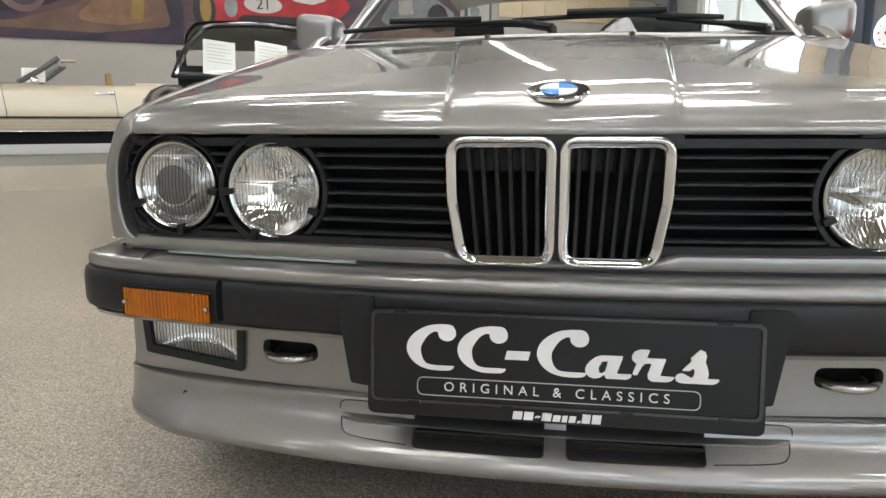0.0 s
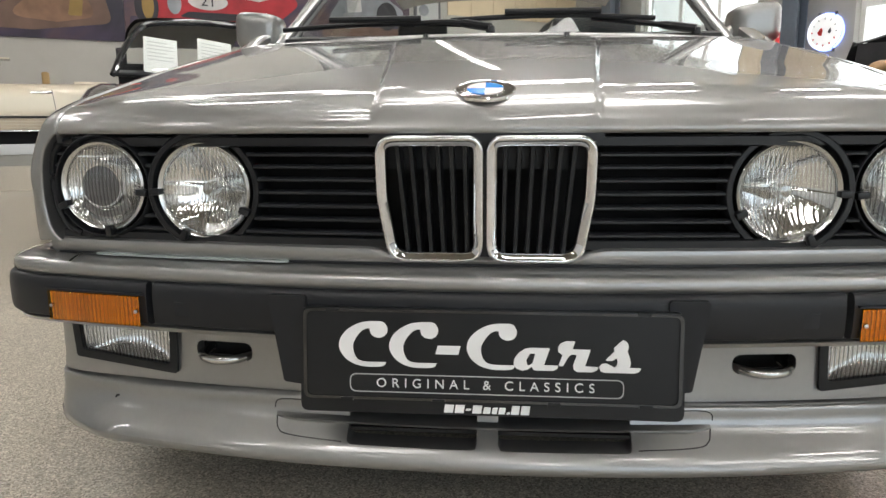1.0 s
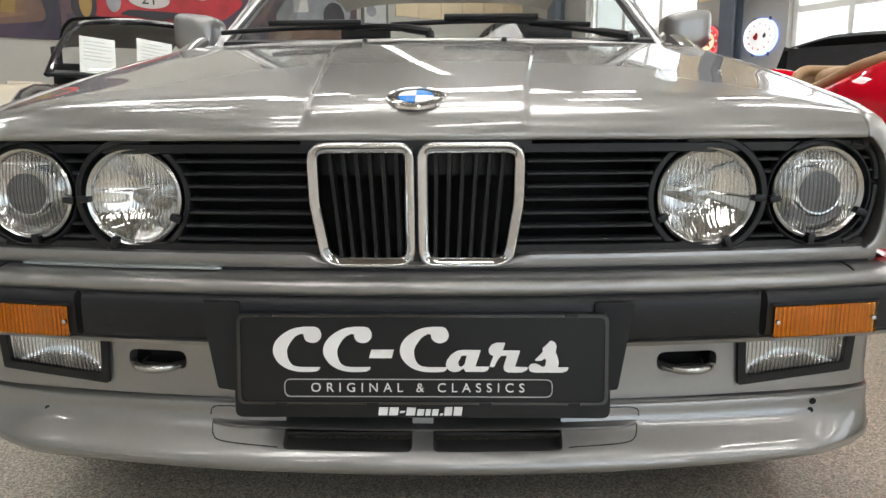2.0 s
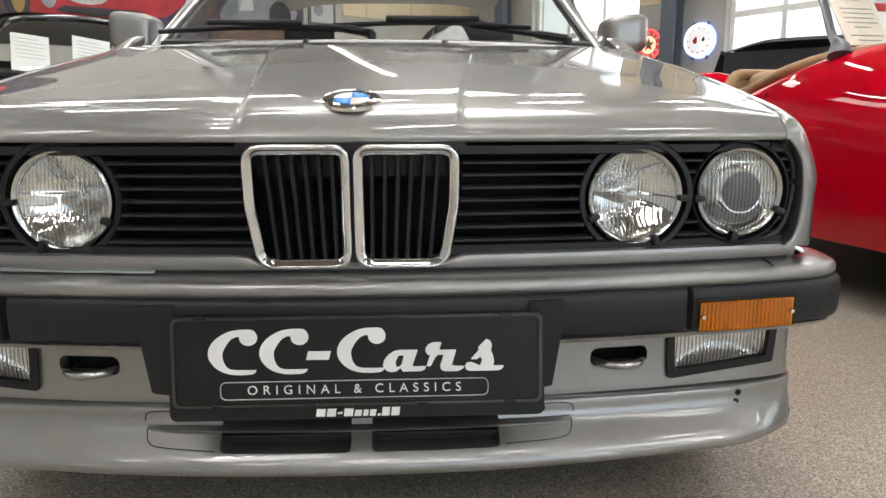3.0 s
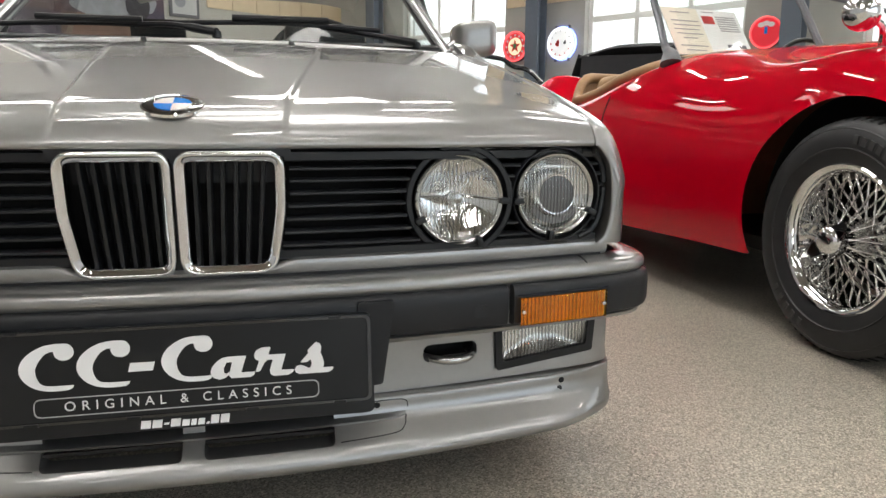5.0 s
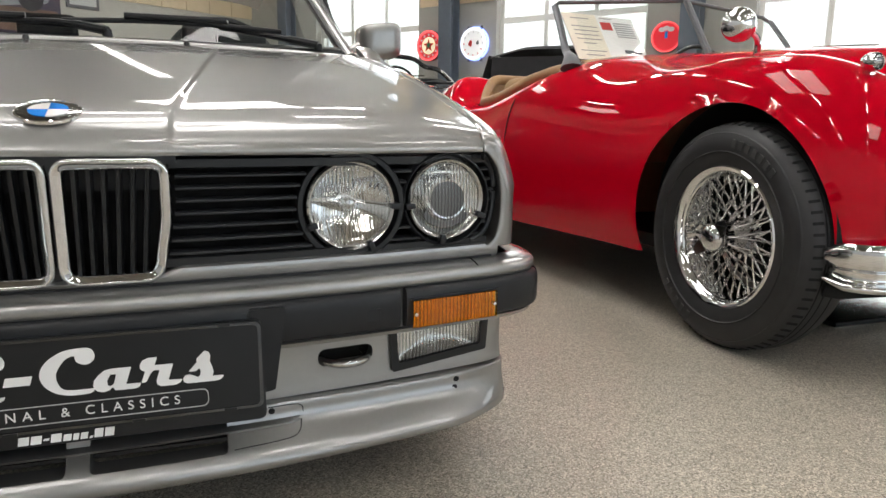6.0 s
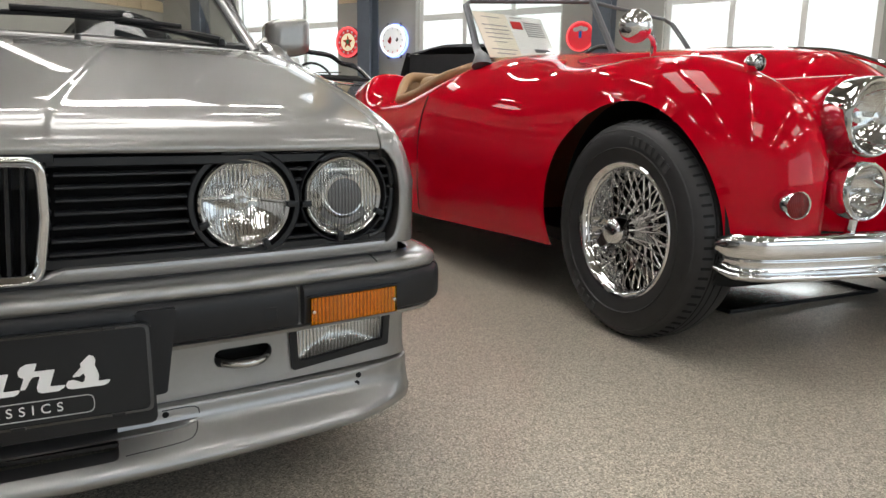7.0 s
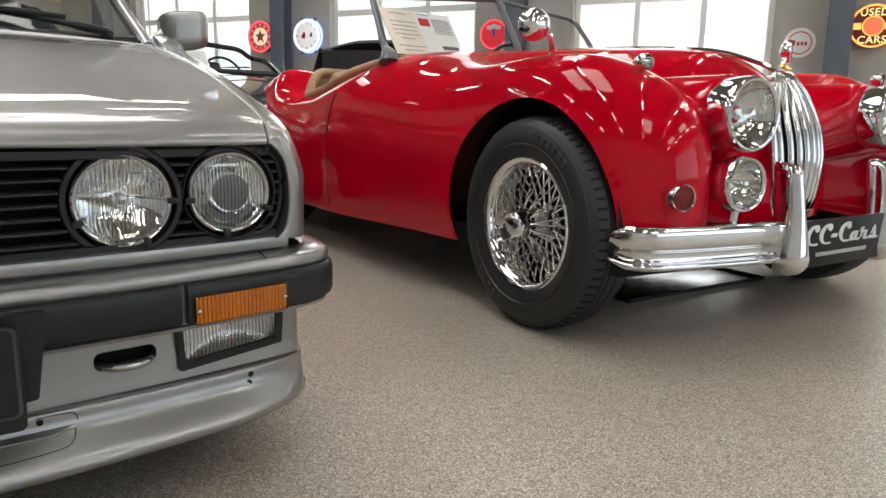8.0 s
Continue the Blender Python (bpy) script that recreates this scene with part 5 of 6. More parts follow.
NB = 110
betas = np.radians(np.concatenate([np.linspace(-15, 88, NB - 1), [90]]))
FAN, Y_FRONT, Y_BACK = 80, 0.62, 3.6
stations = [(0, Y_FRONT, math.sin(t), -math.cos(t)) for t in np.linspace(0.0, math.pi / 2, FAN, endpoint=False)]
stations += [(1, y, 1.0, 0.0) for y in np.linspace(Y_FRONT, Y_BACK, 190, endpoint=False)]
stations += [(2, Y_BACK, math.cos(t), math.sin(t)) for t in np.linspace(0, math.pi / 2, 40)]
org = np.array([[(0.0, y0, 0.47)] * NB for _, y0, _, _ in stations])
ways = np.array([[(-sx * math.cos(b), sy * math.cos(b), math.sin(b)) for b in betas] for _, _, sx, sy in stations])
SHELL = shoot(org, ways)


def soften(shell, passes):
    """Evens out the reach of the rays along the car, most on the door and the wing's long fall."""
    reach = np.linalg.norm(shell - org, axis=-1)
    y = shell[..., 1]
    share = np.clip((y - 0.55) / 0.5, 0, 1) * np.clip((3.3 - y) / 0.3, 0, 1)
    for _ in range(passes):
        even = reach.copy()
        even[1:-1] = 0.25 * reach[:-2] + 0.5 * reach[1:-1] + 0.25 * reach[2:]
        even[:, 1:-1] = 0.15 * even[:, :-2] + 0.7 * even[:, 1:-1] + 0.15 * even[:, 2:]
        reach += share * (even - reach)
    return org + ways * reach[..., None]


SHELL = soften(SHELL, 60)
WHEEL_Y, WHEEL_Z, ARCH = 0.665, 0.352, 0.374


def roadster_half(s):
    p = SHELL.copy()
    ns, nb = p.shape[:2]
    keep = np.ones((ns, nb), bool)
    for wy, wz, rr in ((WHEEL_Y + 0.02, WHEEL_Z + 0.033, ARCH), (3.27, WHEEL_Z + 0.02, 0.34)):
        dy, dz = p[..., 1] - wy, p[..., 2] - wz
        r = np.hypot(dy, dz)
        low = (p[..., 0] < -0.45) & (p[..., 2] < 0.80)
        inside = low & (r < rr)
        keep &= ~inside
        near = low & (r < rr + 0.024) & ~inside
        k = np.where(near, rr / np.maximum(r, 1e-6), 1.0)
        p[..., 1] = wy + dy * k
        p[..., 2] = wz + dz * k
        edge = np.stack((np.zeros(near.sum()), p[..., 1][near], p[..., 2][near]), -1)
        p[..., 0][near] = shoot(edge, np.tile((-1.0, 0.0, 0.0), (len(edge), 1)))[:, 0]
    # open cockpit
    ex = (np.abs(p[..., 0]) / 0.765) ** 4 + (np.abs(p[..., 1] - 2.475) / 0.575) ** 4
    keep &= ~((p[..., 1] < 0.40) & (p[..., 2] < 0.31))
    cock = (ex < 1.0) & (p[..., 2] > 0.66)
    keep &= ~cock
    verts = p.reshape(-1, 3) * np.array((s, 1, 1)) if s < 0 else p.reshape(-1, 3)
    faces = [q for q in grid_faces(ns, nb) if all(keep.reshape(-1)[i] for i in q)]
    return verts, faces


for s in (1, -1):
    v, f = roadster_half(s)
    bm = bmesh.new()
    vs = [bm.verts.new(c) for c in v]
    for q in f:
        bm.faces.new([vs[i] for i in q])
    bmesh.ops.remove_doubles(bm, verts=bm.verts, dist=0.00002)
    bmesh.ops.delete(bm, geom=[w for w in bm.verts if not w.link_faces], context="VERTS")
    part("body_side", bm, RED, roadster, sharp=75)

# arch liners and underside, their shade put into the near-black colour; cockpit tub
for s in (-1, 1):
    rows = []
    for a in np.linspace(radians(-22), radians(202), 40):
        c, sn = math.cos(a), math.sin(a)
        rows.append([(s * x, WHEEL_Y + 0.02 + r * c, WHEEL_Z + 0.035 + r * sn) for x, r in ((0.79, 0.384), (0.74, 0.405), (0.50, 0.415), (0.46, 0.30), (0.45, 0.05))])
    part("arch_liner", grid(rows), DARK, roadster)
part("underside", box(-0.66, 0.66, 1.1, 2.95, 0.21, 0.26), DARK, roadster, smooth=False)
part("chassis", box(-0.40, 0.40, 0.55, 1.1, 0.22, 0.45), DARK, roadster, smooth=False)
part("cockpit_tub", box(-0.62, 0.62, 1.85, 3.05, 0.26, 0.50), TAN, roadster, "tan leather cockpit lining")
rim = []
for a in np.linspace(0, 2 * math.pi, 72, endpoint=False):
    c, sn = math.cos(a), math.sin(a)
    x = 0.765 * math.copysign(abs(c) ** 0.5, c)
    y = 2.475 + 0.575 * math.copysign(abs(sn) ** 0.5, sn)
    zz = np.linspace(1.1, 0.5, 240)
    inside = roadster_field(np.full(240, x), np.full(240, y), zz) < 0
    z = float(zz[inside.argmax()]) if inside.any() else 0.8
    rim.append((x, y, z + 0.012 + max(0.0, 0.925 - z) * ease((y - 2.86) / 0.14)))
part("cockpit_rim", tube(rim, 0.030, 12, closed=True), TAN, roadster, "rolled tan leather cockpit edge")
part("cockpit_lining", grid([[(x, y, z - 0.005) for x, y, z in rim], [(x * 0.985, 2.49 + (y - 2.49) * 0.97, z - 0.10) for x, y, z in rim], [(x * 0.97, 2.49 + (y - 2.49) * 0.96, 0.48) for x, y, z in rim]], wrap_v=True), TAN, roadster, "tan leather side lining")
for s in (-1, 1):
    part("seat", box(s * 0.31 - 0.27, s * 0.31 + 0.27, 2.70, 2.96, 0.45, 0.945, 0.085, 6), TAN, roadster, "tan leather seat back")

def surface_z(x, y):
    zz = np.linspace(1.1, 0.5, 300)
    inside = roadster_field(np.full(300, x), np.full(300, y), zz) < 0
    return float(zz[inside.argmax()])


# windscreen: grey stanchions and chrome frame
for s in (-1, 1):
    part("screen_stanchion", tube(cr([(s * 0.748, 1.80, surface_z(0.748, 1.80) - 0.008), (s * 0.728, 1.85, surface_z(0.728, 1.85) + 0.030), (s * 0.70, 1.95, 1.02), (s * 0.68, 2.05, 1.14), (s * 0.665, 2.14, 1.245)], 18), [0.052, 0.046, 0.040, 0.034, 0.029, 0.025, 0.022, 0.020] + [0.019] * 10, 12, flat=0.6), STEELGREY, roadster, "grey metal windscreen stanchion")
    pane = [(s * 0.685, 1.99, 0.98), (s * 0.012, 1.80, 1.005), (s * 0.012, 2.02, 1.29), (s * 0.66, 2.16, 1.255)]
    q = part("screen_pane", (pane, [(0, 1, 2, 3)]), GLASS, roadster, "clear flat windscreen pane")
    q.visible_shadow = False
    part("screen_frame", tube([(s * 0.665, 2.15, 1.245), (s * 0.63, 2.165, 1.268), (s * 0.012, 2.02, 1.295)], 0.010, 8), STEELGREY, roadster)
part("screen_post", tube([(0, 1.79, 0.99), (0, 2.02, 1.31)], 0.017, 8), STEELGREY, roadster)
part("screen_foot", tube([(-0.64, 1.96, 0.965), (0, 1.78, 1.0), (0.64, 1.96, 0.965)], 0.009, 8), CHROME, roadster)
part("steering_wheel", tube([(0.30 + 0.2 * math.cos(a), 2.22 + 0.06 * math.sin(a), 0.92 + 0.19 * math.sin(a)) for a in np.linspace(0, 2 * math.pi, 36, endpoint=False)], 0.012, 8, closed=True), PLASTIC, roadster)

# price sheet behind the screen
PALEBAR = mat("grey_print", (0.30, 0.29, 0.28), 0.6)
sheet = thing("price_sheet", "cream and white price sheet propped behind the windscreen", "sign", pose(JX - 0.415, 2.06, 1.090, -34, 0, 10) @ Matrix.Scale(1.15, 4))
part("paper", box(-0.20, 0.20, -0.0015, 0.0015, -0.11, 0.13), PAPER, sheet, smooth=False)
part("left_page", box(-0.20, -0.015, -0.003, -0.0018, -0.11, 0.13), CREAMPAPER, sheet, smooth=False)
part("photo", box(0.0, 0.06, -0.0032, -0.0018, 0.055, 0.095), SIGN_RED, sheet, smooth=False)
for k, (x0, x1, z) in enumerate(((-0.16, -0.06, 0.105), (-0.17, -0.03, 0.062), (-0.165, -0.03, 0.04), (-0.17, -0.04, 0.018), (-0.165, -0.03, -0.004), (-0.14, -0.07, -0.026), (-0.17, -0.03, -0.065), (-0.15, -0.05, -0.087), (0.005, 0.075, 0.115))):
    part("bar", box(x0, x1, -0.0045, -0.0034, z - 0.0018, z + 0.0018), PALEBAR, sheet, smooth=False)
for k in range(7):
    part("bar", box(0.075, 0.18, -0.0045, -0.0018, 0.092 - k * 0.012, 0.096 - k * 0.012), INKLIGHT, sheet, smooth=False)
part("bar", box(0.08, 0.175, -0.0045, -0.0018, -0.066, -0.050), INK, sheet, smooth=False)

# wire wheel
SPOKE = mat("bright_spoke_metal", (0.90, 0.89, 0.87), 0.22, 1.0, noise=0.04, scale=40)
def wire_wheel(name, x, y, s):
    w = part(name, lathe([(0.208, 0.075), (0.222, 0.083), (0.25, 0.094), (0.285, 0.098), (0.312, 0.094), (0.328, 0.085), (0.341, 0.070), (0.3475, 0.05), (0.350, 0.0), (0.3475, -0.05), (0.335, -0.08), (0.30, -0.095), (0.25, -0.094), (0.208, -0.075)], 96, "x"), TYRE, roadster, "black tyre with tread blocks on a chrome wire wheel", m=pose(x, y, WHEEL_Z) @ Matrix.Scale(s, 4, (1, 0, 0)))
    for r0, dx in ((0.262, 0.0975), (0.318, 0.0915)):
        part("sidewall_rib", lathe([(r0 - 0.003, dx - 0.003), (r0, dx + 0.0015), (r0 + 0.003, dx - 0.003)], 72, "x"), TYRE, w)
    for a in list(np.linspace(0.15, 0.75, 7)) + list(np.linspace(3.5, 4.0, 5)):
        part("sidewall_mark", box(0.0965, 0.1005, -0.008, 0.008, 0.277, 0.302), mat("tyre_print", (0.045, 0.045, 0.046), 0.6), w, m=Matrix.Rotation(a, 4, "X"), smooth=False)
    groove = mesh_of("tread_groove", *(lambda v: (v, [(0, 1, 2, 3), (4, 7, 6, 5), (0, 4, 5, 1), (1, 5, 6, 2), (2, 6, 7, 3), (3, 7, 4, 0)]))([(a, b, c) for a in (0.045, 0.074) for b, c in ((-0.0025, 0.34), (0.0025, 0.34), (0.004, 0.3505 - (a - 0.045) * 0.3), (-0.004, 0.3505 - (a - 0.045) * 0.3))]), DARK, False)
    for k in range(72):
        part("tread_groove", groove, DARK, w, m=Matrix.Rotation(k * math.pi / 36, 4, "X"))
    for dx in (-0.02, 0.012, 0.036):
        part("tread_channel", lathe([(0.3505, dx - 0.003), (0.3512, dx), (0.3505, dx + 0.003)], 72, "x"), DARK, w)
    rimp = part("rim", lathe([(0.196, 0.068), (0.2, 0.077), (0.207, 0.085), (0.216, 0.088), (0.2205, 0.084), (0.219, 0.077), (0.212, 0.074), (0.2, 0.066), (0.192, 0.05), (0.185, 0.02), (0.17, 0.0), (0.17, -0.06), (0.185, -0.08), (0.195, -0.08), (0.195, 0.06)], 96, "x"), CHROME, w, "polished chrome rim", sharp=60)
    part("hub", lathe([(0.0, 0.098), (0.034, 0.098), (0.040, 0.090), (0.040, 0.045), (0.048, 0.03), (0.052, 0.0), (0.066, -0.02), (0.072, -0.06)], 40, "x"), SPOKE, w)
    part("hub_shell", lathe([(0.050, 0.02), (0.060, 0.0), (0.070, -0.01), (0.074, -0.03), (0.070, -0.05)], 40, "x"), CHROME, w)
    # near-black disc added for the dark depth behind the spokes
    part("spoke_backing", lathe([(0.0, -0.055), (0.12, -0.055), (0.145, -0.06), (0.165, -0.09)], 40, "x"), DARK, w, "near-black disc standing in for the shade behind the spokes")
    part("spinner", lathe([(0.0, 0.136), (0.020, 0.135), (0.034, 0.129), (0.044, 0.116), (0.047, 0.100), (0.046, 0.085), (0.040, 0.06)], 40, "x"), CHROME, w)
    for k in range(2):
        part("spinner_ear", prism(rounded([(-0.030, 0.015), (0.030, 0.015), (0.016, 0.080), (-0.008, 0.088)], 0.006), -0.009, 0.009), CHROME, w, m=Matrix.Translation((0.112, 0, 0)) @ Matrix.Rotation(0.9 + k * math.pi, 4, "X") @ Matrix.Rotation(math.pi / 2, 4, "Z"))
    spokes = []
    for layer, (hx, hr, rx, rr, n, tw) in enumerate(((0.088, 0.040, 0.030, 0.186, 28, 0.17), (0.0, 0.060, 0.052, 0.190, 30, 0.20))):
        for sg in (-1, 1):
            a0 = np.array((hx, 0, hr))
            a1 = np.array((rx, rr * math.sin(sg * tw), rr * math.cos(sg * tw)))
            spokes.append((mesh_of("spoke", *tube([a0, a1], 0.0036, 6), SPOKE), n // 2, layer * 0.1 + (0.13 if sg > 0 else 0)))
    for me, n, off in spokes:
        for k in range(n):
            part("spoke", me, SPOKE, w, m=Matrix.Rotation(off + k * 2 * math.pi / n, 4, "X"))
    nip = mesh_of("nipple", *lathe([(0.0, 0.0), (0.0045, 0.0), (0.004, 0.012), (0.002, 0.014)], 8, "z"), CHROME)
    for k in range(36):
        part("nipple", nip, CHROME, w, m=Matrix.Rotation(k * math.pi / 18, 4, "X") @ Matrix.Translation((0.028 + 0.02 * (k % 2), 0, 0.174)))
    return w


wire_wheel("front_wheel", -0.765, WHEEL_Y, -1)
wire_wheel("front_wheel", 0.765, WHEEL_Y, 1)
for s in (-1, 1):
    part("rear_tyre", lathe([(0.2, 0.07), (0.25, 0.09), (0.31, 0.09), (0.345, 0.06), (0.35, 0), (0.345, -0.06), (0.31, -0.09), (0.2, -0.07)], 48, "x"), TYRE, roadster, m=pose(s * 0.70, 3.27, WHEEL_Z))


# lamps on the nose
def round_lamp(name, x, y, z, r, depth, lens_mat, label, yaw=0, tilt=0, bowl=True):
    ob = part(name, lathe([(r * 0.86, -0.004), (r * 0.88, -0.010), (r * 0.95, -0.012), (r, -0.006), (r * 1.02, 0.01), (r * 1.0, depth * 0.4), (r * 0.8, depth * 0.8), (r * 0.35, depth), (0.0, depth)], 64), CHROME, roadster, label, m=pose(x, y, z, tilt, 0, yaw), sharp=60)
    ri = r * 0.87
    g = part("lens", lathe([(ri * k, -0.004 - r * 0.16 * (1 - k * k)) for k in np.linspace(1, 0, 14)], 56), lens_mat, ob)
    g.visible_shadow = False
    if bowl:
        part("reflector", lathe([(ri, 0.0), (ri * 0.9, 0.02), (ri * 0.6, 0.05), (ri * 0.2, 0.065), (0, 0.066)], 48), REFLECTOR, ob)
        part("bulb_cap", lathe([(0.0, -0.012), (r * 0.14, -0.008), (r * 0.16, 0.0), (r * 0.16, 0.06)], 20), CHROME, ob)
    return ob


for s in (-1, 1):
    round_lamp("headlamp", s * 0.400, 0.175, 0.716, 0.110, 0.17, LENS, "large round headlamp in a chrome shell", s * 4)
    round_lamp("driving_lamp", s * 0.476, 0.125, 0.518, 0.079, 0.10, LENS, "round chrome driving lamp on the bumper", s * 4)
    part("lamp_stalk", tube([(s * 0.466, 0.155, 0.45), (s * 0.466, 0.165, 0.37)], 0.014, 8), CHROME, roadster)
    round_lamp("turn_lamp", s * 0.692, 0.165, 0.486, 0.039, 0.075, RED_LENS, "small round red lens in a chrome rim", s * 12, bowl=False)
    round_lamp("side_lamp", s * 0.655, 0.365, 0.862, 0.024, 0.035, LENS, "small chrome side lamp on the wing", 0, bowl=False)
    # bumper half with two ribs, and its overrider
    pts = cr([(s * 0.785, 0.315), (s * 0.780, 0.270), (s * 0.755, 0.226), (s * 0.70, 0.20), (s * 0.55, 0.165), (s * 0.40, 0.14), (s * 0.27, 0.125)], 40)
    sec = [tuple(q) for q in cr([(-0.012, 0.048), (0.0, 0.062), (0.012, 0.066), (0.024, 0.058), (0.030, 0.042), (0.028, 0.015), (0.020, -0.002), (0.012, -0.010), (0.010, -0.030), (0.018, -0.039), (0.028, -0.045), (0.029, -0.055), (0.018, -0.062), (-0.012, -0.056)], 40)]
    rows = []
    for i, p in enumerate(pts):
        a, b = pts[max(i - 1, 0)], pts[min(i + 1, len(pts) - 1)]
        t = (b - a) / np.linalg.norm(b - a)
        nrm = np.array((t[1], -t[0])) * s
        if nrm[1] > 0 and abs(p[0]) < 0.77:
            nrm = -nrm
        if abs(p[0]) >= 0.77 and nrm[0] * s < 0:
            nrm = -nrm
        k = 0.35 + 0.65 * min(1, i / 5)
        rows.append([(p[0] + nrm[0] * d, p[1] + nrm[1] * d, 0.337 + h * (0.6 + 0.4 * k)) for d, h in sec])
    bp = part("bumper_half", grid(rows, wrap_v=True), CHROME, roadster, "ribbed chrome bumper", sharp=60)
    for x in (0.78, 0.62):
        part("bumper_bolt", lathe([(0.0, -0.010), (0.007, -0.008), (0.010, 0.0)], 16), CHROME, bp, m=pose(s * x, 0.20 if x < 0.7 else 0.245, 0.333, 0, 0, s * 20 if x < 0.7 else s * 50))
    orows = []
    for t in np.linspace(0, 1, 30):
        z = 0.232 + 0.345 * t
        end = max(0.02, 1 - max(0.0, 1 - min(t / 0.20, (1 - t) / 0.09)) ** 2) ** 0.5
        wv = (0.052 - 0.026 * ease(t * 1.5)) * end
        dep = (0.075 - 0.022 * t) * end
        orows.append([(s * 0.262 + wv * math.copysign(abs(math.cos(a)) ** 0.8, math.cos(a)), 0.105 - dep * max(0, math.sin(a)) + 0.035 * max(0, -math.sin(a)) + 0.035 * t, z) for a in np.linspace(0, 2 * math.pi, 24, endpoint=False)])
    part("overrider", grid(orows, wrap_v=True), CHROME, roadster, "tall chrome overrider")

# grille: shell and nine upright bars that lean back
def grille_pt(x, t):
    """t from the foot to the head."""
    z = 0.40 + 0.45 * t
    bow = 0.055 * math.sin(math.pi * (0.25 + 0.6 * t))
    return (x, 0.295 - bow + 0.16 * max(0, t - 0.35) ** 1.6 + 1.6 * x * x, z)


def grille_w(t):
    return 0.132 * (1 - max(0, (t - 0.55) / 0.45) ** 2.2 * 0.75) * (0.80 + 0.2 * min(1, t / 0.4))


ends = [(-grille_w(t), t) for t in np.linspace(0, 1, 24)] + [(grille_w(t), t) for t in np.linspace(1, 0, 24)]
part("grille_shell", tube([grille_pt(x, t) for x, t in ends], 0.016, 12, closed=True, up=(0, 1, 0.01)), CHROME, roadster, "chrome grille surround")
for k in range(7):
    q = (k - 3) / 3.45
    part("grille_bar", tube([tuple(np.array(grille_pt(q * grille_w(t), t)) - (0, 0.006, 0)) for t in np.linspace(0.01, 0.97, 24)], 0.0125, 12, up=(1, 0, 0)), CHROME, roadster, "chrome grille bar")
part("grille_back", grid([[tuple(np.array(grille_pt(q * grille_w(t), t)) + (0, 0.02, 0)) for q in np.linspace(-0.98, 0.98, 9)] for t in np.linspace(0, 1, 16)]), DARK, roadster)
part("nose_badge", lathe([(0.0, -0.008), (0.018, -0.007), (0.022, 0.0)], 24), mat("gold_badge", (0.6, 0.35, 0.08), 0.25, 1.0), roadster, m=pose(0, 0.345, 0.876, -50, 0, 0))
part("bonnet_strip", tube([(0, 0.30 + 0.9 * t, float(tab(0.30 + 0.9 * t, [-0.1, 0.22, 0.37, 0.47, 0.67, 1.25, 1.75], [0.62, 0.80, 0.862, 0.905, 0.955, 0.998, 1.0]))) for t in np.linspace(0, 1, 14)], 0.008, 8), CHROME, roadster)

# round chrome mirrors on the wings
for s, x, y, turn in ((-1, -0.735, 0.79, 150), (1, 0.70, 0.78, 30)):
    mir = part("wing_mirror", lathe([(0.0, 0.045), (0.025, 0.041), (0.044, 0.028), (0.053, 0.008), (0.054, 0.0), (0.050, -0.004), (0.0, -0.004)], 40), CHROME, roadster, "round chrome wing mirror", m=pose(x, y, 1.000, 0, 0, turn))
    part("mirror_stem", tube(cr([(s * 0.64, y + 0.02, 0.86), (s * 0.645, y + 0.01, 0.92), (s * 0.66, y, 0.965), (x * 0.97, y, 0.99)], 12), 0.010, 8, up=(0, 1, 0)), CHROME, roadster)
# door gap
part("door_gap", tube([(float(shoot(np.array([[0.0, 2.08, z]]), np.array([[-1.0, 0.0, 0.0]]))[0, 0]) - 0.0003, 2.08, z) for z in np.linspace(0.25, 0.80, 14)], 0.0022, 6), DARK, roadster)

# its dealer plate
jp = thing("show_plate", "black dealer show plate under the chrome grille", "sign", pose(JX, 0.09, 0.325, 0, 0, 0))
part("holder", box(-0.265, 0.265, -0.008, 0.008, -0.075, 0.075, 0.005), SATIN, jp)
for x in (-0.2116, -0.1400, -0.0310):
    part("initial", prism(script_c(x, -0.0050), -0.0102, -0.0085), PRINT, jp, smooth=False)
for k, outline in enumerate(([(171, 25), (211, 25), (215, 40), (175, 40)], BOWL_A, STEM_A, MARK_R, MARK_S)):
    part("stroke", prism(script_mark(outline, base=-0.0050), -0.0102 - 0.00006 * k, -0.0085), PRINT, jp, smooth=False)
part("bar", box(-0.15, 0.14, -0.0102, -0.0085, -0.04, -0.028), INKLIGHT, jp, smooth=False)

# drip tray below the engine
tray = thing("drip_tray", "thin grey metal drip tray on the floor", "tray", pose(2.68, 0.95, 0.0, 0, 0, 0))
part("sheet", box(-0.42, 0.42, -0.25, 0.25, 0.001, 0.008, 0.002), DULLCHROME, tray)
part("lip", tube([(-0.42, -0.25, 0.012), (0.42, -0.25, 0.012), (0.42, 0.25, 0.012), (-0.42, 0.25, 0.012)], 0.008, 8, closed=True), PLASTIC, tray)

# ---- signs on the window wall ----
def wall_sign(name, b, z, label, out=0.0):
    return thing(name, label, "wall sign", Matrix.Translation(ROOM @ Vector((WALL_1 - out, b, z))) @ ROOM @ Matrix.Rotation(-math.pi / 2, 4, "Z"), "round wall signs")


def sign_disc(ob, name, r0, r1, y0, y1, material, label="", at=(0, 0)):
    """A ring or disc that stands out from the wall, from y0 to y1 metres."""
    prof = [(r0, -y0), (r0, -y1), (r1, -y1), (r1, -y0)] if r0 > 0 else [(0.0, -y1), (r1, -y1), (r1, -y0)]
    return part(name, lathe(prof, 56), material, ob, label, sharp=30, m=Matrix.Translation((at[0], 0, at[1])))


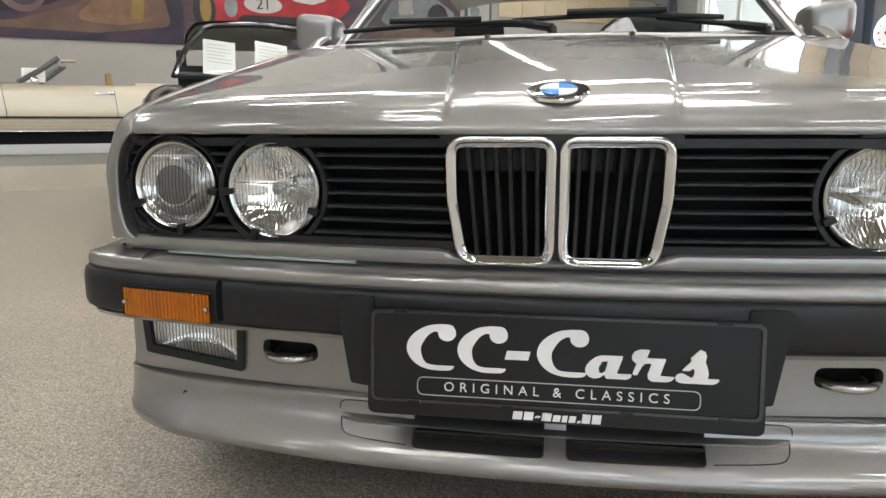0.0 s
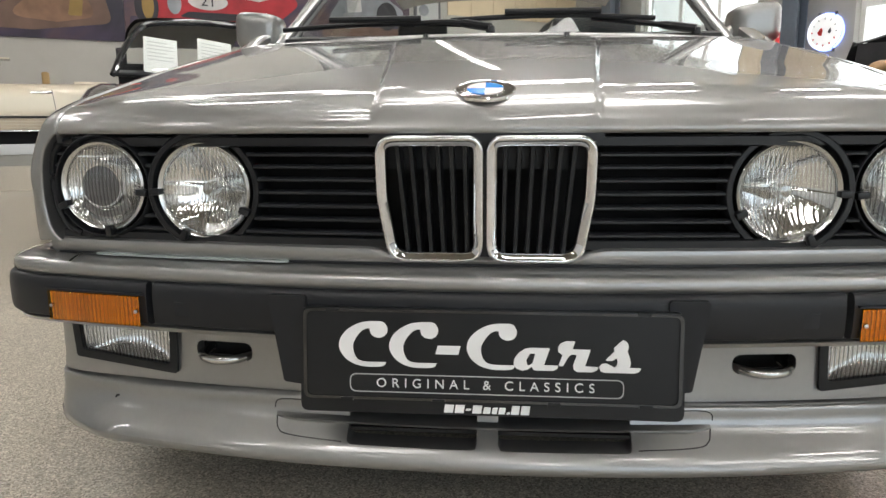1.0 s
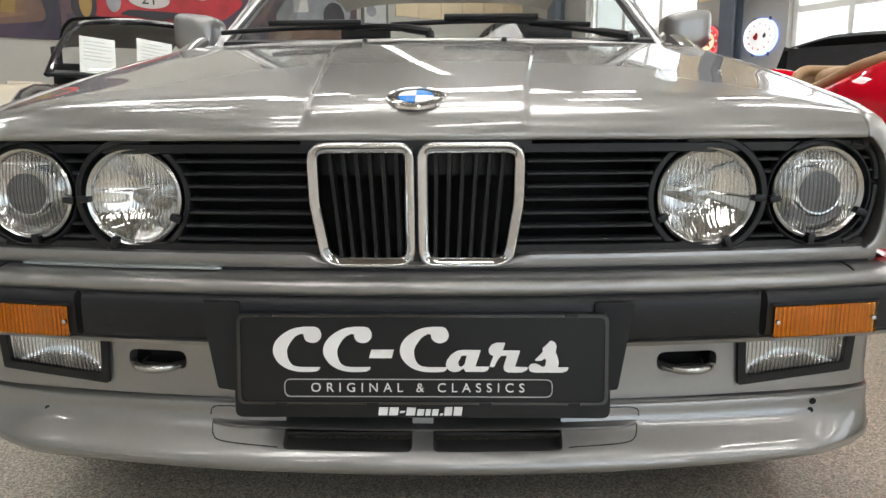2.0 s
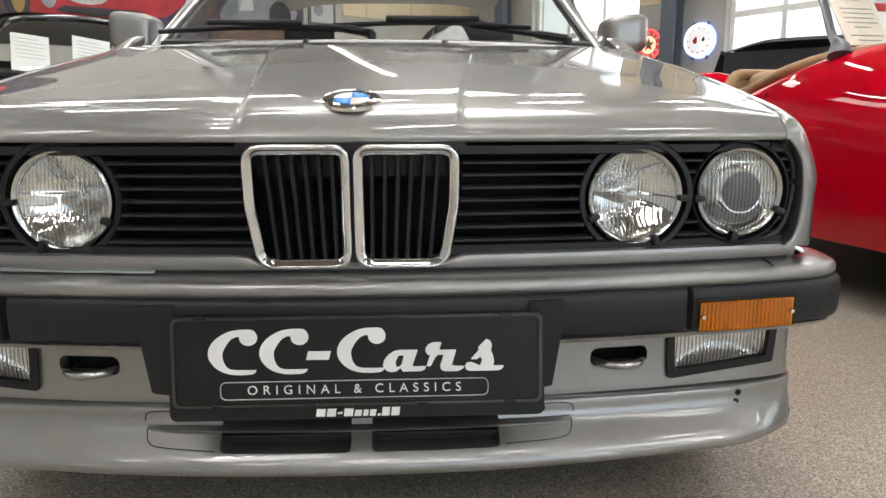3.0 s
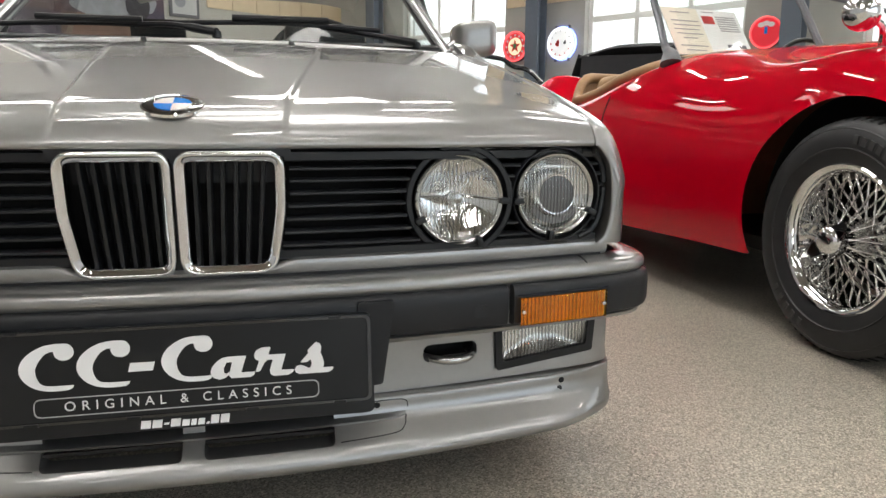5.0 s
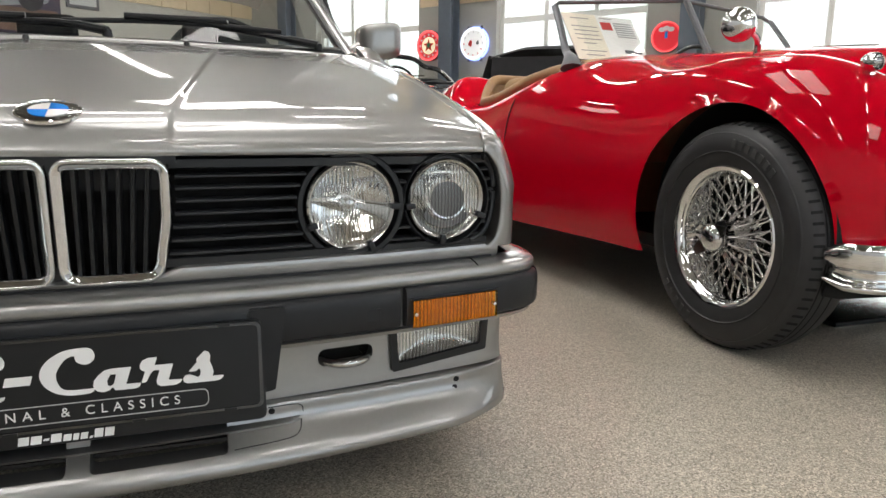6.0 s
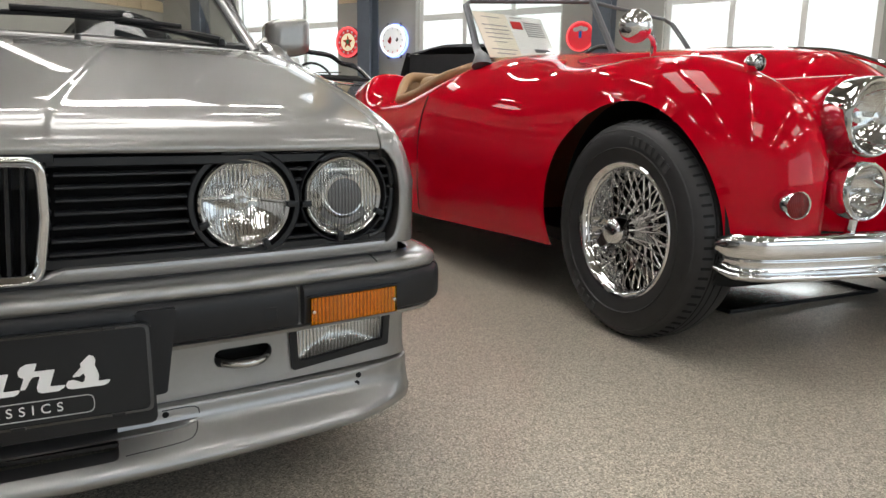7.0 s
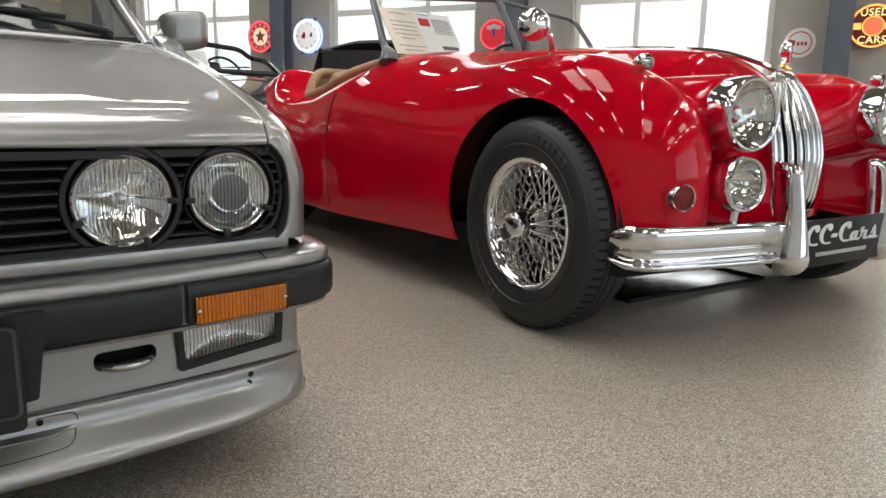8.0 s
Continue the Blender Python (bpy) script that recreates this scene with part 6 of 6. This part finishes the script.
def star(r, n=5):
    return [((r if k % 2 == 0 else r * 0.42) * math.sin(k * math.pi / n), (r if k % 2 == 0 else r * 0.42) * math.cos(k * math.pi / n)) for k in range(2 * n)]


red_clock = wall_sign("neon_clock", 6.38, 1.88, "round red neon clock with a star on a pale dial")
sign_disc(red_clock, "case", 0, 0.245, 0.0, 0.07, SIGN_DARK)
sign_disc(red_clock, "neon_ring", 0.215, 0.243, 0.072, 0.085, NEON_RED, "glowing red ring")
sign_disc(red_clock, "band", 0.14, 0.212, 0.0712, 0.0725, mat("sign_salmon", (0.50, 0.04, 0.04), 0.4, emit=(1.0, 0.08, 0.10), power=0.25))
sign_disc(red_clock, "dial", 0, 0.138, 0.0712, 0.0735, SIGN_CREAM)
part("star", prism(star(0.115), -0.077, -0.0745), SIGN_RED, red_clock, smooth=False)
part("hand", prism([(-0.02, -0.03), (0.02, -0.03), (0.035, 0.03), (0.0, 0.05), (-0.035, 0.03)], -0.080, -0.0775), mat("sign_green", (0.05, 0.25, 0.10), 0.4), red_clock, smooth=False)
for a in np.linspace(0, 2 * math.pi, 12, endpoint=False):
    part("bar", box(-0.016, 0.016, -0.0745, -0.0728, 0.160, 0.190), PRINT, red_clock, m=Matrix.Rotation(a, 4, "Y"), smooth=False)

white_clock = wall_sign("neon_clock", 5.49, 1.87, "round white neon clock with a blue glow behind")
sign_disc(white_clock, "case", 0, 0.235, 0.02, 0.07, WHITE_ENAMEL)
sign_disc(white_clock, "glow_tube", 0.235, 0.258, 0.012, 0.03, NEON_BLUE, "blue neon tube")
sign_disc(white_clock, "neon_ring", 0.215, 0.240, 0.072, 0.085, NEON_WHITE, "white neon ring")
sign_disc(white_clock, "dial", 0, 0.213, 0.0712, 0.0725, mat("clock_dial", (0.85, 0.85, 0.85), 0.4, emit=(1, 1, 1), power=0.35))
part("emblem", prism(rounded([(-0.10, 0.0), (-0.04, 0.07), (-0.02, 0.02), (-0.03, -0.05), (-0.08, -0.04)], 0.01), -0.0755, -0.0728), SIGN_RED, white_clock, smooth=False)
part("emblem", prism(rounded([(0.05, 0.0), (0.09, 0.06), (0.11, 0.0), (0.08, -0.03)], 0.01), -0.0755, -0.0728), INK, white_clock, smooth=False)
for k, a in enumerate(np.linspace(0, 2 * math.pi, 12, endpoint=False)):
    part("bar", box(-0.010, 0.010, -0.0745, -0.0728, 0.165, 0.195), SIGN_RED if 4 <= k <= 9 else INKLIGHT, white_clock, m=Matrix.Rotation(a, 4, "Y"), smooth=False)
for x in (-0.12, 0.12):
    for z in (-0.24, 0.24):
        part("bracket", box(x - 0.012, x + 0.012, -0.03, -0.001, z - 0.03, z + 0.03), INK, white_clock, smooth=False)

half_sign = wall_sign("neon_sign", 2.41, 1.80, "round red sign with a white arch of bars")
sign_disc(half_sign, "case", 0, 0.20, 0.0, 0.05, SIGN_DARK)
sign_disc(half_sign, "face", 0, 0.178, 0.0512, 0.0525, mat("sign_bright_red", (0.6, 0.02, 0.03), 0.4, emit=(1.0, 0.03, 0.06), power=0.3))
sign_disc(half_sign, "neon_ring", 0.180, 0.198, 0.0522, 0.065, NEON_RED)
for a in (-0.55, 0.0, 0.55):
    part("bar", prism(ellipse(0, 0, 0.045, 0.03), -0.056, -0.0528), PRINT, half_sign, m=Matrix.Translation((0.115 * math.sin(a), 0, 0.11 * math.cos(a))), smooth=False)
part("bar", box(-0.02, 0.02, -0.056, -0.0528, -0.02, 0.07), BLUE_ENAMEL, half_sign, smooth=False)

oil_sign = wall_sign("enamel_sign", -1.40, 1.60, "round white enamel sign with a red ring")
sign_disc(oil_sign, "plate", 0, 0.170, 0.0, 0.02, WHITE_ENAMEL)
sign_disc(oil_sign, "ring", 0.118, 0.131, 0.0205, 0.022, SIGN_RED)
for k, x in enumerate((-0.075, -0.03, 0.01, 0.05)):
    part("bar", prism(rounded([(x, -0.03), (x + 0.028, -0.03), (x + 0.028, 0.03 if k == 0 else 0.012), (x, 0.03 if k == 0 else 0.012)], 0.006), -0.0225, -0.0205), SIGN_RED, oil_sign, smooth=False)

used = wall_sign("neon_sign", -2.12, 1.76, "round neon sign lettered used cars in glowing yellow")
sign_disc(used, "case", 0, 0.235, 0.0, 0.07, SIGN_DARK)
sign_disc(used, "neon_ring", 0.215, 0.235, 0.072, 0.086, NEON_ORANGE, "glowing orange ring")
sign_disc(used, "centre", 0, 0.10, 0.0712, 0.0735, mat("sign_hot_red", (0.7, 0.1, 0.05), 0.4, emit=(1.0, 0.18, 0.08), power=0.8))
sign_disc(used, "inner_ring", 0.098, 0.110, 0.0735, 0.082, NEON_ORANGE)
part("band", box(-0.21, -0.115, -0.074, -0.0712, -0.035, 0.035), NEON_ORANGE, used, smooth=False)
part("band", box(0.115, 0.21, -0.074, -0.0712, -0.035, 0.035), NEON_ORANGE, used, smooth=False)
NEON_YELLOW = mat("neon_yellow", (0.9, 0.8, 0.3), 0.4, emit=(1.0, 0.85, 0.35), power=1.1)
text("lettering", "USED", 0.115, NEON_YELLOW, used, pose(0, -0.076, 0.147, 90, 0, 0), "glowing yellow letters", 0.004, 1.05)
text("lettering", "CARS", 0.115, NEON_YELLOW, used, pose(0, -0.076, -0.152, 90, 0, 0), "glowing yellow letters", 0.004, 1.05)

# ---- cars further back ----
def loft_body(name, sections, material, parent, label=""):
    """Sections: y, half width, low z, belt z, crown z."""
    rows = []
    for y, w, lo, belt, crown in cr(sections, 48):
        q = [(0.90 * w, lo), (0.985 * w, lo + 0.10), (w, (lo + belt) / 2), (0.985 * w, belt - 0.05), (0.93 * w, belt), (0.6 * w, belt + (crown - belt) * 0.75), (0, crown)]
        half = cr(q, 20)
        rows.append([(x, y, z) for x, z in half] + [(-x, y, z) for x, z in half[-2::-1]])
    v, f = grid(rows)
    m = len(rows[0])
    f += [tuple(range(m - 1, -1, -1)), tuple(range((len(rows) - 1) * m, len(rows) * m))]
    return part(name, (v, f), material, parent, label, sharp=60)


def road_wheel(parent, x, y, r, metal):
    w = part("wheel", lathe([(r * 0.62, -0.08), (r * 0.9, -0.09), (r, -0.06), (r, 0.06), (r * 0.9, 0.09), (r * 0.62, 0.08)], 40, "x"), TYRE, parent, "black tyre on a metal wheel", m=pose(x, y, r))
    part("rim", lathe([(r * 0.63, 0.075), (r * 0.55, 0.05), (r * 0.2, 0.06), (0, 0.065)], 32, "x"), metal, w)
    part("rim", lathe([(r * 0.63, -0.075), (r * 0.55, -0.05), (r * 0.2, -0.06), (0, -0.065)], 32, "x"), metal, w)


def sheet_of(ob_pose, label, w=0.16, h=0.21):
    ob = thing("info_sheet", label, "paper", ob_pose, "information sheets")
    part("paper", box(-w / 2, w / 2, -0.001, 0.001, 0, h), PAPER, ob, smooth=False)
    for k in range(6):
        part("bar", box(-w * 0.38, w * (0.38 if k % 3 else 0.2), -0.0022, -0.0012, h * (0.86 - 0.10 * k), h * (0.875 - 0.10 * k)), INKLIGHT, ob, smooth=False)
    return ob


HEADLINING = mat("grey_roof_lining", (0.42, 0.41, 0.39), 0.8, noise=0.08, scale=40)


def open_tourer(label, m, paint, roofed, half=0.62, belt=0.90, head=1.34, closed=False):
    """A small car that faces -y, with the foot of its screen at y = 0."""
    car = thing("classic_car", label, "car", m)
    loft_body("body", [(-1.45, half * 0.78, 0.30, 0.62, 0.66), (-1.3, half * 0.95, 0.24, 0.72, 0.78), (-0.8, half * 1.12, 0.22, belt - 0.09, belt - 0.02), (-0.05, half * 1.18, 0.22, belt - 0.02, belt + 0.07), (0.0, half * 1.18, 0.22, belt - 0.01, belt + 0.02), (1.2, half * 1.2, 0.22, belt, belt + 0.0), (1.9, half * 1.1, 0.24, belt - 0.05, belt), (2.3, half * 0.85, 0.32, 0.70, 0.74)], paint, car)
    for s in (-1, 1):
        wing = [(s * half * 1.12, -1.42 + 1.25 * t, 0.52 + 0.20 * math.sin(math.pi * (0.18 + 0.6 * t))) for t in np.linspace(0, 1, 14)]
        part("front_wing", tube(wing, [0.03 + 0.13 * math.sin(math.pi * t) for t in np.linspace(0.12, 0.93, 14)], 14), paint, car)
        part("headlamp", lathe([(0.0, -0.03), (0.05, -0.02), (0.075, 0.0), (0.08, 0.02), (0.05, 0.08)], 30), CHROME, car, m=pose(s * half * 0.86, -1.44, 0.66))
        for y in (-0.85, 1.5):
            road_wheel(car, s * half * 1.08, y, 0.29, CHROME)
        part("wiper", tube([(s * 0.18 - 0.2, -0.02, belt + 0.105), (s * 0.18 + 0.16, -0.015, belt + 0.125)], 0.006, 6), CHROME, car, "thin chrome wiper")
        part("seat", box(s * half * 0.5 - 0.2, s * half * 0.5 + 0.2, 0.95, 1.08, 0.5, belt + 0.22, 0.05, 3), BLACKCLOTH, car)
    arc = [(-half, 0.0, belt + 0.07), (-half * 0.86, 0.10, belt + 0.07 + (head - belt) * 0.40), (-half * 0.71, 0.19, head - 0.065), (-half * 0.58, 0.225, head - 0.008), (-half * 0.36, 0.225, head + 0.008), (0, 0.21, head + 0.018)]
    part("screen_frame", tube(cr(arc + [(-x, y, z) for x, y, z in arc[-2::-1]], 60), 0.020, 8, up=(0, 1, 0)), paint, car)
    part("screen_base", tube([(x, -0.03 * (1 - (x / half) ** 2), belt + 0.075) for x in np.linspace(-half, half, 16)], 0.014, 8), RUBBER, car)
    g = part("windscreen", grid([[(x * (1 - 0.36 * t), 0.24 * t - 0.03 * (1 - (x / half) ** 2), belt + 0.08 + (head - belt - 0.08) * t) for x in np.linspace(-half, half, 14)] for t in (0, 0.5, 1)]), GLASS, car, "clear windscreen")
    g.visible_shadow = False
    part("dashboard", grid([[(x, y, z) for x in np.linspace(-half * 0.92, half * 0.92, 10)] for y, z in ((0.02, belt + 0.06), (0.10, belt + 0.11), (0.22, belt + 0.10), (0.26, belt - 0.06))]), PLASTIC, car, "black dashboard")
    part("steering_wheel", tube([(half * 0.45 + 0.17 * math.cos(a), 0.38 + 0.05 * math.sin(a), belt + 0.06 + 0.16 * math.sin(a)) for a in np.linspace(0, 2 * math.pi, 28, endpoint=False)], 0.011, 8, closed=True), PLASTIC, car)
    if roofed:
        rw = 0.88 if closed else 0.70
        rows = [[(x, 0.235 + 1.25 * t, head + 0.02 + 0.05 * math.sin(math.pi * (0.15 + 0.7 * t)) - 0.10 * abs(x / half) ** 4 - 0.25 * max(0, t - 0.75)) for x in np.linspace(-half * rw, half * rw, 20)] for t in np.linspace(0, 1, 12)]
        part("soft_top", grid(rows), BLACKCLOTH, car, "black fabric roof")
        if not closed:
            part("headlining", grid([[(x * 0.97, y + 0.01, z - 0.018) for x, y, z in row] for row in rows]), HEADLINING, car, "grey roof lining")
            part("rear_pillar", tube([(half * 0.74, 1.47, head - 0.06), (half * 0.72, 1.6, belt)], 0.04, 10), BLACKCLOTH, car)
            part("rear_pillar", tube([(-half * 0.74, 1.47, head - 0.06), (-half * 0.72, 1.6, belt)], 0.04, 10), BLACKCLOTH, car)
        for s in (-1, 1) if closed else ():
            part("side_curtain", grid([[(s * half * (0.88 + 0.1 * (1 - t)), y, belt + (head - 0.06 - belt) * t) for y in np.linspace(0.5, 1.45, 6)] for t in (0, 1)]), BLACKCLOTH, car)
        if closed:
            part("back_panel", grid([[(x, 1.485 + 0.12 * (1 - t), belt + (head - 0.04 - belt) * t) for x in np.linspace(-half * 0.88, half * 0.88, 8)] for t in (0, 1)]), BLACKCLOTH, car)
    return car


CLASSIC = pose(-1.98, 3.80, 0, 0, 0, 33)
open_tourer("small black classic car with its black roof up", CLASSIC, BLACKPAINT, True, 0.62, 0.90, 1.335)
sheet_of(CLASSIC @ pose(-0.32, 0.06, 0.99, -30, 6, 0), "white printed sheet leaning behind the windscreen", 0.215, 0.28)
sheet_of(CLASSIC @ pose(0.03, 0.06, 0.99, -30, 8, 0), "white printed sheet leaning behind the windscreen", 0.23, 0.28)
DARKCAR = pose(1.66, 4.55, 0, 0, 0, 8)
open_tourer("black open classic car with a bare windscreen frame", DARKCAR, BLACKPAINT, False, 0.62, 0.92, 1.20)
sheet_of(DARKCAR @ pose(-0.16, 0.05, 1.0, -38, 0, 0), "white printed sheet leaning behind the windscreen", 0.42, 0.20)
COUPE = pose(4.49, 5.04, 0, 0, 0, 50)
open_tourer("black classic car with its dark roof up", COUPE, BLACKPAINT, True, 0.66, 0.92, 1.36, True)

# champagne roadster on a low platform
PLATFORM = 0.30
plat = thing("platform", "low display platform with a pale edge and an added floor slope", "platform", Matrix.Translation(ROOM @ Vector((0, 8.4, 0))) @ ROOM)
part("deck", box(-6.5, 3.4, -0.20, 2.3, 0.0, PLATFORM), WALLPAINT, plat, smooth=False)
# slope added in floor resin, standing in for level floor before the deck
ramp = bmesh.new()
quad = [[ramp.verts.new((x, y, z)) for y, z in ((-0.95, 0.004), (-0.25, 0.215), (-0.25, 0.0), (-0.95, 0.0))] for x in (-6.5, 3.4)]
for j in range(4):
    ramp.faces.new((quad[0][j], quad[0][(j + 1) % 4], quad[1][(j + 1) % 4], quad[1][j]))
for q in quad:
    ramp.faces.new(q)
part("ramp", ramp, FLOOR, plat, "added beige slope standing in for the floor before the platform", smooth=False)
part("kick_board", box(-6.5, 3.4, -0.235, -0.203, 0.0, 0.335), WALLPAINT, plat, "grey recessed kick board", smooth=False)
part("edge", box(-6.5, 3.4, -0.258, -0.195, 0.338, 0.448, 0.004), WHITEWALL, plat, "pale edge board")
sl = thing("champagne_roadster", "champagne coloured open roadster with its top down", "car", Matrix.Translation(ROOM @ Vector((-1.24, 9.15, PLATFORM))) @ ROOM @ Matrix.Rotation(-math.pi / 2, 4, "Z"))
loft_body("body", [(-1.95, 0.70, 0.30, 0.62, 0.66), (-1.75, 0.80, 0.285, 0.70, 0.74), (-1.0, 0.85, 0.285, 0.76, 0.82), (-0.1, 0.85, 0.285, 0.80, 0.85), (0.1, 0.85, 0.285, 0.80, 0.80), (0.9, 0.85, 0.285, 0.805, 0.80), (1.2, 0.85, 0.285, 0.81, 0.84), (1.9, 0.82, 0.26, 0.78, 0.82), (2.25, 0.72, 0.32, 0.70, 0.74)], CREAM, sl)
for s in (-1, 1):
    part("sill_strip", box(*sorted((s * 0.851, s * 0.862)), -1.4, 1.9, 0.43, 0.452, 0.003), RUBBER, sl, "dark trim strip along the side")
    part("ribbed_panel", box(*sorted((s * 0.848, s * 0.858)), -1.1, 1.35, 0.298, 0.425, 0.004), mat("beige_panel", (0.36, 0.30, 0.22), 0.4, noise=0.05, scale=20), sl, "darker beige lower panel")
    for k in range(7):
        part("panel_rib", box(*sorted((s * 0.857, s * 0.861)), -1.1, 1.35, 0.310 + 0.016 * k, 0.315 + 0.016 * k), CREAM, sl, smooth=False)
    part("sill_trim", box(*sorted((s * 0.846, s * 0.860)), -1.1, 1.35, 0.284, 0.296, 0.003), CHROME, sl)
    for y in (-0.32, 0.79):
        part("door_gap", tube([(s * 0.853, y, 0.30), (s * 0.856, y, 0.52), (s * 0.845, y - 0.02, 0.72), (s * 0.815, y - 0.03, 0.79)], 0.004, 6), INK, sl)
    part("door_handle", box(*sorted((s * 0.84, s * 0.868)), 0.56, 0.77, 0.695, 0.722, 0.008), CHROME, sl, "chrome door handle")
    part("screen_pillar", tube([(s * 0.70, -0.20, 0.82), (s * 0.66, 0.02, 0.96), (s * 0.62, 0.22, 1.11)], 0.030, 8), STEELGREY, sl, "grey metal windscreen pillar")
    part("door_mirror", box(*sorted((s * 0.80, s * 0.92)), -0.06, 0.02, 0.80, 0.88, 0.025, 3), CHROME, sl)
    part("headrest", box(s * 0.34 - 0.12, s * 0.34 + 0.12, 0.68, 0.76, 0.80, 0.96, 0.03, 3), mat("ochre_leather", (0.34, 0.23, 0.10), 0.5, noise=0.1, scale=20), sl, "ochre leather headrest")
    part("seat", box(s * 0.34 - 0.24, s * 0.34 + 0.24, 0.70, 0.86, 0.4, 0.79, 0.05, 3), TAN, sl)
    for y in (-1.2, 1.3):
        road_wheel(sl, s * 0.76, y, 0.31, DULLCHROME)
        part("arch_shadow", lathe([(0.0, s * 0.8535), (0.335, s * 0.8535), (0.335, s * 0.80)], 36, "x"), DARK, sl, m=pose(0, y, 0.30))
part("screen_rail", tube([(x, 0.22 - 0.05 * (1 - (x / 0.62) ** 2), 1.11) for x in np.linspace(-0.62, 0.62, 12)], 0.022, 8), CHROME, sl)
g = part("windscreen", grid([[(x * (1 - 0.1 * t), -0.20 + 0.42 * t - 0.05 * (1 - (x / 0.7) ** 2), 0.82 + 0.29 * t) for x in np.linspace(-0.69, 0.69, 12)] for t in (0, 1)]), GLASS, sl, "clear raked windscreen")
g.visible_shadow = False
# near-black box put in as the shadow beneath the car
part("underbody_shade", box(-0.74, 0.74, -1.85, 2.1, 0.12, 0.30), DARK, sl, smooth=False)
part("sun_visor", box(0.2, 0.52, 0.22, 0.38, 1.085, 1.10, 0.004), CREAM, sl)
part("deck_lid", box(-0.66, 0.66, 1.0, 1.35, 0.80, 0.845, 0.012), CREAM, sl)
SHEET_SL = sl.matrix_world.copy() @ pose(0.50, -0.06, 0.84, 0, 0, 90) @ pose(0, 0, 0, -40, 0, 0)
sheet_of(SHEET_SL, "white printed sheet lying behind the windscreen", 0.24, 0.22)
